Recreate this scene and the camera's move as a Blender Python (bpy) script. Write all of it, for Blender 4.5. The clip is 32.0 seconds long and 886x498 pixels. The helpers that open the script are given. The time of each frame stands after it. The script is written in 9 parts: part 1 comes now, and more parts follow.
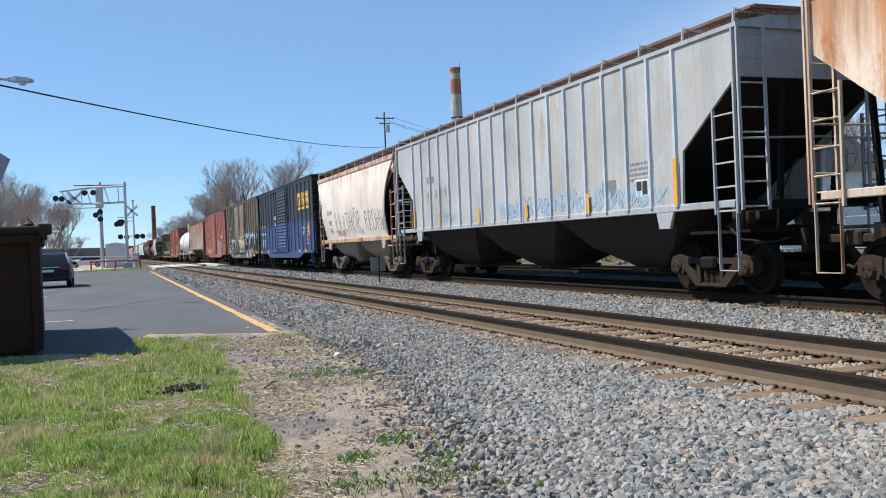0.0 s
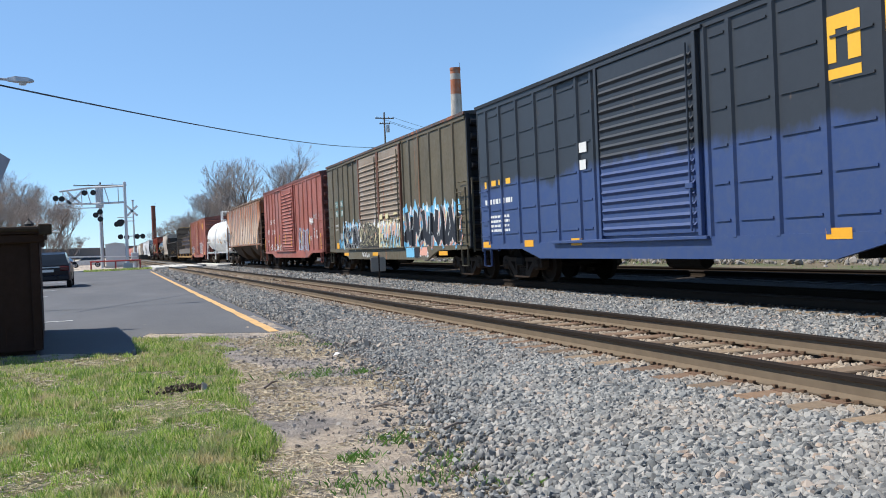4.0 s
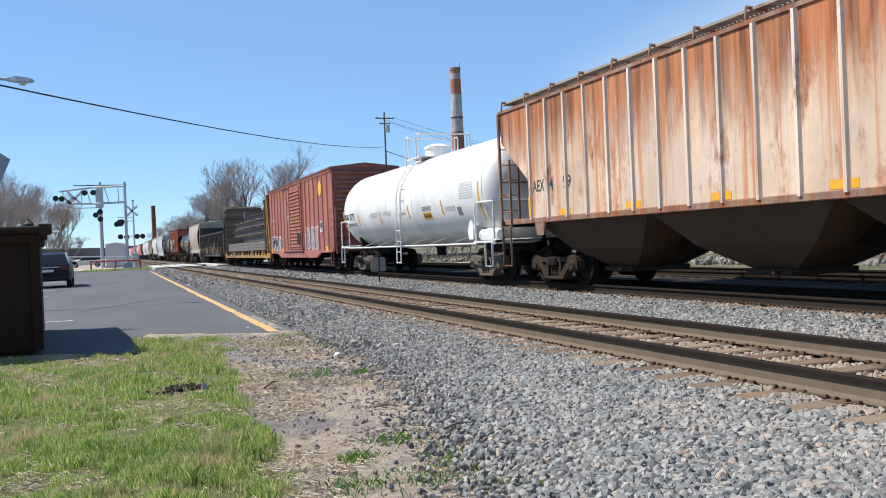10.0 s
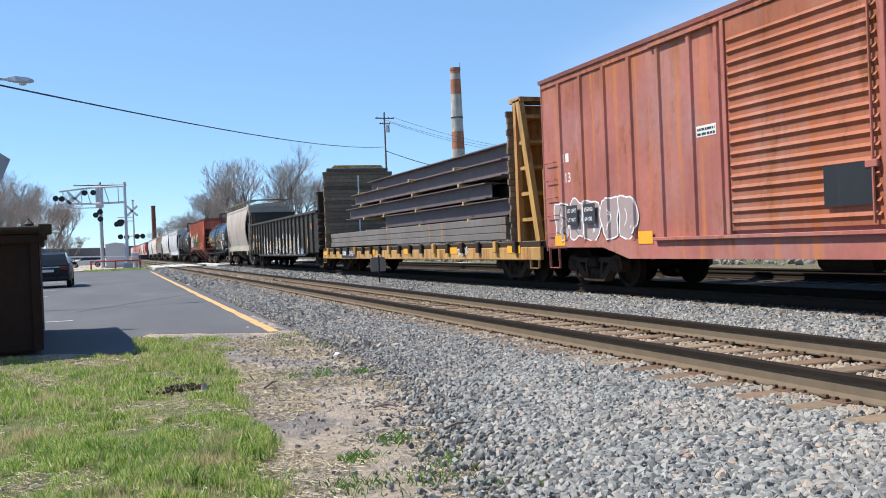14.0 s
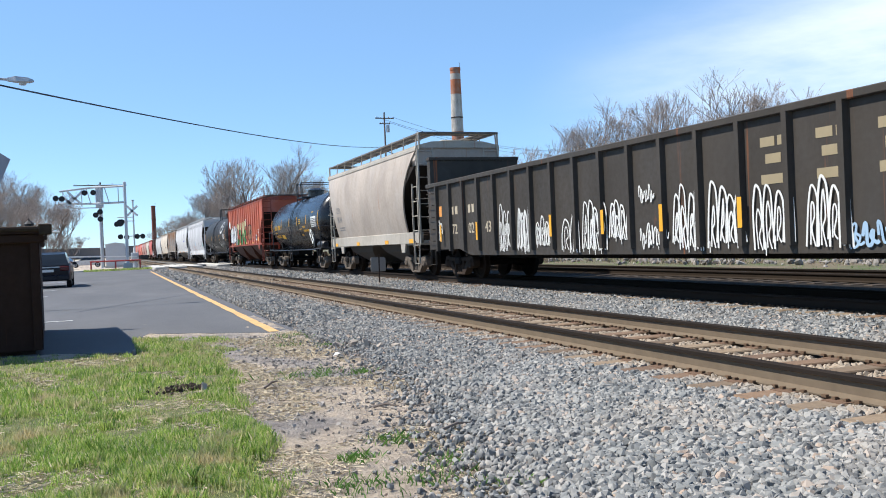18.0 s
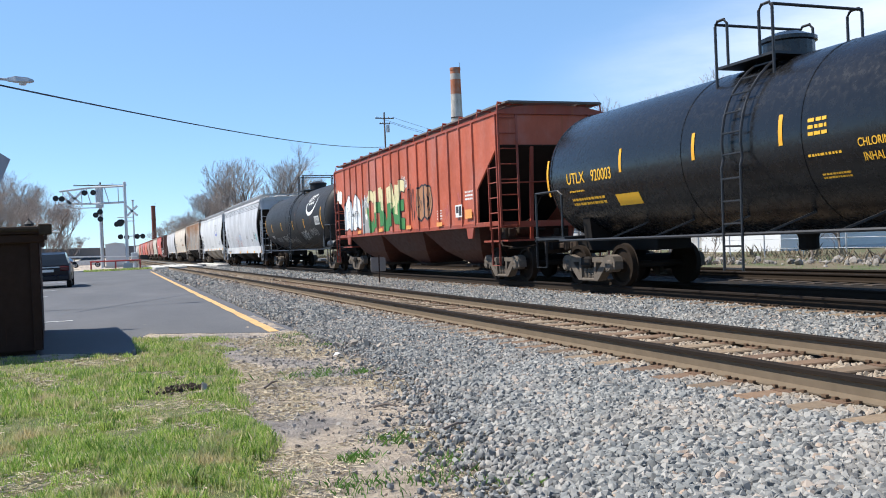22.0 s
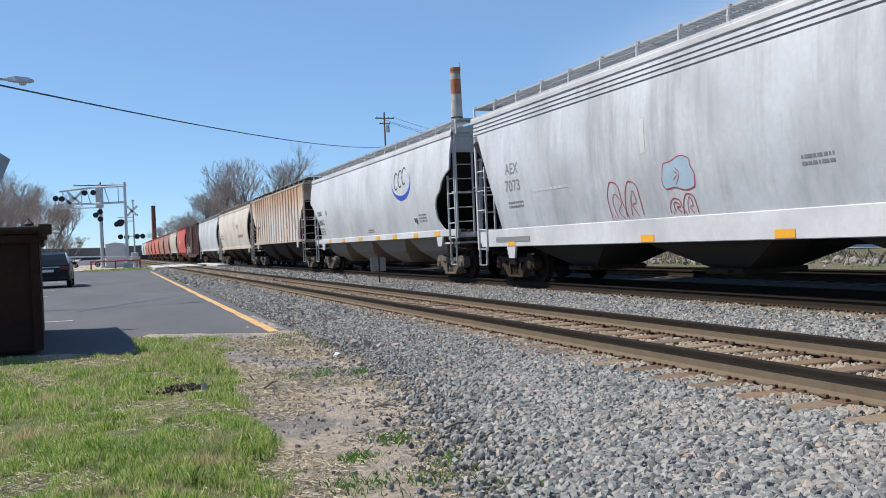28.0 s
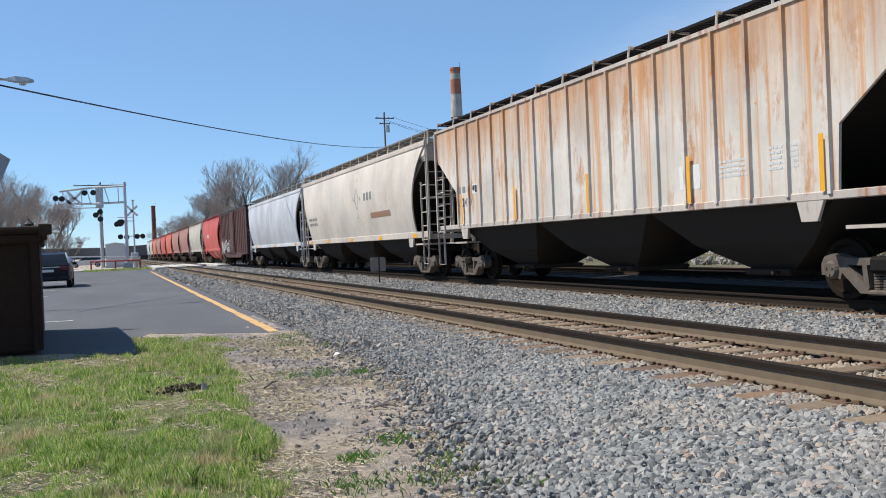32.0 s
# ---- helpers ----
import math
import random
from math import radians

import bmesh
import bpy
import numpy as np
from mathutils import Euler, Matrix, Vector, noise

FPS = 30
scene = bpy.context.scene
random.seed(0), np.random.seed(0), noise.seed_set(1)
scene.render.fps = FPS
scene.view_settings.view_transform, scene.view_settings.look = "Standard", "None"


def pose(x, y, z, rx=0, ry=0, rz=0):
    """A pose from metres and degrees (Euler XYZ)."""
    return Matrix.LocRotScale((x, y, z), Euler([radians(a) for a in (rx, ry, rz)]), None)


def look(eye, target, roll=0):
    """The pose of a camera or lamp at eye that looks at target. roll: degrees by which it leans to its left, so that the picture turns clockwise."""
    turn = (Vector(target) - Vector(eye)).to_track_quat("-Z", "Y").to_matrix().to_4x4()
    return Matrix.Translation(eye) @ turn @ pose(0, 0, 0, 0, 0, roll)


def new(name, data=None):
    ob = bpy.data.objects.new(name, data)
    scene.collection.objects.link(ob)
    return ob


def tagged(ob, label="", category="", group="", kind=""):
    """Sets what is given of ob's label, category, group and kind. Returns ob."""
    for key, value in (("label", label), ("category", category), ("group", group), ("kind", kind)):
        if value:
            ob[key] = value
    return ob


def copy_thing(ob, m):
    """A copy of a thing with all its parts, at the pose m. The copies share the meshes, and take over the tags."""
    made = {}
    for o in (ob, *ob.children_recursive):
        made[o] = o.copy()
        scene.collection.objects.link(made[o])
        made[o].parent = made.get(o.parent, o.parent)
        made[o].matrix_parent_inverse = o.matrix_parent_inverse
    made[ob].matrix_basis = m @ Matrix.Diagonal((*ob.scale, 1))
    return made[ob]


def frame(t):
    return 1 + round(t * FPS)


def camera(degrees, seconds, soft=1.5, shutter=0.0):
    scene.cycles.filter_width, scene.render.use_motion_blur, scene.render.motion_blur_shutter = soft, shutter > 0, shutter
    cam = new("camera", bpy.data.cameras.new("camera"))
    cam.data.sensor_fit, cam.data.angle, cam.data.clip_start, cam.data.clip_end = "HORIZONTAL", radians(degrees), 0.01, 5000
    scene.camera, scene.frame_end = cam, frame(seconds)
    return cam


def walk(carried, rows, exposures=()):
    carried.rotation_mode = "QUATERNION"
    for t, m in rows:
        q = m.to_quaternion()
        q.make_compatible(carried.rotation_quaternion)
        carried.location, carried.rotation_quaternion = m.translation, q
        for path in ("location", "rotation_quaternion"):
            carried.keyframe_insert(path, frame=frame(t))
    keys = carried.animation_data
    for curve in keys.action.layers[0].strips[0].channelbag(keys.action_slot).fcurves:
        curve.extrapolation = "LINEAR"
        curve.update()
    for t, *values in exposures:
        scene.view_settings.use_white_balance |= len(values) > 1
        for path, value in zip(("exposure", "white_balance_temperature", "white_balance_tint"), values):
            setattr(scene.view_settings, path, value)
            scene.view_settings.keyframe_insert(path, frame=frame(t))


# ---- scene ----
# ---- camera: stands still on a tripod beside the line ----
EYE = (0.0, 0.0, 1.037)
cam = camera(53.17, 32.0, soft=1.0, shutter=0.0)
AIM = look(EYE, (EYE[0] + 0.35438, EYE[1] + 0.93508, EYE[2] - 0.00684), -2.39)
walk(cam, [(0.0, AIM), (32.0, AIM)], exposures=[(0.0, 0.27), (3.0, 0.28), (5.5, 0.48), (8.0, 0.46), (10.5, 0.3), (11.4, 0.17), (12.1, 0.1), (13.0, 0.38), (13.8, 0.48), (16.5, 0.54), (24.0, 0.52), (25.0, 0.48), (27.5, 0.2), (32.0, 0.2)])

# ---- world and sun ----
SUN_DIR = Vector((-1.1, 0.55, 1.67)).normalized()
world = bpy.data.worlds.new("sky_world")
scene.world = world
world.use_nodes = True
wn, wl = world.node_tree.nodes, world.node_tree.links
sky = wn.new("ShaderNodeTexSky")
sky.sky_type = "NISHITA"
sky.sun_disc = False
sky.sun_elevation = math.asin(SUN_DIR.z)
sky.sun_rotation = math.atan2(SUN_DIR.x, SUN_DIR.y)
sky.air_density, sky.dust_density, sky.ozone_density = 0.75, 0.0, 3.2
sky.altitude = 300
# clear spring blue
tint = wn.new("ShaderNodeMix")
tint.data_type, tint.blend_type = "RGBA", "MULTIPLY"
tint.inputs[0].default_value = 1.0
tint.inputs[7].default_value = (0.9, 1.035, 1.09, 1)
wl.new(sky.outputs[0], tint.inputs[6])
even = wn.new("ShaderNodeMix")
even.data_type = "RGBA"
even.inputs[7].default_value = (1.86, 3.38, 5.75, 1)
wl.new(tint.outputs[2], even.inputs[6])
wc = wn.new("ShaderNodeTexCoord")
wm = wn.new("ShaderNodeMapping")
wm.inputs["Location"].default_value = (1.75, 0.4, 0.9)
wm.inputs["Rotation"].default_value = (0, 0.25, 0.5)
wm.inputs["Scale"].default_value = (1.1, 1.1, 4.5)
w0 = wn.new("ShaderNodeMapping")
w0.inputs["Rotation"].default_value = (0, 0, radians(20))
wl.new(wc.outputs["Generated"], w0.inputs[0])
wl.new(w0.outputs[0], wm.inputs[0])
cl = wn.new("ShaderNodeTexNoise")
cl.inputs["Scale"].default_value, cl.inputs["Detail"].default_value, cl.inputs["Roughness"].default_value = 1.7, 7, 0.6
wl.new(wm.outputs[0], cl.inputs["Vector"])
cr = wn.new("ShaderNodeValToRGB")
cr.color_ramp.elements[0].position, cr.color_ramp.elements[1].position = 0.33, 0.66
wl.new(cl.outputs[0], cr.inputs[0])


def sky_ramp(axis, lo, hi):
    """Smooth rise of the view direction's share along an axis."""
    dot = wn.new("ShaderNodeVectorMath")
    dot.operation = "DOT_PRODUCT"
    dot.inputs[1].default_value = axis
    wl.new(wc.outputs["Generated"], dot.inputs[0])
    mr = wn.new("ShaderNodeMapRange")
    mr.interpolation_type = "SMOOTHSTEP"
    mr.inputs[1].default_value, mr.inputs[2].default_value = lo, hi
    wl.new(dot.outputs["Value"], mr.inputs[0])
    return mr.outputs[0]


def sky_times(a, b):
    m_ = wn.new("ShaderNodeMath")
    m_.operation = "MULTIPLY"
    wl.new(a, m_.inputs[0])
    if isinstance(b, float):
        m_.inputs[1].default_value = b
    else:
        wl.new(b, m_.inputs[1])
    return m_.outputs[0]


# pale near the horizon, deeper blue towards the zenith
wl.new(sky_times(sky_ramp((0, 0, -1), -0.75, -0.3), 0.45), even.inputs[0])
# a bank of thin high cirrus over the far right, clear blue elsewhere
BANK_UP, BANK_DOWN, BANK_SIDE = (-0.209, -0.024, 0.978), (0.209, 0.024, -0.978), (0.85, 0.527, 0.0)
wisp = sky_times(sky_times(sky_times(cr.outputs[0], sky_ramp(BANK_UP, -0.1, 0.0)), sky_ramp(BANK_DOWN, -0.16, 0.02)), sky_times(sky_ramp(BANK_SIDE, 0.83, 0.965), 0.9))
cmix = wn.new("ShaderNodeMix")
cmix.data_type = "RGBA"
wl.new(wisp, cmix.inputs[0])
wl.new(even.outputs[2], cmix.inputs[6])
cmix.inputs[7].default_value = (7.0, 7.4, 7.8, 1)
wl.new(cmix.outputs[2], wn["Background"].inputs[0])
wn["Background"].inputs[1].default_value = 0.125
sun_data = bpy.data.lights.new("sun", "SUN")
sun_data.energy, sun_data.angle, sun_data.color = 5.0, radians(0.53), (1.0, 0.95, 0.87)
sun = new("sun", sun_data)
sun.matrix_world = look((0, 0, 60), Vector((0, 0, 60)) - SUN_DIR)

TRACK_NEAR, TRACK_MAIN, TRACK_FAR = 5.56, 10.58, 15.7
SPEED = 8.786
GROUND_Z = -0.24


# ---- materials ----
def nodes_of(name):
    m = bpy.data.materials.new(name)
    m.use_nodes = True
    nt = m.node_tree
    return m, nt, nt.nodes, nt.links, nt.nodes["Principled BSDF"]


def tex_coord(nt, scale=(1, 1, 1), kind="Object"):
    tc = nt.nodes.new("ShaderNodeTexCoord")
    mp = nt.nodes.new("ShaderNodeMapping")
    mp.inputs["Scale"].default_value = scale
    nt.links.new(tc.outputs[kind], mp.inputs[0])
    return mp.outputs[0]


def noise_tex(nt, vec, scale, detail=4, rough=0.6):
    n = nt.nodes.new("ShaderNodeTexNoise")
    n.inputs["Scale"].default_value, n.inputs["Detail"].default_value, n.inputs["Roughness"].default_value = scale, detail, rough
    if vec is not None:
        nt.links.new(vec, n.inputs["Vector"])
    return n.outputs[0]


def ramp(nt, fac, stops):
    r = nt.nodes.new("ShaderNodeValToRGB")
    e = r.color_ramp.elements
    while len(e) < len(stops):
        e.new(0.5)
    for el, (p, c) in zip(e, stops):
        el.position = p
        el.color = (*c, 1) if len(c) == 3 else c
    nt.links.new(fac, r.inputs[0])
    return r.outputs[0]


def mix(nt, fac, a, b):
    m = nt.nodes.new("ShaderNodeMix")
    m.data_type = "RGBA"
    for sock, val in ((m.inputs[0], fac), (m.inputs[6], a), (m.inputs[7], b)):
        if hasattr(val, "is_output"):
            nt.links.new(val, sock)
        elif isinstance(val, (int, float)):
            sock.default_value = val
        else:
            sock.default_value = (*val, 1)
    return m.outputs[2]


def bump(nt, height, bsdf, strength=0.3, dist=0.01):
    b = nt.nodes.new("ShaderNodeBump")
    b.inputs["Strength"].default_value, b.inputs["Distance"].default_value = strength, dist
    nt.links.new(height, b.inputs["Height"])
    nt.links.new(b.outputs[0], bsdf.inputs["Normal"])


def shade(f, k):
    return tuple(min(1, c * k) for c in f)


RUST = (0.30, 0.095, 0.03)
RUST_DARK = (0.085, 0.032, 0.017)


def paint(name, base, rust=0.15, dirt=0.35, rough=0.5, streak=7.0, grime=(0.07, 0.06, 0.05), rustcol=RUST, rustdark=RUST_DARK, high=None):
    """Weathered railway paint: blotches, vertical rain streaks, rust patches and a film of dirt."""
    m, nt, n, l, b = nodes_of(name)
    b.inputs["Specular IOR Level"].default_value = 0.5 if rough < 0.5 else 0.25
    fine = noise_tex(nt, tex_coord(nt), 9.0, 6, 0.65)
    broad = noise_tex(nt, tex_coord(nt), 0.55, 3)
    run = noise_tex(nt, tex_coord(nt, (streak, streak, 0.22)), 1.0, 5, 0.65)
    c = mix(nt, ramp(nt, broad, [(0.36, (0, 0, 0)), (0.64, (1, 1, 1))]), shade(base, 0.84), shade(base, 1.12))
    fade = noise_tex(nt, tex_coord(nt, (0.7, 0.7, 0.45)), 1.1, 5, 0.62)
    grey = sum(base) / 3
    c = mix(nt, ramp(nt, fade, [(0.48, (0, 0, 0)), (0.66, (0.65, 0.65, 0.65))]), c, tuple(0.72 * v + 0.28 * grey + 0.06 * min(1, grey / 0.2) for v in base))
    soot = noise_tex(nt, tex_coord(nt, (2.6, 2.6, 0.35)), 0.8, 6, 0.66)
    c = mix(nt, ramp(nt, soot, [(0.5, (0, 0, 0)), (0.72, (0.55 * min(1, dirt * 2),) * 3)]), c, shade(base, 0.5))
    c = mix(nt, ramp(nt, fine, [(0.35, (0, 0, 0)), (0.8, (0.45, 0.45, 0.45))]), c, shade(base, 0.75))
    top = 0.62 - dirt * 0.22
    c = mix(nt, ramp(nt, run, [(top, (0, 0, 0)), (min(0.97, top + 0.3), (dirt, dirt, dirt))]), c, grime)
    if rust > 0:
        spot = noise_tex(nt, tex_coord(nt, (1.6, 1.6, 0.5)), 1.3, 8, 0.72)
        a = 0.72 - rust * 0.36
        mask = ramp(nt, spot, [(a, (0, 0, 0)), (a + 0.07 + rust * 0.1, (0.9, 0.9, 0.9))])
        c = mix(nt, mask, c, mix(nt, fine, rustcol, rustdark))
        fleck = noise_tex(nt, tex_coord(nt, (1, 1, 0.7)), 4.5, 7, 0.75)
        a = 0.76 - rust * 0.2
        c = mix(nt, ramp(nt, fleck, [(a, (0, 0, 0)), (a + 0.05, (0.85, 0.85, 0.85))]), c, shade(rustcol, 0.9))
        run2 = noise_tex(nt, tex_coord(nt, (5.5, 5.5, 0.12)), 1.0, 4, 0.6)
        a = 0.69 - rust * 0.27
        c = mix(nt, ramp(nt, run2, [(a, (0, 0, 0)), (a + 0.1, (0.75, 0.75, 0.75))]), c, shade(rustcol, 1.1))
    if high:
        sep = nt.nodes.new("ShaderNodeSeparateXYZ")
        l.new(tex_coord(nt), sep.inputs[0])
        wave = nt.nodes.new("ShaderNodeMath")
        wave.operation = "MULTIPLY_ADD"
        l.new(noise_tex(nt, tex_coord(nt, (2.2, 2.2, 0.25)), 1.2, 6, 0.7), wave.inputs[0])
        wave.inputs[1].default_value = 3.2
        l.new(sep.outputs["Z"], wave.inputs[2])
        up = nt.nodes.new("ShaderNodeMapRange")
        l.new(wave.outputs[0], up.inputs[0])
        up.inputs[1].default_value, up.inputs[2].default_value = high[0] + 1.6, high[1] + 1.6
        up.inputs[4].default_value = high[2]
        c = mix(nt, up.outputs[0], c, mix(nt, ramp(nt, run, [(0.4, (0, 0, 0)), (0.65, (1, 1, 1))]), rustcol, rustdark))
    l.new(c, b.inputs["Base Color"])
    l.new(ramp(nt, fine, [(0.2, (rough - 0.1,) * 3), (0.9, (min(1, rough + 0.25),) * 3)]), b.inputs["Roughness"])
    bump(nt, noise_tex(nt, tex_coord(nt, (1, 1, 0.6)), 3.0, 5, 0.6), b, 0.12, 0.02)
    return m


def plain(name, base, rough=0.6, metal=0.0, var=0.25, scale=6.0, bumpy=0.1):
    m, nt, n, l, b = nodes_of(name)
    b.inputs["Specular IOR Level"].default_value = 0.12 if rough > 0.7 else 0.5
    f1 = noise_tex(nt, tex_coord(nt), scale, 6, 0.65)
    l.new(mix(nt, f1, shade(base, 1 - var), shade(base, 1 + var)), b.inputs["Base Color"])
    l.new(ramp(nt, f1, [(0.2, (max(0.02, rough - 0.1),) * 3), (0.8, (min(1, rough + 0.12),) * 3)]), b.inputs["Roughness"])
    b.inputs["Metallic"].default_value = metal
    if bumpy:
        bump(nt, f1, b, bumpy, 0.01)
    return m


M = {}
M["steel_dark"] = plain("underframe steel", (0.014, 0.012, 0.011), 0.75, 0.0, 0.4, 5, 0.2)
# slope sheets: shade of the recessed ends put into the grimy colour
M["slope"] = plain("grimy slope sheet with painted shade", (0.024, 0.02, 0.018), 0.9, 0.0, 0.4, 3, 0.1)
M["cast"] = plain("cast steel dusty", (0.125, 0.104, 0.085), 0.85, 0.0, 0.6, 7, 0.5)
M["cast_dark"] = plain("cast steel dark", (0.045, 0.032, 0.024), 0.85, 0.0, 0.6, 7, 0.5)
M["wheel"] = plain("wheel steel", (0.02, 0.014, 0.01), 0.8, 0.0, 0.4, 6, 0.15)
M["yellow"] = plain("reflector yellow", (0.75, 0.36, 0.02), 0.5, 0, 0.15, 8, 0)
M["white_paint"] = plain("white paint", (0.72, 0.71, 0.68), 0.5, 0, 0.1, 6, 0.03)
M["black_paint"] = plain("black paint", (0.018, 0.018, 0.02), 0.45, 0, 0.3, 6, 0.05)
M["letter_white"] = plain("lettering white", (0.66, 0.66, 0.63), 0.6, 0, 0.15, 12, 0)
M["letter_black"] = plain("lettering black", (0.03, 0.03, 0.035), 0.6, 0, 0.2, 12, 0)
M["letter_yellow"] = plain("lettering yellow", (0.78, 0.42, 0.03), 0.55, 0, 0.15, 12, 0)
M["letter_grey"] = plain("lettering grey", (0.2, 0.2, 0.2), 0.6, 0, 0.15, 12, 0)
M["letter_pale"] = plain("faint lettering", (0.56, 0.56, 0.55), 0.6, 0, 0.15, 12, 0)
M["letter_worn"] = plain("worn cream lettering", (0.42, 0.36, 0.26), 0.7, 0, 0.35, 14, 0)
M["letter_blue"] = plain("lettering blue", (0.03, 0.08, 0.42), 0.5, 0, 0.1, 12, 0)
for key, col in (("g_blue", (0.17, 0.46, 0.66)), ("g_pink", (0.72, 0.36, 0.27)), ("g_white", (0.74, 0.75, 0.74)), ("g_black", (0.012, 0.012, 0.016)),
                 ("g_green", (0.05, 0.3, 0.07)), ("g_cream", (0.62, 0.54, 0.3)), ("g_silver", (0.3, 0.295, 0.285)), ("g_teal", (0.1, 0.42, 0.42)), ("g_red", (0.4, 0.05, 0.05)), ("g_tealdark", (0.06, 0.16, 0.15)), ("g_tar", (0.045, 0.04, 0.034)), ("g_haze", (0.27, 0.15, 0.16)), ("g_deep", (0.045, 0.19, 0.05)), ("g_rose", (0.5, 0.13, 0.13)), ("g_faint", (0.3, 0.43, 0.56)), ("g_pale", (0.5, 0.62, 0.68)), ("g_orange", (0.7, 0.3, 0.08)), ("g_faded", (0.3, 0.24, 0.14)), ("g_clay", (0.36, 0.17, 0.08)), ("g_paper", (0.5, 0.5, 0.48)), ("g_mist", (0.34, 0.26, 0.245)), ("g_ice", (0.36, 0.47, 0.56))):
    M[key] = plain("spray " + key[2:], col, 0.55, 0, 0.18, 5, 0)

# ballast, soil, asphalt
def ballast_mat():
    m, nt, n, l, b = nodes_of("crushed stone bed")
    v = nt.nodes.new("ShaderNodeTexVoronoi")
    v.inputs["Scale"].default_value = 17
    l.new(tex_coord(nt), v.inputs["Vector"])
    # greys kept dark: shade of the gaps between loose stones is painted in
    grey = ramp(nt, noise_tex(nt, v.outputs["Color"], 3.0, 2), [(0.25, (0.05, 0.049, 0.046)), (0.5, (0.12, 0.115, 0.105)), (0.75, (0.26, 0.245, 0.22))])
    dirt = noise_tex(nt, tex_coord(nt), 0.5, 4)
    l.new(mix(nt, ramp(nt, dirt, [(0.45, (0, 0, 0)), (0.8, (0.4, 0.4, 0.4))]), grey, (0.2, 0.16, 0.12)), b.inputs["Base Color"])
    b.inputs["Roughness"].default_value = 0.9
    inv = ramp(nt, v.outputs["Distance"], [(0.0, (1, 1, 1)), (0.6, (0, 0, 0))])
    bump(nt, inv, b, 1.0, 0.04)
    return m


def stone_mat():
    m, nt, n, l, b = nodes_of("crushed grey stones")
    g = nt.nodes.new("ShaderNodeNewGeometry")
    c = ramp(nt, g.outputs["Random Per Island"], [(0.0, (0.08, 0.085, 0.085)), (0.25, (0.155, 0.163, 0.162)), (0.6, (0.24, 0.245, 0.235)), (0.9, (0.355, 0.34, 0.31)), (1.0, (0.37, 0.27, 0.2))])
    f = noise_tex(nt, tex_coord(nt), 30, 4)
    wide = noise_tex(nt, tex_coord(nt), 0.9, 4, 0.6)
    c = mix(nt, ramp(nt, wide, [(0.5, (0, 0, 0)), (0.7, (0.3, 0.3, 0.3))]), c, (0.36, 0.3, 0.24))
    sep = nt.nodes.new("ShaderNodeSeparateXYZ")
    l.new(tex_coord(nt), sep.inputs[0])
    off = nt.nodes.new("ShaderNodeMath")
    off.operation = "SUBTRACT"
    l.new(sep.outputs["X"], off.inputs[0])
    off.inputs[1].default_value = TRACK_NEAR
    dist = nt.nodes.new("ShaderNodeMath")
    dist.operation = "ABSOLUTE"
    l.new(off.outputs[0], dist.inputs[0])
    dusty = nt.nodes.new("ShaderNodeMapRange")
    l.new(dist.outputs[0], dusty.inputs[0])
    dusty.inputs[1].default_value, dusty.inputs[2].default_value = 1.3, 0.75
    dusty.inputs[4].default_value = 0.75
    c = mix(nt, dusty.outputs[0], c, (0.35, 0.265, 0.175))
    l.new(mix(nt, ramp(nt, f, [(0.4, (0, 0, 0)), (0.9, (0.5, 0.5, 0.5))]), c, (0.24, 0.22, 0.2)), b.inputs["Base Color"])
    b.inputs["Roughness"].default_value = 0.85
    return m


def soil_mat():
    m, nt, n, l, b = nodes_of("packed dirt with straw")
    a = noise_tex(nt, tex_coord(nt, (1.0, 0.6, 1)), 0.95, 5, 0.55)
    f = noise_tex(nt, tex_coord(nt), 32, 6, 0.75)
    mid = noise_tex(nt, tex_coord(nt), 6.0, 6, 0.75)
    packed = mix(nt, ramp(nt, mid, [(0.35, (0, 0, 0)), (0.65, (1, 1, 1))]), (0.225, 0.2, 0.183), (0.4, 0.36, 0.325))
    tan = mix(nt, ramp(nt, mid, [(0.38, (0, 0, 0)), (0.62, (1, 1, 1))]), (0.42, 0.34, 0.26), (0.64, 0.53, 0.41))
    c = mix(nt, ramp(nt, a, [(0.44, (0, 0, 0)), (0.54, (1, 1, 1))]), packed, tan)
    l.new(mix(nt, ramp(nt, f, [(0.45, (0, 0, 0)), (0.78, (0.55, 0.55, 0.55))]), c, (0.12, 0.1, 0.085)), b.inputs["Base Color"])
    b.inputs["Roughness"].default_value = 0.95
    bump(nt, noise_tex(nt, tex_coord(nt), 14.0, 8, 0.8), b, 1.0, 0.06)
    return m


def lawn_mat():
    m, nt, n, l, b = nodes_of("short grass turf")
    a = noise_tex(nt, tex_coord(nt), 1.3, 6, 0.7)
    f = noise_tex(nt, tex_coord(nt), 45, 5, 0.75)
    c = mix(nt, ramp(nt, a, [(0.44, (0, 0, 0)), (0.62, (1, 1, 1))]), (0.13, 0.15, 0.045), (0.42, 0.34, 0.21))
    l.new(mix(nt, ramp(nt, f, [(0.35, (0, 0, 0)), (0.65, (1, 1, 1))]), c, (0.07, 0.09, 0.025)), b.inputs["Base Color"])
    b.inputs["Roughness"].default_value = 0.95
    bump(nt, f, b, 0.8, 0.03)
    return m


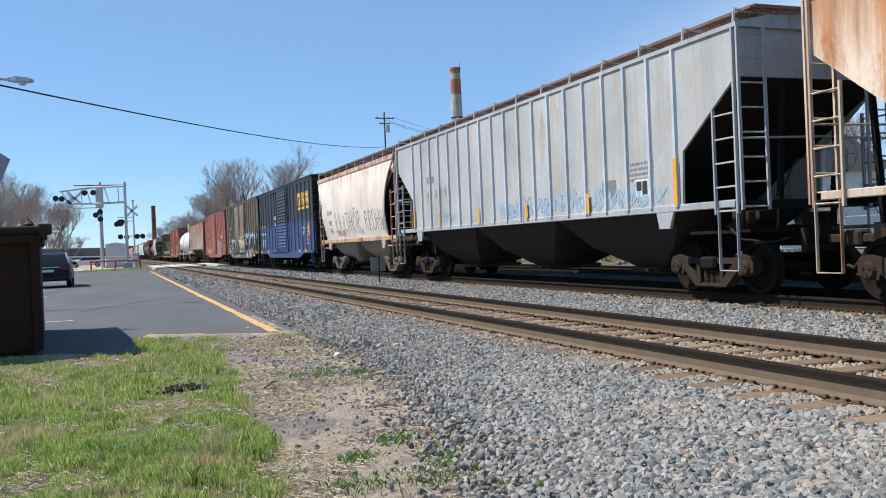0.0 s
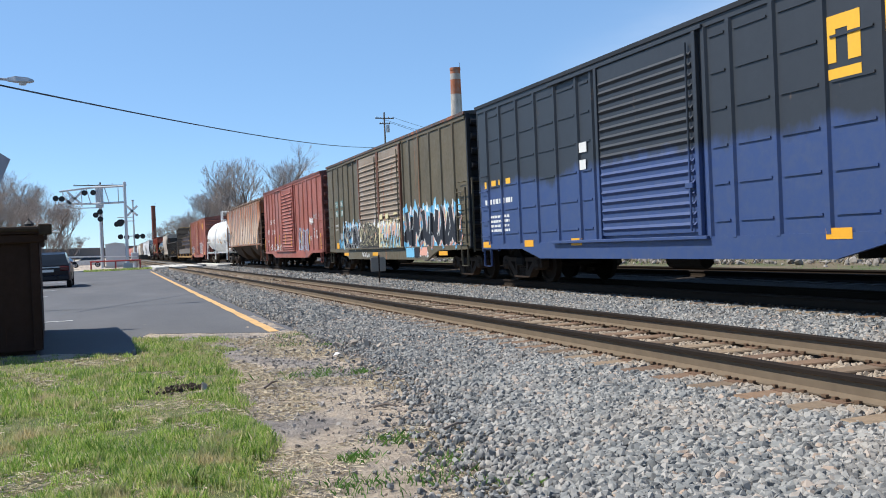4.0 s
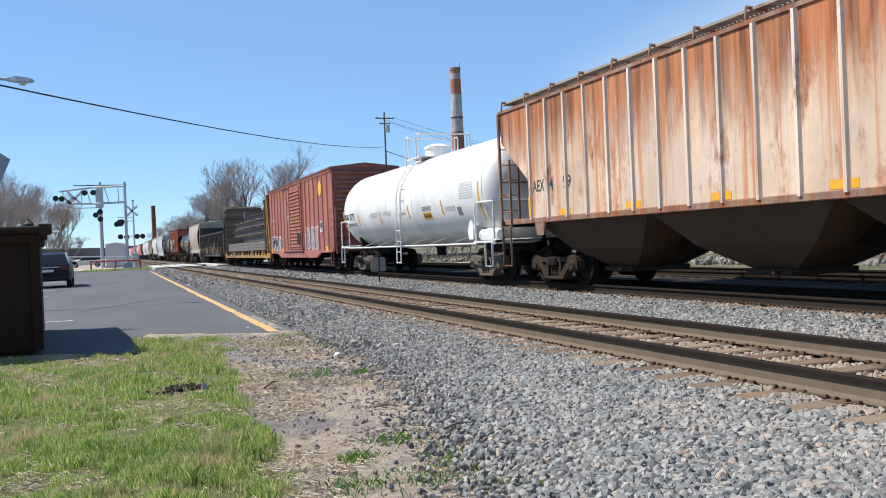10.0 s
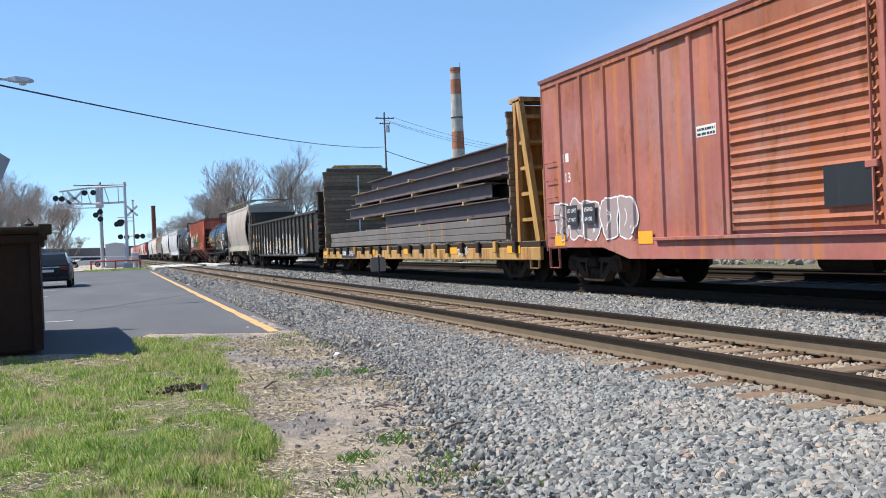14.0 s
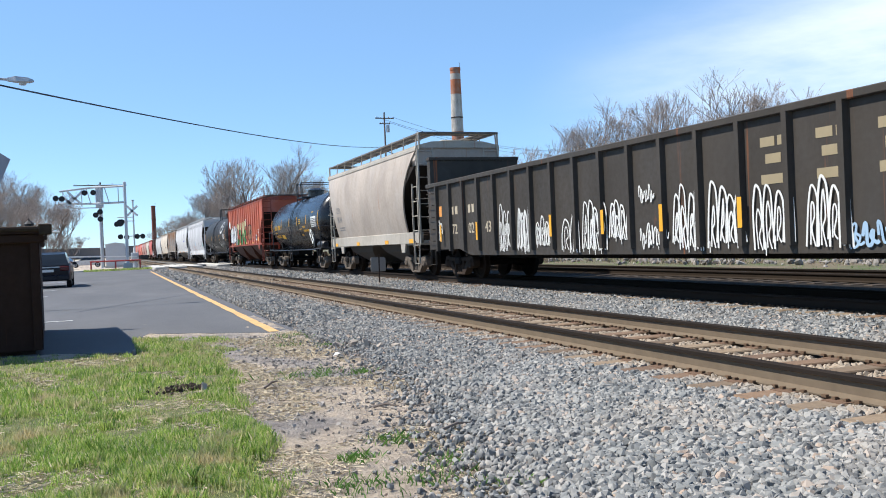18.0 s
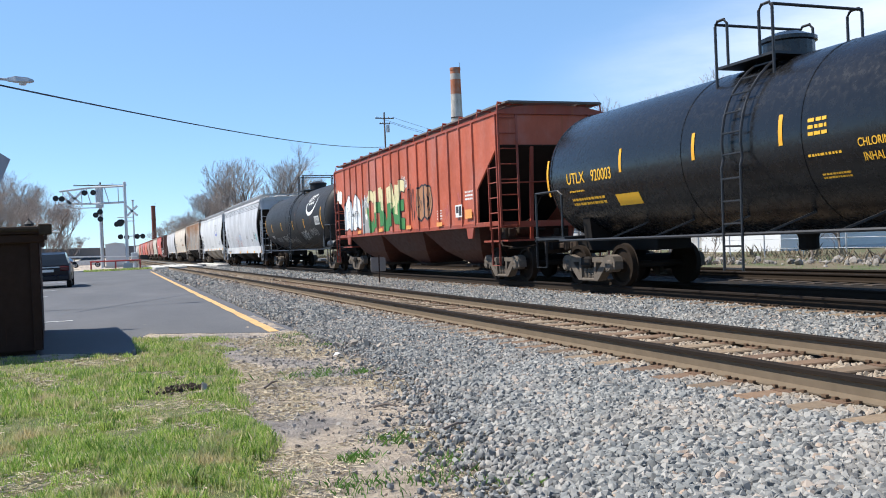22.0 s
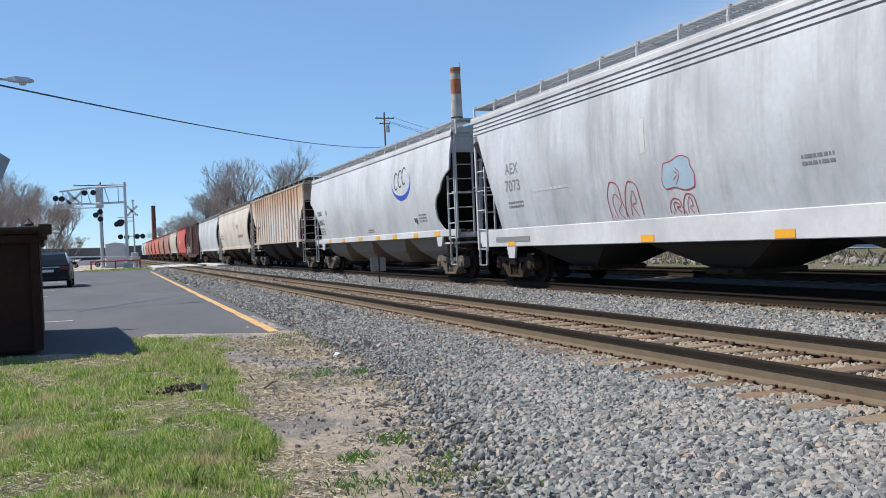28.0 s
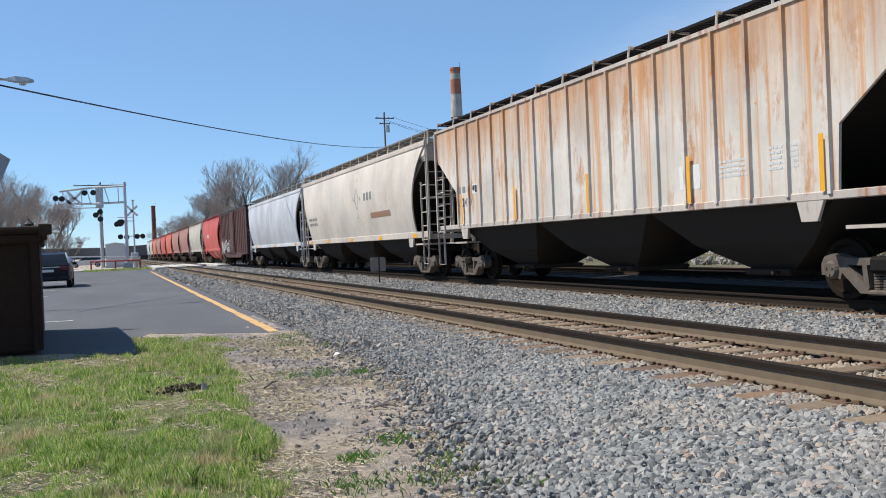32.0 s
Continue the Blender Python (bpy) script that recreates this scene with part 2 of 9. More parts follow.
def far_land_mat():
    m, nt, n, l, b = nodes_of("rough verge and scrub ground")
    a = noise_tex(nt, tex_coord(nt), 0.22, 6, 0.7)
    f = noise_tex(nt, tex_coord(nt), 9, 5, 0.75)
    c = mix(nt, ramp(nt, a, [(0.4, (0, 0, 0)), (0.62, (1, 1, 1))]), (0.075, 0.1, 0.03), (0.17, 0.125, 0.08))
    l.new(mix(nt, ramp(nt, f, [(0.4, (0, 0, 0)), (0.8, (0.7, 0.7, 0.7))]), c, (0.08, 0.065, 0.045)), b.inputs["Base Color"])
    b.inputs["Roughness"].default_value = 0.95
    bump(nt, f, b, 0.6, 0.05)
    return m


def asphalt_mat():
    m, nt, n, l, b = nodes_of("worn asphalt")
    a = noise_tex(nt, tex_coord(nt, (1, 0.35, 1)), 0.55, 5, 0.65)
    f = noise_tex(nt, tex_coord(nt), 60, 5, 0.8)
    c = ramp(nt, a, [(0.3, (0.062, 0.064, 0.07)), (0.55, (0.085, 0.087, 0.094)), (0.75, (0.12, 0.12, 0.125))])
    l.new(mix(nt, ramp(nt, f, [(0.3, (0, 0, 0)), (0.9, (0.5, 0.5, 0.5))]), c, (0.14, 0.14, 0.14)), b.inputs["Base Color"])
    b.inputs["Roughness"].default_value = 0.85
    bump(nt, f, b, 0.35, 0.006)
    return m


M["ballast"], M["stone"], M["soil"], M["lawn"], M["verge"], M["asphalt"] = ballast_mat(), stone_mat(), soil_mat(), lawn_mat(), far_land_mat(), asphalt_mat()


def random_mat(name, stops, rough=0.9, fine=20.0, src="object", dry=None):
    """Colour that varies from piece to piece, with fine grain."""
    m, nt, n, l, b = nodes_of(name)
    if src == "object":
        r = nt.nodes.new("ShaderNodeObjectInfo").outputs["Random"]
    else:
        r = nt.nodes.new("ShaderNodeNewGeometry").outputs["Random Per Island"]
    c = ramp(nt, r, stops)
    f = noise_tex(nt, tex_coord(nt), fine, 5, 0.7)
    if dry:
        area = noise_tex(nt, tex_coord(nt), 1.9, 5, 0.7)
        c = mix(nt, ramp(nt, area, [(0.53, (0, 0, 0)), (0.63, (0.85, 0.85, 0.85))]), c, dry)
        clump = noise_tex(nt, tex_coord(nt), 3.7, 4, 0.6)
        c = mix(nt, ramp(nt, clump, [(0.5, (0, 0, 0)), (0.7, (0.6, 0.6, 0.6))]), c, (0.12, 0.22, 0.05))
    dark = mix(nt, 0.55 if src == "object" else 0.2, c, (0.02, 0.017, 0.013))
    l.new(mix(nt, ramp(nt, f, [(0.35, (0, 0, 0)), (0.8, (1, 1, 1))]), c, dark), b.inputs["Base Color"])
    b.inputs["Roughness"].default_value = rough
    bump(nt, f, b, 0.4, 0.01)
    return m


M["tie"] = random_mat("weathered timber tie", [(0, (0.16, 0.11, 0.07)), (0.45, (0.27, 0.2, 0.13)), (0.75, (0.24, 0.15, 0.09)), (1, (0.12, 0.075, 0.05))])
# darker copy of the tie for the far track, shade painted in
M["tie_shade"] = random_mat("timber tie with painted shade", [(0, (0.05, 0.036, 0.026)), (0.5, (0.075, 0.055, 0.04)), (1, (0.035, 0.025, 0.019))])
M["blade"] = random_mat("grass blades", [(0, (0.13, 0.25, 0.045)), (0.4, (0.3, 0.45, 0.09)), (0.7, (0.54, 0.66, 0.17)), (0.86, (0.7, 0.64, 0.32)), (1, (0.82, 0.72, 0.5))], 0.75, 8, "island", (0.66, 0.55, 0.34))


def let_light_through(m, amount):
    """Leaves let part of the light through."""
    nt = m.node_tree
    b = nt.nodes["Principled BSDF"]
    t = nt.nodes.new("ShaderNodeBsdfTranslucent")
    x = nt.nodes.new("ShaderNodeMixShader")
    x.inputs[0].default_value = amount
    nt.links.new(b.inputs["Base Color"].links[0].from_socket, t.inputs[0])
    nt.links.new(b.outputs[0], x.inputs[1])
    nt.links.new(t.outputs[0], x.inputs[2])
    nt.links.new(x.outputs[0], nt.nodes["Material Output"].inputs[0])
M["stray"] = random_mat("dusty stray stones", [(0, (0.16, 0.145, 0.13)), (0.6, (0.28, 0.255, 0.23)), (1, (0.38, 0.35, 0.31))], 0.9, 25, "island")
M["straw"] = random_mat("dry straw", [(0, (0.5, 0.42, 0.29)), (0.6, (0.64, 0.55, 0.4)), (1, (0.42, 0.34, 0.24))], 0.9, 8, "island")
M["brush"] = random_mat("dead brown weeds", [(0, (0.11, 0.085, 0.06)), (0.6, (0.2, 0.155, 0.105)), (1, (0.3, 0.24, 0.16))], 0.9, 8, "island")
M["weed"] = random_mat("weed leaves", [(0, (0.08, 0.2, 0.03)), (1, (0.16, 0.3, 0.06))], 0.7, 8, "island")
M["bark"] = plain("grey brown bark", (0.2, 0.165, 0.14), 0.95, 0, 0.35, 3, 0.3)
M["twig"] = plain("bare twigs", (0.33, 0.28, 0.25), 0.95, 0, 0.3, 2, 0)
M["rail_side"] = plain("rusty rail web", (0.15, 0.115, 0.08), 0.85, 0.0, 0.3, 7, 0.15)
M["rail_head"] = plain("worn rail head", (0.02, 0.015, 0.012), 0.8, 0.0, 0.25, 7, 0.05)
# dark rail copy for the middle and far tracks: under-train shade as colour
M["rail_shade"] = plain("rail web with painted shade", (0.03, 0.022, 0.016), 0.85, 0.0, 0.3, 7, 0.15)
M["spike"] = plain("rusty spikes", (0.13, 0.085, 0.055), 0.85, 0, 0.3, 20, 0)
M["plate"] = plain("rusty tie plate", (0.15, 0.095, 0.065), 0.9, 0, 0.35, 16, 0.2)
M["line_paint"] = plain("worn yellow road paint", (0.58, 0.37, 0.17), 0.8, 0, 0.45, 3, 0.2)
M["grating"] = plain("dark walkway grating", (0.13, 0.12, 0.11), 0.7, 0, 0.3, 4, 0.1)
M["galv"] = plain("galvanised steel", (0.46, 0.47, 0.48), 0.5, 0.4, 0.12, 5, 0.05)
M["alu"] = plain("aluminium grey paint", (0.5, 0.51, 0.52), 0.5, 0.2, 0.12, 3, 0.03)
M["concrete"] = plain("pale concrete", (0.5, 0.48, 0.44), 0.9, 0, 0.2, 3, 0.2)
M["wood_grey"] = random_mat("grey weathered planks", [(0, (0.17, 0.12, 0.08)), (0.5, (0.25, 0.19, 0.13)), (1, (0.09, 0.063, 0.045))], 0.9, 7)
M["pole_wood"] = plain("grey utility pole wood", (0.16, 0.13, 0.105), 0.9, 0, 0.3, 5, 0.2)
M["glass"] = plain("dark glass", (0.02, 0.025, 0.03), 0.08, 0, 0.1, 2, 0)
M["rubber"] = plain("tyre rubber", (0.02, 0.02, 0.02), 0.9, 0, 0.2, 10, 0)
M["bin_brown"] = paint("brown container paint", (0.03, 0.014, 0.009), 0.06, 0.3, 0.8, grime=(0.02, 0.012, 0.01))
M["signal_black"] = plain("signal black", (0.015, 0.015, 0.016), 0.6, 0, 0.2, 5, 0)
M["lens_red"] = plain("dark red lens", (0.08, 0.01, 0.01), 0.2, 0, 0.1, 5, 0)
M["red_rail"] = plain("red painted rail", (0.3, 0.03, 0.03), 0.6, 0, 0.2, 5, 0)
let_light_through(M["blade"], 0.45)
let_light_through(M["weed"], 0.35)


# ---- mesh helpers ----
class Shape:
    """Collects vertices and faces of one mesh."""

    def __init__(self):
        self.v, self.f = [], []

    def add(self, verts, faces):
        k = len(self.v)
        self.v += [tuple(p) for p in verts]
        self.f += [tuple(i + k for i in face) for face in faces]
        return self

    def box(self, x0, x1, y0, y1, z0, z1, cut=0.0):
        if cut <= 0:
            vs = [(x, y, z) for z in (z0, z1) for y in (y0, y1) for x in (x0, x1)]
            return self.add(vs, [(0, 2, 3, 1), (4, 5, 7, 6), (0, 1, 5, 4), (2, 6, 7, 3), (0, 4, 6, 2), (1, 3, 7, 5)])
        c = cut
        vs = []
        for z, k in ((z0, c), (z0 + c, 0), (z1 - c, 0), (z1, c)):
            vs += [(x0 + k + c * (k == 0), y0 + k, z), (x1 - k - c * (k == 0), y0 + k, z), (x1 - k, y0 + k + c * (k == 0), z), (x1 - k, y1 - k - c * (k == 0), z),
                   (x1 - k - c * (k == 0), y1 - k, z), (x0 + k + c * (k == 0), y1 - k, z), (x0 + k, y1 - k - c * (k == 0), z), (x0 + k, y0 + k + c * (k == 0), z)]
        fs = [tuple(range(7, -1, -1)), tuple(range(24, 32))]
        for r in range(3):
            fs += [(r * 8 + i, r * 8 + (i + 1) % 8, r * 8 + 8 + (i + 1) % 8, r * 8 + 8 + i) for i in range(8)]
        return self.add(vs, fs)

    def beam(self, p, q, w, h=None):
        """A bar with a w x h section from p to q."""
        p, q = Vector(p), Vector(q)
        h = w if h is None else h
        d = (q - p).normalized()
        up = Vector((0, 0, 1)) if abs(d.z) < 0.95 else Vector((0, 1, 0))
        s = d.cross(up).normalized()
        u = s.cross(d)
        vs = [o + s * a * w / 2 + u * b * h / 2 for o in (p, q) for a, b in ((-1, -1), (1, -1), (1, 1), (-1, 1))]
        return self.add(vs, [(0, 1, 2, 3), (7, 6, 5, 4), (0, 4, 5, 1), (1, 5, 6, 2), (2, 6, 7, 3), (3, 7, 4, 0)])

    def tube(self, pts, r, n=6, cap=True):
        pts = [Vector(p) for p in pts]
        rr = r if isinstance(r, (list, tuple)) else [r] * len(pts)
        rings, k = [], len(self.v)
        for i, p in enumerate(pts):
            d = (pts[min(i + 1, len(pts) - 1)] - pts[max(i - 1, 0)]).normalized()
            a = Vector((0, 0, 1)) if abs(d.z) < 0.9 else Vector((1, 0, 0))
            s = d.cross(a).normalized()
            u = s.cross(d)
            self.v += [tuple(p + (s * math.cos(2 * math.pi * j / n) + u * math.sin(2 * math.pi * j / n)) * rr[i]) for j in range(n)]
        for i in range(len(pts) - 1):
            self.f += [(k + i * n + j, k + i * n + n + j, k + i * n + n + (j + 1) % n, k + i * n + (j + 1) % n) for j in range(n)]
        if cap:
            self.f += [tuple(k + j for j in range(n)), tuple(k + (len(pts) - 1) * n + j for j in range(n - 1, -1, -1))]
        return self

    def prism(self, profile, axis, lo, hi):
        """A closed profile pushed along an axis; profile in the two other axes, in order."""
        def at(a, b, c):
            return {"x": (c, a, b), "y": (a, c, b), "z": (a, b, c)}[axis]
        n = len(profile)
        vs = [at(a, b, lo) for a, b in profile] + [at(a, b, hi) for a, b in profile]
        fs = [tuple(range(n - 1, -1, -1)), tuple(range(n, 2 * n))] + [(i, (i + 1) % n, n + (i + 1) % n, n + i) for i in range(n)]
        return self.add(vs, fs)

    def loft(self, rings, closed=True, cap=True):
        k, n = len(self.v), len(rings[0])
        for r in rings:
            self.v += [tuple(p) for p in r]
        for i in range(len(rings) - 1):
            for j in range(n if closed else n - 1):
                self.f.append((k + i * n + j, k + i * n + (j + 1) % n, k + i * n + n + (j + 1) % n, k + i * n + n + j))
        if cap:
            self.f += [tuple(k + j for j in range(n - 1, -1, -1)), tuple(k + (len(rings) - 1) * n + j for j in range(n))]
        return self

    def lathe(self, profile, axis, centre, n=20):
        """profile: (along, radius); axis x, y or z through centre."""
        c = Vector(centre)
        rings = []
        for a, r in profile:
            ring = []
            for j in range(n):
                t = 2 * math.pi * j / n
                p, q = r * math.cos(t), r * math.sin(t)
                ring.append(c + Vector({"x": (a, p, q), "y": (p, a, q), "z": (p, q, a)}[axis]))
            rings.append(ring)
        return self.loft(rings)

    def ring(self, centre, axis, r, thick, n=18):
        """A thin hoop with two spokes."""
        c = Vector(centre)
        pts = []
        for j in range(n + 1):
            t = 2 * math.pi * j / n
            p, q = r * math.cos(t), r * math.sin(t)
            pts.append(c + Vector({"x": (0, p, q), "y": (p, 0, q), "z": (p, q, 0)}[axis]))
        self.tube(pts, thick, 5, False)
        return self.tube([pts[0], pts[n // 2]], thick * 0.8, 4).tube([pts[n // 4], pts[3 * n // 4]], thick * 0.8, 4)

    def mesh(self, name, mat, smooth=False):
        me = bpy.data.meshes.new(name)
        me.from_pydata(self.v, [], self.f)
        bm = bmesh.new()
        bm.from_mesh(me)
        bmesh.ops.recalc_face_normals(bm, faces=bm.faces)
        bm.to_mesh(me)
        bm.free()
        me.materials.append(mat)
        if smooth:
            me.polygons.foreach_set("use_smooth", [True] * len(me.polygons))
        return me


def part(name, shape, mat, parent=None, label="", at=None, smooth=False):
    """One mesh object; shape may be a ready mesh."""
    me = shape if isinstance(shape, bpy.types.Mesh) else shape.mesh(name, mat, smooth)
    ob = new(name, me)
    if parent is not None:
        ob.parent = parent
    if at is not None:
        ob.matrix_basis = at
    return tagged(ob, label)


def thing(name, label, category, at=(0, 0, 0), group="", turn=0, kind=""):
    ob = new(name)
    ob.empty_display_size = 0.3
    ob.matrix_basis = pose(*at, 0, 0, turn)
    return tagged(ob, label, category, group, kind)


def smooth_angle(ob, deg=40):
    me = ob.data
    me.polygons.foreach_set("use_smooth", [True] * len(me.polygons))
    me.set_sharp_from_angle(angle=radians(deg))
    return ob


def wob(x, y, s=1.0, seed=0.0):
    return noise.noise(Vector((x * s + seed, y * s - seed, seed * 0.7)))


# ---- ground ----
BED = [(-2000, GROUND_Z), (1.2, GROUND_Z), (2.2, -0.24), (3.2, -0.222), (4.0, -0.202), (7.1, -0.202), (8.0, -0.185), (9.1, -0.202), (12.2, -0.202),
       (13.2, -0.21), (14.2, -0.202), (17.3, -0.202), (18.6, -0.3), (24, -0.35), (60, -0.5), (2000, -0.5)]


def bed_z(x):
    for (a, za), (b, zb) in zip(BED, BED[1:]):
        if x <= b:
            return za + (zb - za) * (x - a) / (b - a)
    return BED[-1][1]


def toe(y):
    """Where the stones of the near shoulder begin."""
    k = [(-40, 1.7), (3.9, 1.85), (4.8, 2.1), (5.8, 2.3), (6.8, 2.6), (8.4, 2.85), (9.6, 2.95), (11.5, 3.0), (13.5, 2.9), (20, 2.95), (66, 3.35), (300, 3.35)]
    for (a, xa), (b, xb) in zip(k, k[1:]):
        if y <= b:
            return xa + (xb - xa) * (y - a) / (b - a)
    return 3.3


def sheet(name, xs, ys, fz, mat, label, category, kind="structure"):
    s = Shape()
    s.v = [(x, y, fz(x, y)) for y in ys for x in xs]
    n = len(xs)
    s.f = [(j * n + i, j * n + i + 1, j * n + n + i + 1, j * n + n + i) for j in range(len(ys) - 1) for i in range(n - 1)]
    me = bpy.data.meshes.new(name)
    me.from_pydata(s.v, [], s.f)
    me.materials.append(mat)
    me.polygons.foreach_set("use_smooth", [True] * len(me.polygons))
    return tagged(new(name, me), label, category, kind=kind)


def steps(*runs):
    out = []
    for a, b, n in runs:
        out += [a + (b - a) * i / n for i in range(n)]
    return out + [runs[-1][1]]


def ground_z(x, y):
    near = 0.02 * wob(x, y, 1.7) + 0.014 * wob(x, y, 5.0, 3) + 0.01 * wob(x, y, 11.0, 6) if abs(x) < 6 and y < 30 else 0
    rim = 0.056 * max(0.0, min(1.0, (y - 11.9) / 0.5)) * max(0.0, min(1.0, (19 - y) / 2)) if -3 < x < 2.6 else 0
    return bed_z(x) - 0.02 + near * (0.25 if rim else 1) + rim


sheet("ground", steps((-2000, -60, 6), (-60, -6, 12), (-6, 0.6, 20), (0.6, 3.2, 70), (3.2, 20, 20), (20, 80, 8), (80, 2000, 8)),
      steps((-300, -10, 5), (-10, 0, 10), (0, 3, 6), (3, 14, 240), (14, 18, 12), (18, 60, 20), (60, 300, 12), (300, 3000, 8)), ground_z, M["soil"],
      "bare packed dirt with dead grass beside the tracks", "ground")
sheet("verge", steps((18.9, 60, 20), (60, 1500, 10)), steps((-200, 0, 6), (0, 140, 50), (140, 2500, 10)),
      lambda x, y: bed_z(x) + 0.02 + 0.14 * wob(x, y, 0.35) * min(1, (x - 18.9) / 2), M["verge"], "rough green and brown verge beyond the far track", "verge")
sheet("ballast", steps((1.5, 19.0, 70)), steps((-30, 0, 10), (0, 40, 80), (40, 320, 40)),
      lambda x, y: bed_z(x) - 0.012 + 0.012 * wob(x, y, 2.0) - (0.2 if x < toe(y) + 0.25 * wob(x, y, 1.1, 2) else 0), M["ballast"], "crushed stone ballast under the tracks, darkened like the gaps between stones", "ballast")
# near-black sheet over the ballast: the train's shade as colour
shade_bed = plain("ballast darkened for train shade", (0.022, 0.018, 0.014), 0.95, 0, 0.5, 22, 1.0)
sheet("old_ballast", steps((10.0, 18.9, 24)), steps((-30, 0, 6), (0, 40, 40), (40, 320, 30)), lambda x, y: bed_z(x) + 0.004 + 0.01 * wob(x, y, 2.0), shade_bed, "ballast under the middle and far tracks, train's shade painted in near-black", "ballast")
sheet("backdrop_ground", steps((-1500, -20, 12)), steps((100, 1500, 12)), lambda x, y: GROUND_Z + 0.004, M["verge"], "dull distant open ground beyond the road", "ground")


def lawn_edge(y):
    k = [(-20, 0.85), (4.4, 0.9), (6.1, 1.1), (8.2, 1.02), (9.2, 1.25), (11.0, 1.45), (12.6, 1.75), (13.4, 1.6), (14.2, 0.9), (15.2, -0.9), (16.2, -1.0)]
    for (a, xa), (b, xb) in zip(k, k[1:]):
        if y <= b:
            return xa + (xb - xa) * (y - a) / (b - a)
    return -1.0


def lawn_cover(x, y):
    """1 on the lawn, falling to 0 over its ragged edge."""
    e = lawn_edge(y) + 0.22 * wob(x, y, 1.4, 5) + 0.1 * wob(x, y, 4.0, 8)
    far = 14.4 - 0.62 * (x + 0.2) * (x > -0.2) * 0.9 + 0.15 * wob(x, y, 2.0, 6)
    if x < 0.3:
        far = min(12.65, 11.95 + 0.65 * (0.3 - x)) + 0.08 * wob(x, y, 3.0, 6)
    return max(0.0, min(1.0, (e - x) / 0.25)) * max(0.0, min(1.0, (far - y) / 0.2))


def lawn_z(x, y):
    c = lawn_cover(x, y)
    return GROUND_Z - 0.055 + 0.062 * c + 0.015 * wob(x, y, 2.1) * c


sheet("lawn", steps((-14, -3, 11), (-3, 2.4, 54)), steps((-12, 2, 10), (2, 16, 112)),
      lawn_z, M["lawn"], "short patchy green spring grass", "lawn")


def scatter_mesh(name, rings, mat, label, category, kind="stuff", flat=False):
    """rings: list of (verts array (n,k,3), faces of one piece)."""
    vs, fs, off = [], [], 0
    for v, f in rings:
        n, k, _ = v.shape
        vs.append(v.reshape(-1, 3))
        f = np.asarray(f)
        fs.append((f[None] + (np.arange(n) * k)[:, None, None]).reshape(-1, f.shape[1]) + off)
        off += n * k
    v = np.concatenate(vs)
    f = np.concatenate(fs)
    me = bpy.data.meshes.new(name)
    me.vertices.add(len(v))
    me.vertices.foreach_set("co", v.ravel().astype(np.float32))
    w = f.shape[1]
    me.loops.add(f.size)
    me.loops.foreach_set("vertex_index", f.ravel().astype(np.int32))
    me.polygons.add(len(f))
    me.polygons.foreach_set("loop_start", np.arange(0, f.size, w, dtype=np.int32))
    me.update(calc_edges=True)
    if flat:
        me.shade_flat()
    me.materials.append(mat)
    return tagged(new(name, me), label, category, kind=kind)


rng = np.random.default_rng(7)
CUBE = [(0, 2, 3, 1), (4, 5, 7, 6), (0, 1, 5, 4), (2, 6, 7, 3), (0, 4, 6, 2), (1, 3, 7, 5)]
CUBE_V = np.array([(x, y, z) for z in (-1, 1) for y in (-1, 1) for x in (-1, 1)], float)


def spin_matrices(n):
    q = rng.normal(size=(n, 4))
    q /= np.linalg.norm(q, axis=1)[:, None]
    w, x, y, z = q.T
    return np.stack([1 - 2 * (y * y + z * z), 2 * (x * y - z * w), 2 * (x * z + y * w), 2 * (x * y + z * w), 1 - 2 * (x * x + z * z), 2 * (y * z - x * w),
                     2 * (x * z - y * w), 2 * (y * z + x * w), 1 - 2 * (x * x + y * y)], 1).reshape(n, 3, 3)


def stones(xy, z, size):
    n = len(xy)
    jag = CUBE_V[None] * (0.7 + 0.4 * rng.random((n, 8, 1))) + rng.normal(0, 0.11, (n, 8, 3))
    jag *= (size * np.array([1.1, 0.85, 0.6]))[:, None, :] if size.ndim == 2 else size[:, None, None] * np.array([1.1, 0.85, 0.6])
    v = np.einsum("nij,nkj->nki", spin_matrices(n), jag)
    v[:, :, 0] += xy[:, 0, None]
    v[:, :, 1] += xy[:, 1, None]
    v[:, :, 2] += z[:, None]
    return v, CUBE


BLOCK_V = np.concatenate([CUBE_V * 0.76, np.array([(0, 0, -1), (0, 0, 1), (0, -1, 0), (0, 1, 0), (-1, 0, 0), (1, 0, 0)]) * 1.04])
BLOCK = [(q[i], q[(i + 1) % 4], 8 + k) for k, q in enumerate(CUBE) for i in range(4)]


def blocky_stones(xy, z, size):
    """Stones with knocked-off corners, for the nearest stretch."""
    n = len(xy)
    jag = BLOCK_V[None] * (0.82 + 0.36 * rng.random((n, 14, 1))) + rng.normal(0, 0.09, (n, 14, 3))
    jag *= size[:, None, None] * (np.array([1.2, 0.95, 0.7]) * (0.8 + 0.4 * rng.random((n, 1, 3))))
    v = np.einsum("nij,nkj->nki", spin_matrices(n), jag)
    v += np.stack([xy[:, 0], xy[:, 1], z], 1)[:, None, :]
    return v, BLOCK


def near_view(xy, pad=1.5):
    """Keeps places in front of the tripod's field, with a margin."""
    a = xy[:, 0] * 0.9346 - xy[:, 1] * 0.3556
    d = xy[:, 0] * 0.3556 + xy[:, 1] * 0.9346
    return (d > 2.5) & (np.abs(a) < d * 0.52 + pad)


bed_v = np.vectorize(bed_z)
toe_v = np.vectorize(toe)


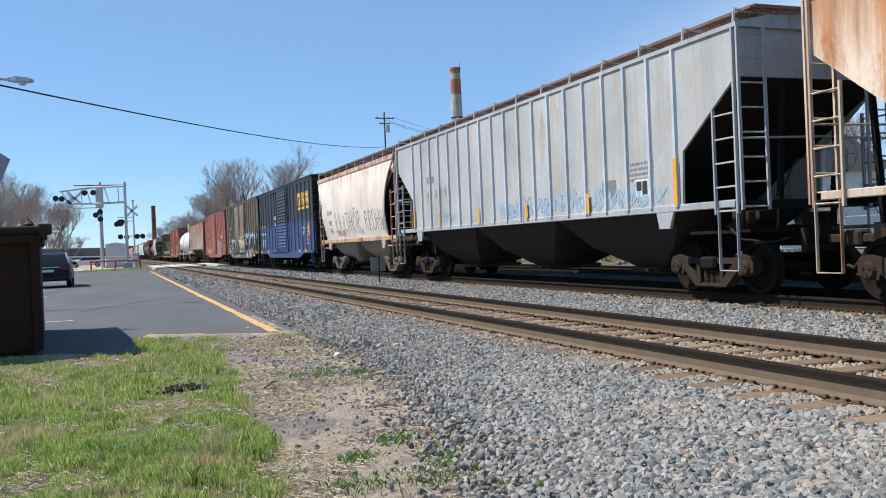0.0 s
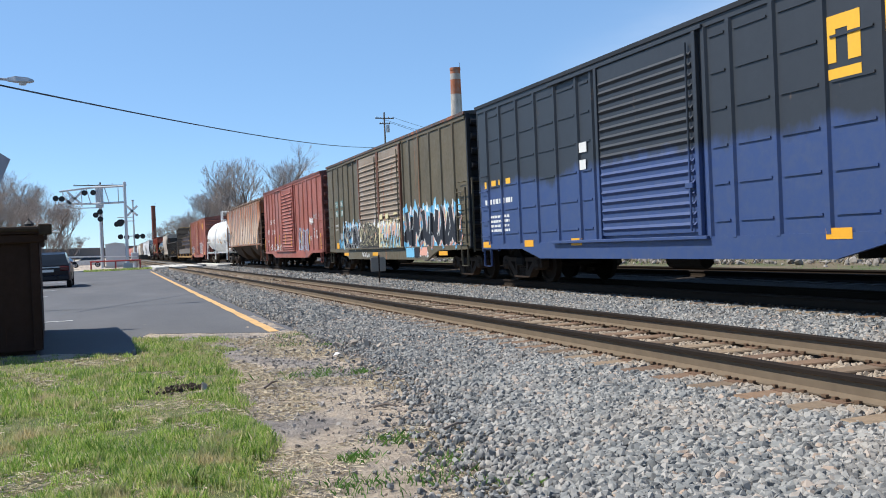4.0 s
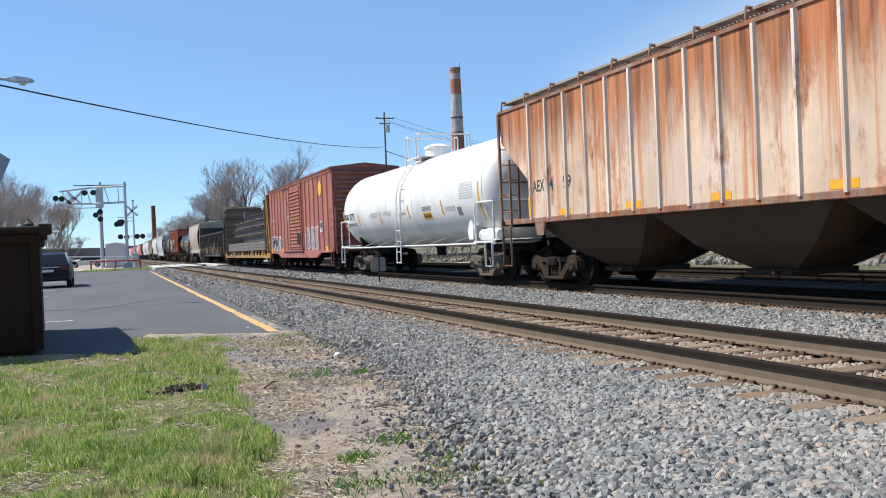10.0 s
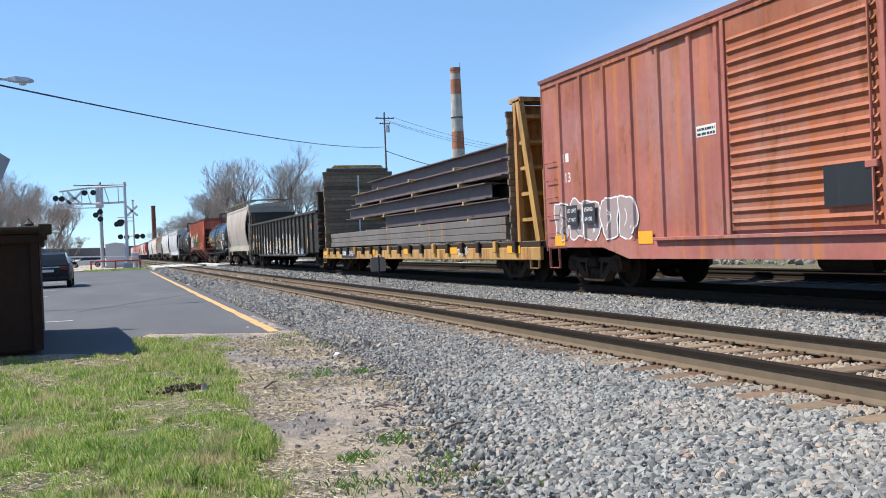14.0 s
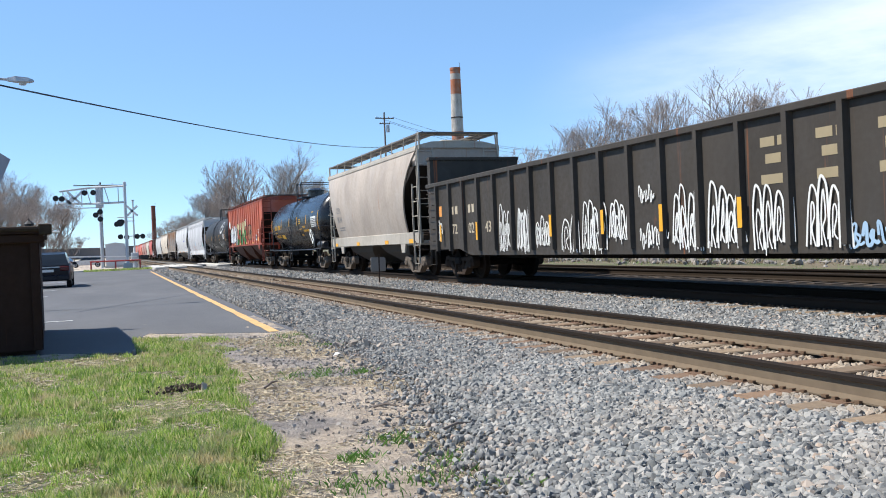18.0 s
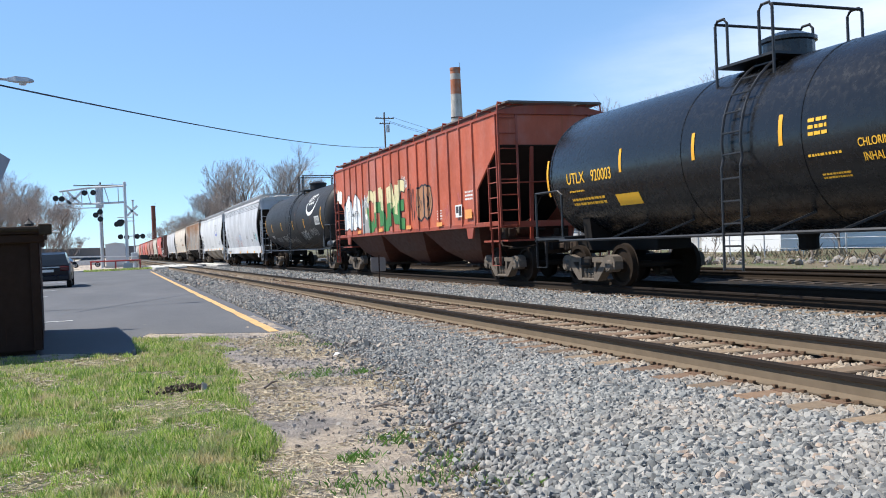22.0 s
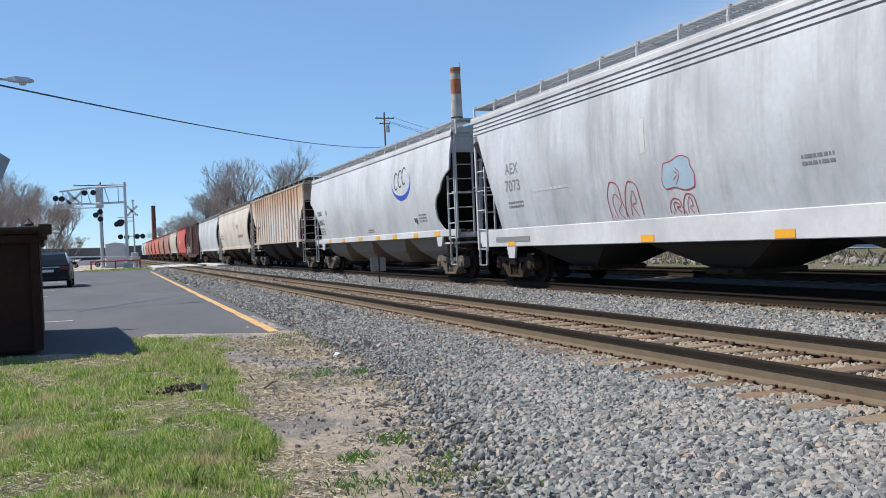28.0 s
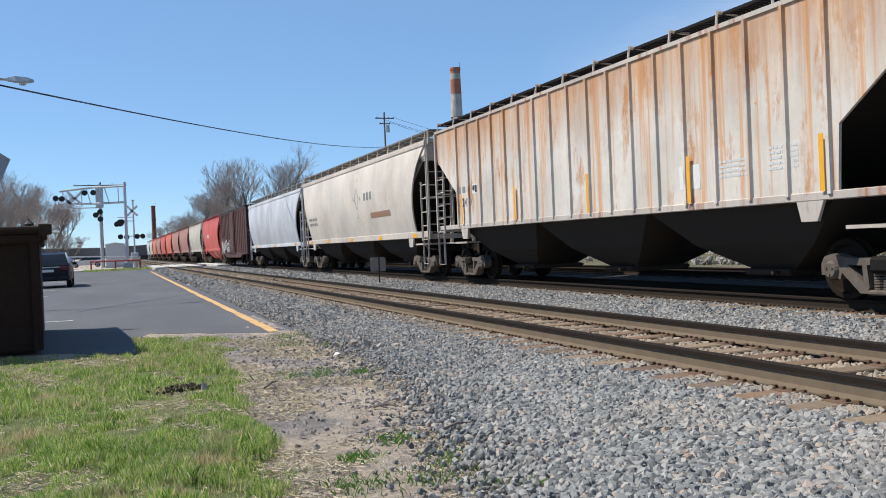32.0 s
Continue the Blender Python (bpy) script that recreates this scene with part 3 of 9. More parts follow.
def stone_field(n, x0, x1, y0, y1, size, drop=0.0, form=stones):
    xy = np.stack([x0 + (x1 - x0) * rng.random(n), y0 + (y1 - y0) * rng.random(n)], 1)
    edge = toe_v(xy[:, 1])
    keep = near_view(xy) & (xy[:, 0] > edge + rng.normal(0.05, 0.33, n)) & ~((np.abs(xy[:, 0] - TRACK_NEAR + 0.7525) < 0.085) | (np.abs(xy[:, 0] - TRACK_NEAR - 0.7525) < 0.085))
    xy = xy[keep]
    s = size * (0.5 + 0.85 * rng.random(len(xy))) * np.clip(0.75 + 0.4 * (xy[:, 0] - edge[keep]), 0.5, 1)
    band = np.abs(((xy[:, 1] + 0.265) % 0.53) - 0.265) < 0.125
    on_tie = band & ((np.abs(xy[:, 0] - TRACK_NEAR) < 1.32) | (np.abs(xy[:, 0] - TRACK_MAIN) < 1.32))
    keep = ~(on_tie & (rng.random(len(s)) < 0.93))
    xy, s = xy[keep], np.where(on_tie, s * 0.6, s)[keep]
    return form(xy, bed_v(xy[:, 0]) + s * 0.15 - drop - np.where(np.abs(xy[:, 0] - TRACK_NEAR) < 0.68, 0.018, 0.0), s)


scatter_mesh("near_stones", [stone_field(34000, 1.2, 4.7, 2.6, 8.2, 0.026, 0.0, blocky_stones), stone_field(12000, 1.2, 4.7, 2.6, 8.2, 0.014, 0.004, blocky_stones), stone_field(14000, 4.6, 8.2, 2.6, 10, 0.026, 0.0, blocky_stones)], M["stone"], "chunky grey and bluish crushed stones beside the rail", "ballast stone", flat=True)
scatter_mesh("ballast_stones", [stone_field(44000, 1.3, 4.7, 8.0, 14, 0.023), stone_field(34000, 1.8, 4.7, 13, 34, 0.027),
                                stone_field(22000, 4.6, 8.2, 9.5, 16, 0.023), stone_field(20000, 4.6, 9.9, 12, 34, 0.027),
                                stone_field(20000, 6.6, 9.7, 8, 22, 0.025), stone_field(16000, 2.7, 9.7, 33, 77, 0.05)], M["stone"], "loose angular grey and bluish crushed stones", "ballast stone", flat=True)
# stray stones on the dirt beyond the toe
n_stray = 6500
xy = np.stack([0.95 + 2.1 * rng.random(n_stray) ** 0.5, 3 + 10 * rng.random(n_stray)], 1)
xy = xy[(xy[:, 0] < toe_v(xy[:, 1]) + 0.1) & (xy[:, 0] > 0.95)]
scatter_mesh("stray_stones", [stones(xy, np.array([ground_z(x, y) for x, y in xy]) + 0.002, 0.004 + 0.016 * rng.random(len(xy)) ** 2.6)], M["stray"], "small stray stones strewn over bare dirt", "ballast stone", flat=True)


def blades(xy, z, height, width, lean=0.5):
    """Bent three-cornered blades, two faces each."""
    n = len(xy)
    a = rng.random(n) * 2 * np.pi
    dx, dy = np.cos(a), np.sin(a)
    bend = rng.random(n) * 2 * np.pi
    k = height * lean * rng.random(n)
    v = np.zeros((n, 4, 3))
    for i, (s, t) in enumerate(((-1, 0), (1, 0), (0.6, 0.55), (0, 1))):
        v[:, i, 0] = xy[:, 0] + dx * width * s / 2 + np.cos(bend) * k * t * t
        v[:, i, 1] = xy[:, 1] + dy * width * s / 2 + np.sin(bend) * k * t * t
        v[:, i, 2] = z + height * t
    return v, [(0, 1, 2), (0, 2, 3)]


def lawn_points(n, x0, x1, y0, y1):
    xy = np.stack([x0 + (x1 - x0) * rng.random(n), y0 + (y1 - y0) * rng.random(n)], 1)
    xy = xy[near_view(xy, 0.6)]
    c = np.array([lawn_cover(x, y) for x, y in xy])
    clump = np.array([wob(x, y, 1.3, 11) + 0.6 * wob(x, y, 4.5, 4) for x, y in xy])
    keep = rng.random(len(xy)) < c * np.clip(0.72 + clump * 1.5, 0.16, 1)
    return xy[keep], clump[keep] + 0.7 * np.array([wob(x, y, 9.0, 13) for x, y in xy[keep]])


p1, c1 = lawn_points(230000, -1.6, 1.9, 3.4, 8)
p2, c2 = lawn_points(190000, -2.2, 2.4, 8, 15.2)
blade_sets = [blades(p, np.array([lawn_z(x, y) for x, y in p]) - 0.004, (0.026 + 0.04 * rng.random(len(p))) * np.clip(0.95 + c * 1.25, 0.25, 2.4), w) for p, c, w in ((p1, c1, 0.0075), (p2, c2, 0.0115))]
scatter_mesh("grass", blade_sets, M["blade"], "short green grass blades with a few dry ones", "grass")
# straw on the dirt and along the lawn
n_straw = 90000
xy = np.stack([0.7 + 1.9 * rng.random(n_straw), 3.2 + 10 * rng.random(n_straw)], 1)
patch = np.array([wob(x, y, 1.1, 21) + 0.5 * wob(x, y, 3.3, 2) for x, y in xy])
xy = xy[(patch + 0.35 * rng.random(n_straw) > 0.16) & (rng.random(n_straw) < 0.75) & (xy[:, 0] < toe_v(xy[:, 1]) + 0.2) & near_view(xy, 0.5)]
thatch = np.stack([-1.6 + 3.2 * rng.random(60000), 3.4 + 9 * rng.random(60000)], 1)
dry = np.array([wob(x, y, 1.9, 31) + 0.4 * wob(x, y, 6, 2) for x, y in thatch])
thatch = thatch[(dry + 0.3 * rng.random(60000) > 0.34) & near_view(thatch, 0.5)]
thatch = thatch[np.array([lawn_cover(x, y) for x, y in thatch]) > 0.3]
base_z = np.concatenate([np.array([ground_z(x, y) for x, y in xy]) + 0.006, np.array([lawn_z(x, y) for x, y in thatch]) + 0.012])
xy = np.concatenate([xy, thatch])
a = rng.random(len(xy)) * 2 * np.pi
ln = 0.025 + 0.08 * rng.random(len(xy)) ** 1.5
v = np.zeros((len(xy), 4, 3))
for i, (s, t) in enumerate(((-1, -1), (1, -1), (1, 1), (-1, 1))):
    v[:, i, 0] = xy[:, 0] + np.cos(a) * ln * t / 2 - np.sin(a) * 0.001 * s
    v[:, i, 1] = xy[:, 1] + np.sin(a) * ln * t / 2 + np.cos(a) * 0.001 * s
    v[:, i, 2] = base_z + 0.012 * rng.random(len(xy)) * (1 + t) / 2
scatter_mesh("straw", [(v, [(0, 1, 2, 3)])], M["straw"], "dead straw-coloured grass litter on dirt", "dead grass")
# green tufts in the dirt strip
tuft_places = [(1.62, 4.55, 0.28), (1.85, 4.9, 0.2), (2.05, 9.1, 0.3), (1.75, 8.9, 0.4), (2.35, 8.75, 0.16), (1.2, 4.65, 0.2), (1.95, 4.25, 0.2), (2.45, 12.6, 0.35), (2.75, 11.4, 0.3), (2.2, 11.9, 0.3), (1.35, 5.2, 0.15), (1.7, 5.6, 0.15)]
tp = np.concatenate([np.array([x, y]) + rng.normal(0, r * 0.5, (130, 2)) for x, y, r in tuft_places])
scatter_mesh("weed_tufts", [blades(tp, np.array([ground_z(x, y) for x, y in tp]) - 0.003, 0.02 + 0.045 * rng.random(len(tp)), 0.009, 1.2)], M["weed"], "low green weed tufts growing in dirt and stones", "weeds")

# ---- parking lot, road and crossing ----
def lot_edge(y):
    return 2.62 + (y - 13.3) * 0.0122


s = Shape()
pts = [(-40, 12.5), (-0.8, 12.7), (0.24, 12.0), (0.34, 13.6), (0.55, 14.75), (1.1, 14.25), (1.8, 13.75), (2.45, 13.15)]
ring = []
for (ax, ay), (bx, by) in zip(pts, pts[1:]):
    for i in range(10):
        t = i / 10
        x, y = ax + (bx - ax) * t, ay + (by - ay) * t
        ring.append((x + 0.03 * wob(x, y, 5, 3), y + 0.09 * wob(x, y, 3, 9)))
ring += [(lot_edge(y) + 0.05 * wob(y, 0, 1.5), y) for y in np.linspace(13.2, 84, 60)] + [(-40, 84)]
s.prism(ring, "z", GROUND_Z - 0.2, -0.2)
lot = tagged(part("parking_lot", s, M["asphalt"]), "dark grey worn asphalt parking lot", "parking lot", kind="structure")
s = Shape()
ys = np.linspace(13.45, 70, 120)
left = [(lot_edge(y) - 0.39 + 0.035 * wob(y, 1, 1.3), y) for y in ys]
right = [(lot_edge(y) - 0.24 + 0.05 * wob(y, 5, 1.6), y) for y in ys]
s.loft([[(a[0], a[1], -0.196), (b[0], b[1], -0.196), (b[0], b[1], -0.192), (a[0], a[1], -0.192)] for a, b in zip(left, right)])
tagged(part("edge_line", s, M["line_paint"]), "worn yellow-orange painted line along the lot edge", "road marking", kind="structure")
s = Shape()
for i in range(5):
    s.box(-7.0 - 0.02, -1.9, 26 + i * 6.0, 26.1 + i * 6.0, -0.197, -0.193)
s.box(-2.2, -0.7, 19.0, 19.1, -0.197, -0.193)
tagged(part("stall_line", s, M["white_paint"]), "faded white parking stall lines on asphalt", "road marking", kind="structure")
s = Shape()
s.prism([(-300, -0.26), (-40, -0.24), (0, -0.21), (3.0, -0.06), (17.5, -0.03), (24, -0.12), (300, -0.3), (300, -0.9), (-300, -0.9)], "y", 86, 95)
tagged(part("road", s, M["asphalt"]), "grey asphalt road running across the tracks", "road", kind="structure")
s = Shape()
s.prism([(-200, -0.19), (1.5, -0.1), (1.5, -0.6), (-200, -0.6)], "y", 84.0, 86)
tagged(part("kerb", s, M["concrete"]), "pale concrete kerb strip by the road", "kerb", kind="structure")
cross = thing("level_crossing", "pale concrete panels between the rails at the road crossing", "crossing panels", (0, 0, 0), kind="structure")
for cx in (TRACK_NEAR, TRACK_MAIN, TRACK_FAR):
    for x0, x1 in ((cx - 1.9, cx - 0.84), (cx - 0.66, cx + 0.66), (cx + 0.84, cx + 1.9)):
        for j in range(5):
            part("panel", Shape().box(x0, x1, 77 + j * 3.6, 80.55 + j * 3.6, -0.3, -0.006, 0.01), M["concrete"], cross)

# ---- tracks ----
RAIL = [(-0.07, -0.172), (0.07, -0.172), (0.07, -0.16), (0.012, -0.135), (0.01, -0.045), (0.036, -0.034), (0.036, -0.008), (0.026, 0.0), (-0.026, 0.0), (-0.036, -0.008), (-0.036, -0.034), (-0.01, -0.045), (-0.012, -0.135), (-0.07, -0.16)]
tie_me = Shape().box(-1.29, 1.29, -0.11, 0.11, -0.36, -0.178, 0.012).mesh("tie", M["tie"])
shade_tie_me = Shape().box(-1.29, 1.29, -0.11, 0.11, -0.36, -0.178, 0.012).mesh("tie", M["tie_shade"])
plate_s = Shape()
spike_s = Shape()
for sx in (-1, 1):
    c = sx * 0.7525
    plate_s.box(c - 0.17, c + 0.17, -0.095, 0.095, -0.178, -0.1725)
    for dx, dy in ((-0.085, -0.05), (0.085, 0.05), (-0.085, 0.05), (0.085, -0.05)):
        spike_s.box(c + dx - 0.02, c + dx + 0.016, dy - 0.014, dy + 0.014, -0.175, -0.152)
    for dy in (-0.15, 0.15):
        spike_s.box(c - 0.09, c + 0.09, dy - 0.008, dy + 0.008, -0.188, -0.16)
        spike_s.box(c - 0.105, c - 0.075, dy - 0.03, dy + 0.012, -0.17, -0.148)
plate_me, spike_me = plate_s.mesh("tie_plates", M["plate"]), spike_s.mesh("spikes", M["spike"])


def track(cx, y0, y1, n_single, label, fittings):
    t = thing("railway_track", label, "railway track", (cx, 0, 0), "parallel tracks", kind="structure")
    for sx in (-1, 1):
        web = Shape()
        web.prism([(sx * 0.7525 + a, b) for a, b in RAIL], "y", -60, 700)
        r = part("rail", web, M["rail_side" if cx == TRACK_NEAR else "rail_shade"], t, "rust-brown steel rail with a worn dark head")
        head = Shape().prism([(sx * 0.7525 - 0.0385, -0.034), (sx * 0.7525 + 0.0385, -0.034), (sx * 0.7525 + 0.0385, -0.006), (sx * 0.7525 + 0.027, 0.0025), (sx * 0.7525 - 0.027, 0.0025), (sx * 0.7525 - 0.0385, -0.006)], "y", -60, 700)
        part("rail_head", head, M["rail_head"], r, "dark worn running surface")
    y, i = y0, 0
    rest = Shape()
    while y < y1:
        if i < n_single and not 76.5 < y < 95.5:
            o = part("tie", shade_tie_me if cx == TRACK_FAR else tie_me, None, t, at=pose(0.03 * wob(y, cx, 3), y, 0.004 * wob(y, cx, 2), 0, 0, 1.2 * wob(y, cx, 1)))
            if i < fittings:
                part("tie_plates", plate_me, None, o, "rusty tie plates")
                part("spikes", spike_me, None, o, "rusty spikes and rail anchors")
        elif not 76.5 < y < 95.5:
            rest.box(-1.29, 1.29, y - 0.11, y + 0.11, -0.36, -0.178)
        y += 0.53
        i += 1
    if rest.v:
        tagged(part("far_ties", rest, M["tie"], t), kind="stuff")
    return t


track(TRACK_NEAR, 1.06, 260, 110, "near railway track on brown timber ties in grey ballast", 70)
track(TRACK_MAIN, 5.3, 300, 90, "middle railway track carrying the freight train", 50)
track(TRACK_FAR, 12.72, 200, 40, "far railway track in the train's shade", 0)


# ---- rolling stock: shared pieces. In a car y = 0 is its front end, y grows to the rear, z = 0 is the rail top, -x faces the lot ----
WHEEL_R = 0.43
wheel_s = Shape()
wheel_s.lathe([(-1.0, 0.07), (1.0, 0.07)], "x", (0, 0, 0), 10)
for sx in (-1, 1):
    c = sx * 0.7525
    wheel_s.lathe([(c - sx * 0.075, 0.36), (c - sx * 0.075, 0.44), (c - sx * 0.05, 0.455), (c - sx * 0.04, WHEEL_R), (c + sx * 0.065, WHEEL_R - 0.004), (c + sx * 0.065, 0.355), (c + sx * 0.01, 0.33), (c + sx * 0.02, 0.16), (c + sx * 0.1, 0.13), (c + sx * 0.1, 0.06), (c - sx * 0.1, 0.06), (c - sx * 0.1, 0.13), (c - sx * 0.02, 0.16), (c - sx * 0.03, 0.33)], "x", (0, 0, 0), 28)
wheel_me = wheel_s.mesh("wheelset", M["wheel"])
wheel_me.polygons.foreach_set("use_smooth", [True] * len(wheel_me.polygons))
wheel_me.set_sharp_from_angle(angle=radians(35))


def side_frame_mesh(mat):
    """Cast three-piece truck frame: arched top chord, sloping tension legs, window for the springs, pedestal jaws."""
    s = Shape()
    x0, x1 = -0.1, 0.1
    for k in (-1, 1):
        s.prism([(k * 0.0, 0.60), (k * 0.62, 0.60), (k * 0.86, 0.66), (k * 1.02, 0.62), (k * 1.08, 0.52), (k * 1.08, 0.36), (k * 0.98, 0.36), (k * 0.96, 0.55), (k * 0.82, 0.55), (k * 0.8, 0.5), (k * 0.3, 0.5), (0, 0.52)][::k], "x", x0, x1)
        s.prism([(k * 0.8, 0.56), (k * 0.66, 0.56), (k * 0.26, 0.2), (k * 0.26, 0.12), (k * 0.4, 0.12), (k * 0.76, 0.44)][::k], "x", x0, x1)
        s.prism([(k * 0.36, 0.52), (k * 0.28, 0.52), (k * 0.24, 0.2), (k * 0.32, 0.16)][::k], "x", x0, x1)
        s.prism([(k * 0.68, 0.5), (k * 0.8, 0.5), (k * 0.82, 0.34), (k * 0.74, 0.3)][::k], "x", x0, x1)
        s.lathe([(-0.15, 0.06), (-0.15, 0.1), (-0.11, 0.13), (0.1, 0.13)], "x", (0, k * 0.89, WHEEL_R), 14)
        for t in range(3):
            a = t * 2.09 + 0.5
            s.lathe([(-0.165, 0.018), (-0.14, 0.018)], "x", (0, k * 0.89 + 0.06 * math.cos(a), WHEEL_R + 0.06 * math.sin(a)), 6)
    s.box(x0, x1, -0.3, 0.3, 0.1, 0.17, 0.02)
    return s.mesh("side_frame", mat)


frame_mes = {k: side_frame_mesh(M[k]) for k in ("cast", "cast_dark")}
spring_s = Shape()
for k in range(3):
    for j in range(6):
        spring_s.lathe([(-0.012, 0.05), (-0.012, 0.078), (0.012, 0.078), (0.012, 0.05)], "z", (0, -0.15 + 0.15 * k, 0.19 + 0.036 * j), 10)
spring_mes = {k: spring_s.mesh("spring_nest", M[k]) for k in ("cast", "cast_dark")}
bolster_me = Shape().box(-1.15, 1.15, -0.2, 0.2, 0.4, 0.62, 0.04).box(-0.3, 0.3, -0.95, 0.95, 0.38, 0.48).box(-1.05, -0.45, -0.62, -0.52, 0.3, 0.42).box(0.45, 1.05, -0.62, -0.52, 0.3, 0.42).box(-0.25, 0.25, -0.18, 0.18, 0.6, 0.78).mesh("bogie", M["steel_dark"])
coupler_me = Shape().box(-0.07, 0.07, -0.62, 0.4, 0.78, 0.92, 0.02).box(-0.14, 0.12, -0.78, -0.55, 0.72, 0.98, 0.04).box(0.0, 0.15, -0.85, -0.72, 0.75, 0.95, 0.03).box(-0.32, 0.32, 0.0, 0.12, 0.66, 1.04, 0.02).tube([(0.35, -0.05, 0.82), (0.36, -0.25, 0.6), (0.3, -0.5, 0.42), (0.22, -0.7, 0.45)], 0.028, 6).tube([(-0.5, 0.1, 0.9), (-0.9, -0.05, 0.85), (-1.35, -0.08, 0.84)], 0.016, 5).mesh("coupler", M["cast_dark"])

gear_s = Shape().lathe([(-0.3, 0.04), (-0.28, 0.13), (0.22, 0.13), (0.26, 0.05), (0.5, 0.03)], "x", (-0.55, 0.55, 1.28), 12)
gear_s.box(-1.25, -0.95, 0.35, 0.6, 1.06, 1.42, 0.03).box(-1.18, -1.02, 0.28, 0.36, 1.12, 1.34, 0.02).box(0.3, 0.7, 0.4, 0.75, 1.06, 1.3, 0.03)
gear_s.tube([(-1.25, 0.5, 1.2), (-1.38, 0.5, 1.12), (-1.4, 0.2, 0.9), (-1.2, -0.05, 0.86)], 0.02, 6).tube([(-0.95, 0.45, 1.3), (-0.5, 0.3, 1.6), (-0.3, 0.2, 2.1), (0.2, 0.12, 2.3)], 0.015, 5)
gear_s.tube([(-0.1, 0.1, 1.12), (0.2, -0.1, 0.98), (0.3, -0.3, 0.72), (0.25, -0.6, 0.5)], 0.03, 6).beam((-0.75, 0.9, 1.08), (0.6, 0.3, 1.1), 0.07, 0.03).beam((-1.2, 0.8, 1.1), (-0.5, 0.3, 1.45), 0.05, 0.03)
gear_me = gear_s.mesh("brake_gear", M["cast_dark"])
CARS, WHEELS = [], []


def bogie(car, y, tone="cast"):
    b = part("bogie", bolster_me, None, car, at=pose(0, y, 0))
    for sx in (-1, 1):
        part("side_frame", frame_mes[tone], None, b, at=pose(sx * 0.99, 0, 0, 0, 0, 0 if sx < 0 else 180))
        tagged(part("spring_nest", spring_mes[tone], None, b, at=pose(sx * 0.99, 0, 0)), kind="stuff")
    for dy in (-0.89, 0.89):
        w = part("wheelset", wheel_me, None, b, "steel wheels on an axle", at=pose(0, dy, WHEEL_R))
        WHEELS.append((w, dy, y + dy, car))
    return b


def running_gear(car, L, inset, tone="cast"):
    front, rear = inset if isinstance(inset, tuple) else (inset, inset)
    bogie(car, front, tone)
    bogie(car, L - rear, tone)
    part("coupler", coupler_me, None, car)
    part("coupler", coupler_me, None, car, at=pose(0, L, 0, 0, 0, 180))


def ladder(car, p, u, width, z0, z1, n, mat, rung_z0=None, r=0.016, stile=0.05, second_top=None):
    """Two stiles and rungs. p: foot of the first stile; u: direction of the width."""
    s = Shape()
    p, u = Vector(p), Vector(u).normalized()
    q = p + u * width
    s.beam((p.x, p.y, z0), (p.x, p.y, z1), stile, stile * 0.7)
    lad = part("ladder", s, mat, car, "steel ladder")
    part("stile", Shape().beam((q.x, q.y, z0), (q.x, q.y, second_top or z1), stile, stile * 0.7), mat, lad)
    me = Shape().tube([(p.x, p.y, 0), (q.x, q.y, 0)], r, 5).mesh("rung", mat)
    for i in range(n):
        z = (rung_z0 or z0 + 0.05) + i * ((second_top or z1) - (rung_z0 or z0 + 0.05) - 0.1) / max(1, n - 1)
        part("rung", me, None, lad, at=pose(0, 0, z))
    return lad


def stirrup(car, y, mat, x=-1.5, w=0.42, z0=0.42, z1=0.98):
    s = Shape()
    s.beam((x, y, z1), (x, y, z0), 0.05, 0.014).beam((x, y + w, z1), (x, y + w, z0), 0.05, 0.014).beam((x, y, z0), (x, y + w, z0), 0.05, 0.014)
    return part("stirrup_step", s, mat, car)


def grab(car, y, z, w, mat, x=-1.5, along="y"):
    s = Shape()
    if along == "y":
        s.tube([(x, y, z), (x - 0.07, y, z), (x - 0.07, y + w, z), (x, y + w, z)], 0.011, 5)
    else:
        s.tube([(x, y, z), (x, y - 0.07, z), (x + w, y - 0.07, z), (x + w, y, z)], 0.011, 5)
    return part("grab_iron", s, mat, car)


# ---- lettering and spray painting, thin layers on a car's side ----
def side_pose(x, y, z):
    """A plane facing -x: its own x runs towards the car's front, its own y up."""
    return Matrix(((0, 0, -1, x), (-1, 0, 0, y), (0, 1, 0, z), (0, 0, 0, 1)))


def lettering(car, words, x, y, z, height, mat, squeeze=1.0, name="lettering"):
    cu = bpy.data.curves.new("text", "FONT")
    cu.body, cu.size, cu.extrude, cu.offset = words, height * 1.42, 0.0008, height * 0.012
    ob = bpy.data.objects.new("text", cu)
    scene.collection.objects.link(ob)
    bpy.context.view_layer.update()
    me = bpy.data.meshes.new_from_object(ob.evaluated_get(bpy.context.evaluated_depsgraph_get()))
    bpy.data.objects.remove(ob)
    bpy.data.curves.remove(cu)
    me.materials.clear()
    me.materials.append(M[mat])
    me.transform(Matrix.Diagonal((squeeze, 1, 1, 1)))
    return tagged(part(name, me, None, car, at=side_pose(x - 0.0025, y, z)), kind="stuff")


def bars(car, x, y, z, w, h, rows, mat="letter_white", seed=0, name="small_print"):
    """Small print too fine to read: broken bars. y is its end nearest the rear, w runs towards the front."""
    rnd = random.Random(seed + int(y * 100))
    s = Shape()
    for r in range(rows):
        zz, yy = z - r * h * 1.9, y
        while yy > y - w:
            k = h * (0.6 + rnd.random() * 2.2)
            s.box(x - 0.004, x - 0.002, max(y - w, yy - k), yy, zz, zz + h)
            yy -= k + h * (0.35 + 0.4 * rnd.random())
    return tagged(part(name, s, M[mat], car), kind="stuff")


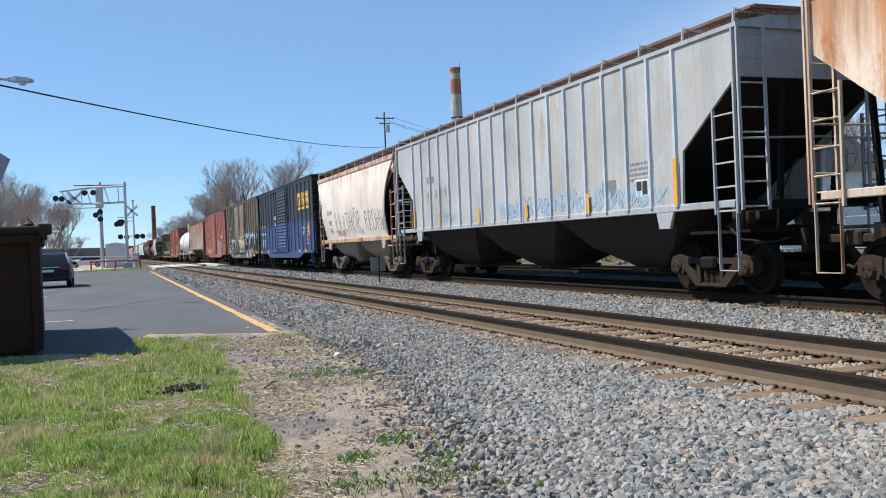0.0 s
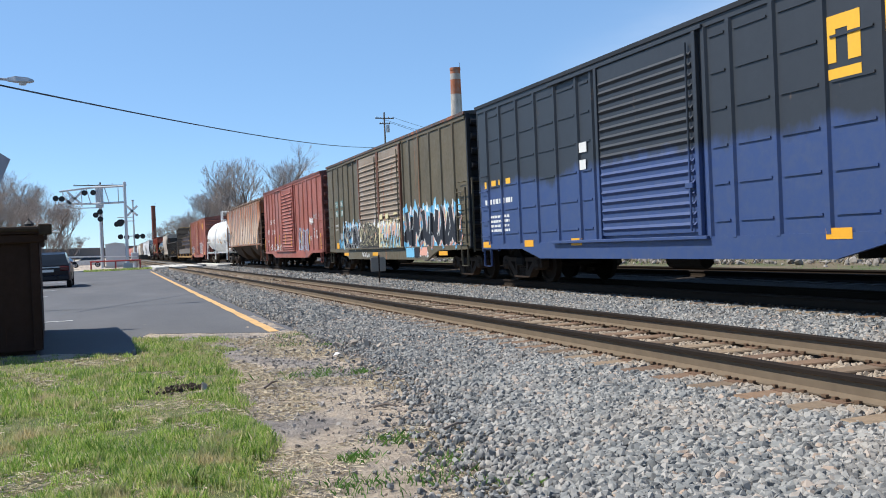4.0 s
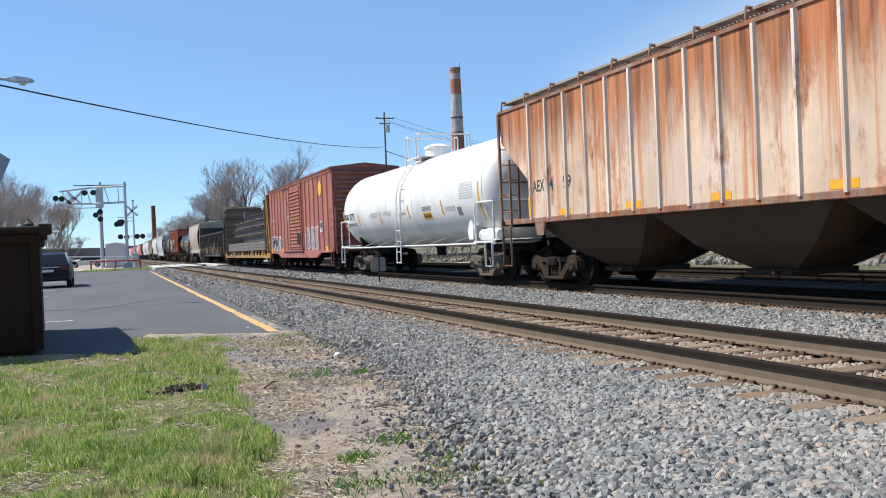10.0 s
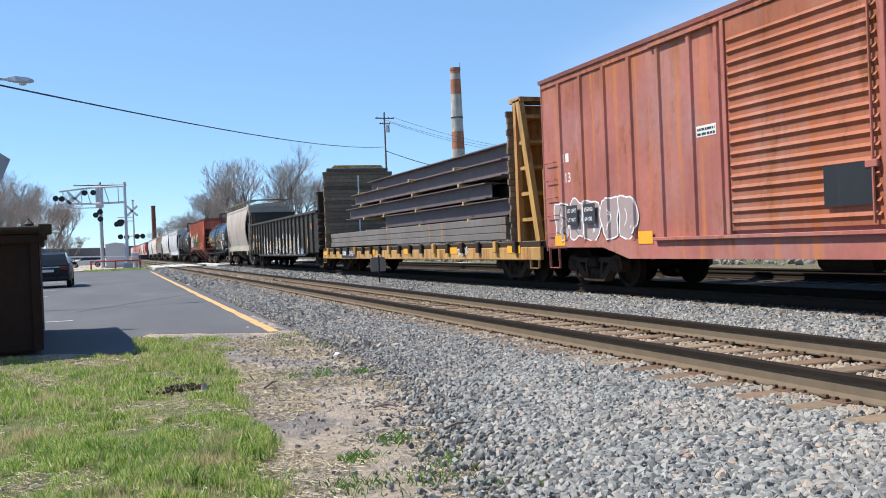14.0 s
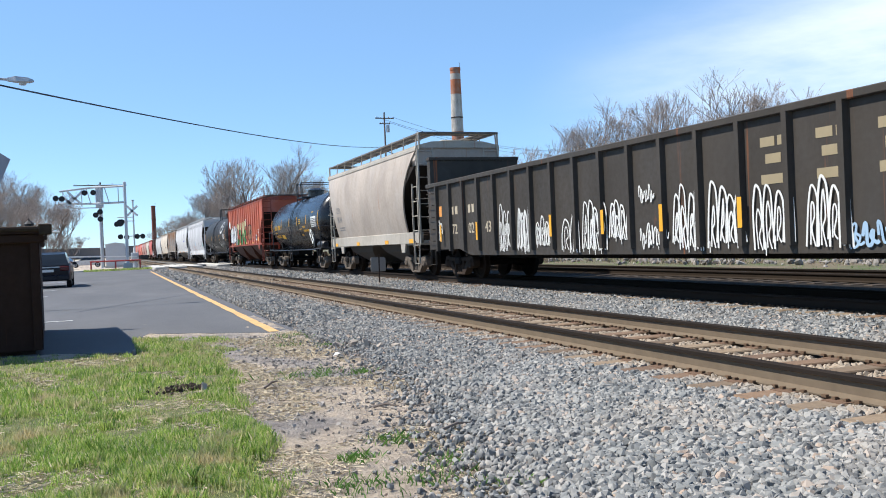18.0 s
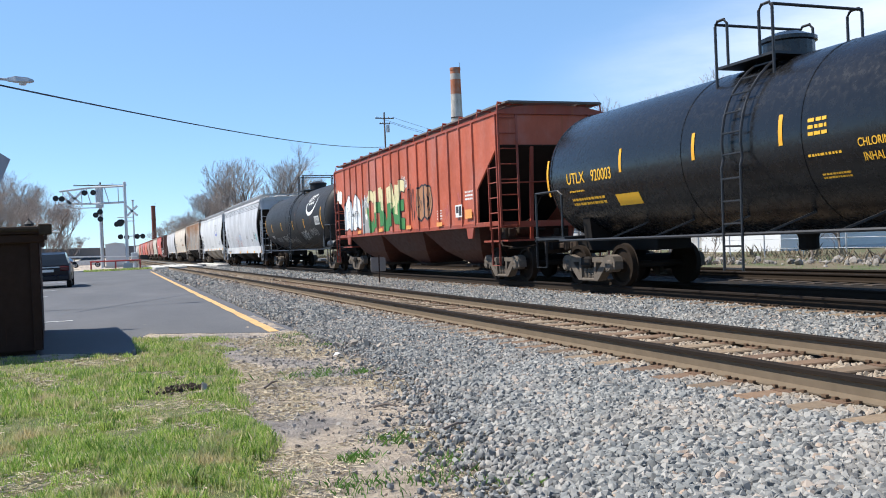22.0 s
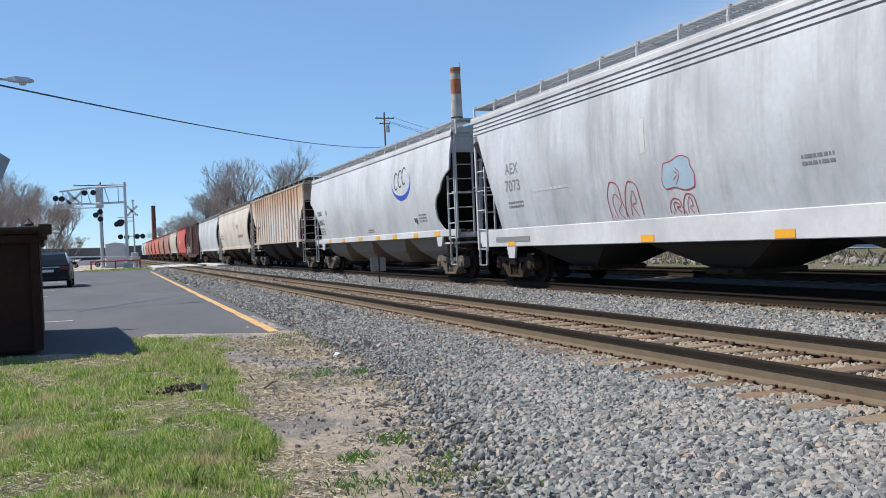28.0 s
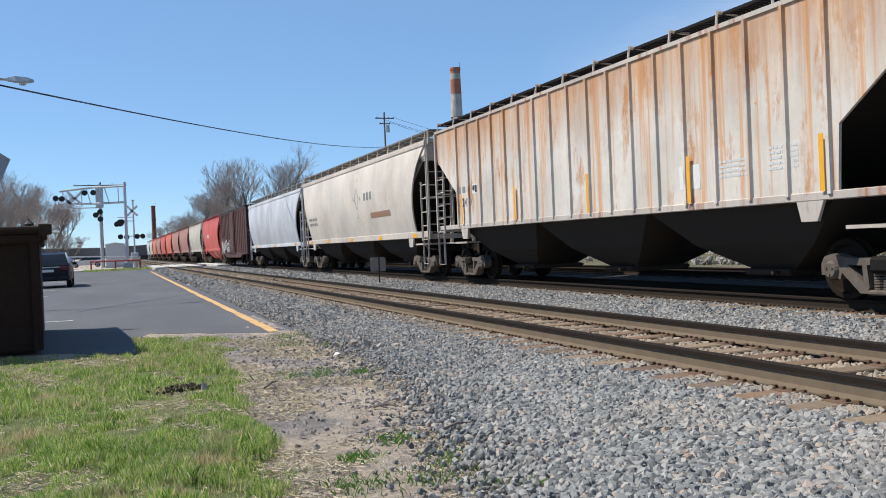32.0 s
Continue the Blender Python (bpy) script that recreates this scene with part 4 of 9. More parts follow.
def blocks(car, x, y, z, w, h, count, mat, name="mark"):
    """A company mark as plain upright blocks."""
    s = Shape()
    k = w / count
    for i in range(count):
        a = y - k * i
        s.loft([[(x - 0.004, a - k * 0.6, z + h * t), (x - 0.002, a - k * 0.6, z + h * t), (x - 0.002, a, z + h * t), (x - 0.004, a, z + h * t)] for t in (0.08, 0.33, 0.67, 0.92)])
    return tagged(part(name, s, M[mat], car), kind="stuff")


def patch(car, x, y0, y1, z0, z1, mat, name="stripe"):
    n = max(1, math.ceil((z1 - z0) / 0.1))
    rows = [z0 + (z1 - z0) * i / n for i in range(n + 1)]
    s = Shape().loft([[(x - 0.005, y0, z), (x - 0.002, y0, z), (x - 0.002, y1, z), (x - 0.005, y1, z)] for z in rows])
    return part(name, s, M[mat] if isinstance(mat, str) else mat, car)


def data_plate(car, x, y, z, w=0.45, h=0.36):
    p = patch(car, x, y - w, y, z, z + h, "letter_white", "data_plate")
    s = Shape()
    s.box(x - 0.008, x - 0.006, y - w * 0.92, y - w * 0.55, z + h * 0.12, z + h * 0.88).box(x - 0.008, x - 0.006, y - w * 0.48, y - w * 0.1, z + h * 0.35, z + h * 0.88)
    part("plate_field", s, M["letter_black"], p)
    return p


def ribbon(s, pts, width, x):
    """A flat stroke through (y, z) points on the plane x."""
    n = len(pts)
    rows = []
    for i, (y, z) in enumerate(pts):
        a, b = pts[max(0, i - 1)], pts[min(n - 1, i + 1)]
        d = Vector((b[0] - a[0], b[1] - a[1]))
        d = d.normalized() if d.length > 1e-6 else Vector((1, 0))
        w = width if not callable(width) else width(i / (n - 1))
        xx = x - 0.0008 * i / n
        rows.append(((xx, y - d.y * w / 2, z + d.x * w / 2), (xx, y + d.y * w / 2, z - d.x * w / 2)))
    k = len(s.v)
    for a, b in rows:
        s.v += [a, b]
    s.f += [(k + 2 * i, k + 2 * i + 1, k + 2 * i + 3, k + 2 * i + 2) for i in range(n - 1)]


def curve_pts(ctrl, per=6, closed=False):
    """A smooth line through control points."""
    out, n = [], len(ctrl)
    rng_ = range(n) if closed else range(n - 1)
    for i in rng_:
        p0, p1, p2, p3 = (ctrl[(i - 1) % n] if closed or i else ctrl[0]), ctrl[i], ctrl[(i + 1) % n], (ctrl[(i + 2) % n] if closed else ctrl[min(n - 1, i + 2)])
        for k in range(per):
            t = k / per
            out.append(tuple(0.5 * ((2 * b) + (-a + c) * t + (2 * a - 5 * b + 4 * c - d) * t * t + (-a + 3 * b - 3 * c + d) * t ** 3) for a, b, c, d in zip(p0, p1, p2, p3)))
    if not closed:
        out.append(ctrl[-1])
    return out


def tag(car, x, y0, y1, z0, z1, count, width, mat, seed, curl=1.0):
    """A quick sprayed scrawl: loops, tails and dashes that run into one another."""
    rnd = random.Random(seed)
    s = Shape()
    k, h = (y1 - y0) / count, z1 - z0
    for i in range(count):
        a = y1 - k * (i + 0.15)
        lo, hi = z0 + h * rnd.uniform(0, 0.25), z1 - h * rnd.uniform(0, 0.35)
        lean = rnd.uniform(-0.25, 0.25) * k
        c = [(a + 0.1 * k, lo + 0.3 * h), (a - 0.1 * k + lean, hi), (a - 0.32 * k + lean, hi - 0.12 * h), (a - 0.25 * k, lo), (a - 0.5 * k, lo + 0.08 * h), (a - 0.62 * k + lean, lo + h * rnd.uniform(0.35, 0.7)), (a - 0.42 * k, lo + h * rnd.uniform(0.3, 0.6)), (a - 0.7 * k, lo + 0.1 * h), (a - 0.95 * k, lo + h * rnd.uniform(0.2, 0.5))]
        if rnd.random() < 0.35:
            c = [(a, hi), (a - 0.2 * k, lo), (a - 0.3 * k, lo + 0.5 * h), (a - 0.75 * k, hi - 0.1 * h), (a - 0.8 * k, lo), (a - 1.0 * k, lo + 0.15 * h)]
        c = [(p + rnd.uniform(-0.07, 0.07) * k, q + rnd.uniform(-0.07, 0.07) * h) for p, q in c]
        ribbon(s, curve_pts(c, 6), width * rnd.uniform(0.8, 1.2), x - 0.006)
        if rnd.random() < 0.4:
            ribbon(s, [(a - 0.1 * k, lo - 0.02 * h), (a - 0.12 * k, lo - h * rnd.uniform(0.05, 0.2))], width * 0.6, x - 0.006)
    return tagged(part("spray_tag", s, M[mat], car), kind="stuff")


FORMS = [
    [[(0.1, 0), (0.15, 0.6), (0.22, 1)], [(0.2, 0.92), (0.7, 0.97), (0.8, 0.62), (0.35, 0.5), (0.88, 0.0)]],
    [[(0.85, 0.85), (0.5, 1), (0.15, 0.75), (0.1, 0.25), (0.45, 0), (0.85, 0.2)]],
    [[(0.1, 1), (0.12, 0.3), (0.45, 0.0), (0.8, 0.3), (0.85, 1)]],
    [[(0.12, 0), (0.1, 1)], [(0.85, 0), (0.8, 1)], [(0.1, 0.5), (0.85, 0.58)]],
    [[(0.1, 0), (0.15, 1)], [(0.15, 1), (0.75, 0.05)], [(0.75, 0.05), (0.85, 1)]],
    [[(0.2, 0), (0.15, 1), (0.8, 0.95)], [(0.2, 0.5), (0.7, 0.5)], [(0.2, 0.02), (0.85, 0.05)]],
    [[(0.0, 0.95), (0.95, 1.0)], [(0.5, 0.97), (0.55, 0.0)]],
    [[(0.05, 1), (0.25, 0), (0.5, 0.6), (0.7, 0), (0.95, 1)]],
    [[(0.6, 1), (0.2, 0.8), (0.1, 0.3), (0.45, 0), (0.85, 0.35), (0.8, 0.8), (0.45, 1.02)]],
]

WILD = [
    [[(0.0, 0.1), (0.5, 0.55), (0.2, 1.0)], [(0.5, 0.55), (1.0, 0.92)], [(0.45, 0.5), (0.9, 0.0)]],
    [[(0.05, 0.95), (0.65, 0.72), (0.2, 0.35), (0.95, 0.02)], [(0.3, 0.0), (0.1, 0.45)]],
    [[(0.0, 0.5), (0.45, 0.95), (1.0, 0.55), (0.6, 0.05), (0.2, 0.2)]],
    [[(0.15, 1.0), (0.5, 0.1), (0.9, 0.8)], [(0.0, 0.15), (0.35, 0.6)], [(0.7, 0.0), (1.0, 0.4)]],
    [[(0.0, 0.0), (0.3, 0.9), (0.55, 0.3), (0.85, 1.0)], [(0.6, 0.0), (1.0, 0.3)]],
]


def piece(car, x, y0, y1, z0, z1, letters, fill, edge, back, seed, inner=None, spiky=False, fat=0.36, line=0.045, shadow=None, forms=None, ordered=False):
    """A big sprayed piece: ragged backing, fat interlocking strokes with outlines, a drop shadow and inner marks."""
    rnd = random.Random(seed)
    h, k = z1 - z0, (y1 - y0) / letters
    if back:
        s = Shape()
        n = 70
        ragged = [max(0.0, rnd.random() - 0.45) * (0.3 if spiky else 0.2) for _ in range(n + 1)]
        top = [(y1 + 0.1 - (y1 - y0 + 0.2) * i / n, z1 - h * 0.12 + h * (ragged[i] + 0.09 * math.sin(i * 0.5) + 0.05 * math.sin(i * 1.7))) for i in range(n + 1)]
        low = [(y1 + 0.1 - (y1 - y0 + 0.2) * i / n, z0 - h * 0.05 * rnd.random()) for i in range(n + 1)]
        s.v = [(x - 0.004, a, b) for a, b in top] + [(x - 0.004, a, b) for a, b in low]
        s.f = [(i, i + 1, n + 1 + i + 1, n + 1 + i) for i in range(n)]
        base = part("spray_piece", s, M[back], car, "large sprayed graffiti piece")
        if spiky:
            s = Shape()
            for i in range(0, n - 3, 5):
                a, w_ = top[i][0], rnd.uniform(0.05, 0.16)
                zt = z1 + h * rnd.uniform(-0.12, 0.06)
                m_ = len(s.v)
                s.v += [(x - 0.005, a, zt - h * rnd.uniform(0.2, 0.4)), (x - 0.005, a - w_, zt), (x - 0.005, a - w_ * 1.8, zt - h * rnd.uniform(0.15, 0.35))]
                s.f += [(m_, m_ + 1, m_ + 2)]
            tagged(part("spray_flame", s, M["g_white"], base), kind="stuff")
            for q, col in enumerate(("g_pink", "g_white", "g_cream", back)):
                s = Shape()
                for i in range(5 + letters):
                    a, b = rnd.uniform(y0 + 0.1, y1 - 0.1), rnd.uniform(z0 + 0.08 * h, z1 - 0.25 * h)
                    m_, t0 = len(s.v), rnd.uniform(0, 6)
                    s.v += [(x - 0.0052 - 0.0002 * q, a + 0.14 * h * rnd.uniform(0.5, 1.3) * math.cos(t0 + t), b + 0.14 * h * rnd.uniform(0.5, 1.3) * math.sin(t0 + t)) for t in (0, 1.2, 2.5, 3.8, 5.1)]
                    s.f += [tuple(range(m_, m_ + 5))]
                tagged(part("spray_blot", s, M[col], base), kind="stuff")
    else:
        base = part("spray_piece", Shape().box(x - 0.004, x - 0.002, y0, y0 + 0.02, z0, z0 + 0.02), M[fill[0]], car, "large sprayed graffiti piece")
    layers = {}
    wd = k * fat

    def runs(pts, width, xx):
        """Colours a stroke by height: the last colour above, the first below."""
        cut_ = z0 + h * 0.52
        start = 0
        for i in range(1, len(pts)):
            hi = pts[i][1] > cut_ + 0.1 * h * math.sin(pts[i][0] * 5)
            if i == len(pts) - 1 or hi != (pts[i + 1][1] > cut_ + 0.1 * h * math.sin(pts[i + 1][0] * 5)):
                seg = pts[start:i + 1]
                if len(seg) > 1:
                    ribbon(layers.setdefault(fill[-1] if hi else fill[0], Shape()), seg, width, xx)
                start = i
    for i in range(letters):
        c0 = y1 - k * (i + 0.02)
        lean = rnd.uniform(-0.12, 0.12)
        up_, kk = rnd.uniform(0.82, 0.98), k * rnd.uniform(0.95, 1.12)
        lines = []
        for st in (forms[i % len(forms)] if ordered else rnd.choice(forms or (WILD if spiky else FORMS))):
            pts = [(c0 - kk * (u + lean * v) * 0.95 + rnd.uniform(-0.05, 0.05) * k, z0 + wd * 0.35 + (h * up_ - wd * 0.5) * v + rnd.uniform(-0.04, 0.04) * h) for u, v in st]
            lines.append(curve_pts(pts, 4 if spiky else 7))
        xx = x - 0.006 - 0.0026 * i
        for q, ln in enumerate(lines):
            if shadow:
                ribbon(layers.setdefault(shadow, Shape()), [(a - 0.09, b - 0.05) for a, b in ln], wd * 1.05, xx + 0.001 - 0.0003 * q)
            ribbon(layers.setdefault(edge, Shape()), ln, wd + 2 * line, xx - 0.0003 * q)
        for q, ln in enumerate(lines):
            runs(ln, wd, xx - 0.002 - 0.0003 * q)
            if inner and len(ln) > 6:
                m_ = len(ln)
                cut0 = rnd.randint(0, m_ // 3)
                ribbon(layers.setdefault(inner, Shape()), [(a + wd * 0.2, b) for a, b in ln[cut0:cut0 + m_ // 2]], line * 0.7, xx - 0.0042)
    for m, sh in layers.items():
        tagged(part("spray_layer", sh, M[m], base), kind="stuff")
    return base


def hollow(car, x, y0, y1, z0, z1, count, width, mat, seed):
    """Tall looping throw-up letters: doubled humps whose borders alone are sprayed, with drips at the foot."""
    rnd = random.Random(seed)
    s = Shape()
    n, h = count * 2, z1 - z0
    k = (y1 - y0) / n
    for i in range(n):
        a, top = y1 - k * i, z0 + h * rnd.uniform(0.72, 1.0)
        low, lean = z0 + h * rnd.uniform(0.0, 0.14), rnd.uniform(-0.2, 0.2) * k
        hump = [(a + 0.1 * k, low), (a + lean, z0 + 0.6 * (top - z0)), (a - 0.25 * k + lean, top - 0.05 * h), (a - 0.5 * k + lean, top), (a - 0.85 * k + lean, top - 0.12 * h), (a - 0.95 * k + lean, z0 + 0.5 * (top - z0)), (a - 1.05 * k, low)]
        ribbon(s, curve_pts(hump, 6), width * rnd.uniform(0.85, 1.2), x - 0.006)
        curl = [(a - 0.3 * k, low + 0.02 * h), (a - 0.32 * k + lean, z0 + rnd.uniform(0.35, 0.6) * h), (a - 0.55 * k + lean, z0 + rnd.uniform(0.5, 0.75) * h), (a - 0.72 * k, z0 + 0.4 * h), (a - 0.45 * k, z0 + rnd.uniform(0.2, 0.35) * h), (a - 0.75 * k, low)]
        ribbon(s, curve_pts(curl, 6), width * rnd.uniform(0.7, 1.0), x - 0.0066)
        if rnd.random() < 0.6:
            ribbon(s, [(a - 0.1 * k, low + 0.1 * h), (a - 0.1 * k, low - 0.02 - 0.08 * h * rnd.random())], width * 0.6, x - 0.006)
    return tagged(part("spray_tag", s, M[mat], car), kind="stuff")


def scrawl(car, x, y1, y0, z0, z1, forms, width, mat, seed):
    """A row of thin hand-drawn letters."""
    rnd = random.Random(seed)
    s = Shape()
    k, h = (y1 - y0) / len(forms), z1 - z0
    for i, f_ in enumerate(forms):
        a = y1 - k * i
        for st in f_:
            pts = [(a - k * 0.85 * u + rnd.uniform(-0.05, 0.05) * k, z0 + h * v + rnd.uniform(-0.06, 0.06) * h) for u, v in st]
            ribbon(s, curve_pts(pts, 7), width * rnd.uniform(0.7, 1.1), x - 0.006)
    return tagged(part("spray_tag", s, M[mat], car), kind="stuff")


def balloon(car, x, y0, y1, z0, z1, count, line, edge, fill, seed):
    """Rounded balloon letters: overlapping lobes with a thick border and short inner marks."""
    rnd = random.Random(seed)
    k, h = (y1 - y0) / count, z1 - z0
    under, over, marks = Shape(), Shape(), Shape()
    for i in range(count):
        c0, c1 = y1 - k * (i + 0.5), z0 + h * 0.5 * rnd.uniform(0.92, 1.0)
        ph = rnd.uniform(0, 6)
        ring_ = []
        for j in range(40):
            t = 2 * math.pi * j / 40
            r = 1 + 0.1 * math.sin(3 * t + ph) + 0.06 * math.sin(5 * t + 2 * ph)
            sq = 1 / max(abs(math.cos(t)), abs(math.sin(t))) ** 0.55
            ring_.append((c0 - k * 0.5 * r * sq * math.cos(t) * 0.98, c1 + h * 0.44 * r * sq * math.sin(t)))
        xx = x - 0.004 - 0.003 * i
        m0 = len(under.v)
        under.v += [(xx, c0, c1)] + [(xx, a, b) for a, b in ring_]
        under.f += [(m0, m0 + 1 + j, m0 + 1 + (j + 1) % 40) for j in range(40)]
        ribbon(over, ring_ + ring_[:2], line, xx - 0.001)
        for q in range(2):
            b0 = c0 + rnd.uniform(-0.22, 0.22) * k
            ribbon(marks, curve_pts([(b0, c1 + rnd.uniform(0.05, 0.25) * h), (b0 - 0.1 * k, c1), (b0 + 0.05 * k, c1 - rnd.uniform(0.1, 0.3) * h)], 5), line * 0.7, xx - 0.0015)
    base = part("spray_piece", under, M[fill], car, "rounded sprayed balloon letters")
    tagged(part("spray_layer", over, M[edge], base), kind="stuff")
    tagged(part("spray_layer", marks, M[edge], base), kind="stuff")
    return base


def loops(car, x, y, z, pitch, a, b, count, width, mat):
    """A sprayed line of open loops that shrinks as it goes."""
    s = Shape()
    pts = []
    for i in range(count * 18 + 1):
        t = i / 18 * 2 * math.pi
        k = 1 - 0.35 * i / (count * 18)
        pts.append((y - pitch * t / (2 * math.pi) - a * math.sin(t), z + b * (1 - math.cos(t)) * k))
    ribbon(s, pts, width, x - 0.006)
    return tagged(part("spray_tag", s, M[mat], car), kind="stuff")


# ---- covered hoppers ----
def hopper(label, front, L, body_mat, trim_mat, under_mat, levels, bays, ribs=0, eave=4.15, sill=None, tone="cast", rib_mat=None, board_mat=None, yellow=(), walk_h=0.34, gear=1.4, group="covered hopper cars"):
    """levels: (height, half width, how far the end is cut back), from the sill to the eave."""
    car = thing("hopper_car", label, "freight car", (TRACK_MAIN, front, 0), group)
    board_mat = board_mat or M["grating"]
    zb = levels[0][0]
    hip = 3.4 if ribs else eave - 0.55
    cut = max(l[2] for l in levels)
    walk_h = 0.27 if ribs else walk_h
    inner = [(z, w - 0.05, max(0.06, (hip - z) * (cut + 1.9) / (hip - zb))) for z, w, _ in levels]
    inner.insert(-1, (hip, levels[-1][1] - 0.05, 0.06))
    inner = sorted({z: (z, w_, c_) for z, w_, c_ in inner}.values())
    def ring_of(z, w, c):
        return [(-w, c, z), (w, c, z), (w, L - c, z), (-w, L - c, z)]
    wh = next(w for z, w, c in inner if z == hip)
    part("body", Shape().loft([ring_of(*q) for q in inner if q[0] >= hip]), body_mat, car)
    # below the hip the body colour gives way to painted-in shade
    part("slope_sheet", Shape().loft([ring_of(*q) for q in inner if q[0] < hip] + [ring_of(hip, wh, 0.06)]), M["slope"], car, "grimy slope sheet with the end's shade painted in")
    for sx in (-1, 1):
        sheet_ = Shape().loft([[(sx * w, c, z), (sx * w, L - c, z), (sx * (w - 0.045), L - c, z), (sx * (w - 0.045), c, z)] for z, w, c in levels])
        so = part("side_sheet", sheet_, body_mat, car)
        if not ribs:
            smooth_angle(so, 35)
    w = levels[-1][1]
    roof = Shape().prism([(-w - 0.03, eave), (-w - 0.03, eave + 0.07), (-0.9, eave + 0.2), (0, eave + 0.24), (0.9, eave + 0.2), (w + 0.03, eave + 0.07), (w + 0.03, eave)], "y", -0.02, L + 0.02)
    roof_ob = part("roof", roof, trim_mat, car)
    hatch = Shape().box(-0.35, 0.35, -0.5, 0.5, eave + 0.2, eave + 0.32, 0.03).mesh("hatch", trim_mat)
    for i in range(int(L / 1.9)):
        part("hatch", hatch, None, roof_ob, at=pose(0, 1.0 + i * (L - 2.0) / max(1, int(L / 1.9) - 1), 0))
    # running boards on posts
    for sx in (-1, 1):
        rb = Shape()
        x0, x1 = sorted((sx * 0.75, sx * 1.34))
        for j in range(3):
            xx = x0 + (x1 - x0) * j / 2
            rb.beam((xx, -0.15, eave + walk_h), (xx, L + 0.15, eave + walk_h), 0.03, 0.045)
        n = int(L / 0.1)
        for j in range(n + 1):
            y = -0.15 + (L + 0.3) * j / n
            rb.beam((x0, y, eave + walk_h), (x1, y, eave + walk_h), 0.045, 0.02)
        part("running_board", rb, board_mat, car, "steel grating walkway")
        tip = w - 0.05
        bracket = Shape().tube([(sx * (w - 0.02), 0, eave), (sx * tip, 0, eave + walk_h + 0.02), (sx * 0.75, 0, eave + walk_h - 0.02)], 0.032, 4).mesh("bracket", trim_mat)
        n = int(L / 1.25)
        for j in range(n + 1):
            part("bracket", bracket, None, car, at=pose(0, 0.1 + (L - 0.2) * j / n, 0))
    for y in (0.12, L - 0.12):
        g = Shape()
        for j in range(9):
            yy = y - 0.25 + 0.5 * j / 8
            g.beam((-1.3, yy, eave + walk_h + 0.02), (1.3, yy, eave + walk_h + 0.02), 0.03, 0.03)
        g.beam((-1.3, y - 0.28, eave + walk_h + 0.01), (1.3, y - 0.28, eave + walk_h + 0.01), 0.06, 0.05).beam((-1.3, y + 0.28, eave + walk_h + 0.01), (1.3, y + 0.28, eave + walk_h + 0.01), 0.06, 0.05)
        part("end_platform_grating", g, board_mat, car)
        if not ribs:
            yo = y - 0.2 if y < 1 else y + 0.2
            cage = Shape().beam((-1.36, yo, eave + walk_h), (1.36, yo, eave + walk_h), 0.06, 0.07)
            for x in (-1.34, 1.34):
                cage.beam((x, yo, eave - 0.05), (x, yo, eave + walk_h), 0.05, 0.05)
            part("end_cage", cage, trim_mat, car)
    # ribs
    if ribs:
        c = max(l[2] for l in levels)
        for j in range(ribs):
            y = c + 0.12 + (L - 2 * c - 0.24) * j / (ribs - 1)
            for sx in (-1, 1):
                r = Shape().prism([(sx * levels[0][1], y - 0.055), (sx * (levels[0][1] + 0.05), y - 0.03), (sx * (levels[0][1] + 0.05), y + 0.03), (sx * levels[0][1], y + 0.055)], "z", zb - 0.02, eave)
                part("rib", r, rib_mat or body_mat, car)
    else:
        part("side_rail", Shape().box(-w - 0.05, -w + 0.05, 0, L, eave - 0.1, eave + 0.02, 0.015).box(w - 0.05, w + 0.05, 0, L, eave - 0.1, eave + 0.02, 0.015), trim_mat, car)
    # side sill
    z0, z1 = sill or (zb - 0.1, zb + 0.02)
    ws = levels[0][1] + 0.02
    for sx in (-1, 1):
        x0, x1 = sorted((sx * ws, sx * (ws - 0.1)))
        part("side_sill", Shape().box(x0, x1, 0.0, L, z0, z1, 0.012), trim_mat, car)
    # hopper bays
    c = levels[0][2] + 0.15
    bw = (L - 2 * c) / bays
    for j in range(bays):
        yc = c + bw * (j + 0.5)
        h = bw / 2
        b = Shape().loft([[(-0.55, yc - 0.5, 0.4), (0.55, yc - 0.5, 0.4), (0.55, yc + 0.5, 0.4), (-0.55, yc + 0.5, 0.4)],
                          [(-1.0, yc - h * 0.62, 0.8), (1.0, yc - h * 0.62, 0.8), (1.0, yc + h * 0.62, 0.8), (-1.0, yc + h * 0.62, 0.8)],
                          [(-ws + 0.1, yc - h, zb - 0.05), (ws - 0.1, yc - h, zb - 0.05), (ws - 0.1, yc + h, zb - 0.05), (-ws + 0.1, yc + h, zb - 0.05)]])
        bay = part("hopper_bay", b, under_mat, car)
        part("discharge_gate", Shape().box(-0.7, 0.7, yc - 0.52, yc + 0.52, 0.3, 0.4, 0.02).tube([(-0.85, yc - 0.3, 0.35), (0.85, yc - 0.3, 0.35)], 0.03, 6), M["cast_dark"], bay)
    part("centre_sill", Shape().box(-0.22, 0.22, -0.2, L + 0.2, 0.76, 1.08), M["steel_dark"], car)
    # slope sheets behind the cut-back ends
    for k, y in ((1, 0.0), (-1, L)):
        e = Shape()
        e.box(-ws, ws, *sorted((y, y + k * 0.16)), z0 - 0.05, z0 + 0.1)
        for sx in (-0.55, 0.55):
            e.beam((sx, y + k * 0.3, 1.05), (sx, y + k * 0.12, 3.4), 0.09, 0.06)
        e.box(-1.3, 1.3, *sorted((y + k * 0.1, y + k * 1.6)), 1.0, 1.05)
        part("end_frame", e, M["steel_dark"] if tone == "cast_dark" else trim_mat, car)
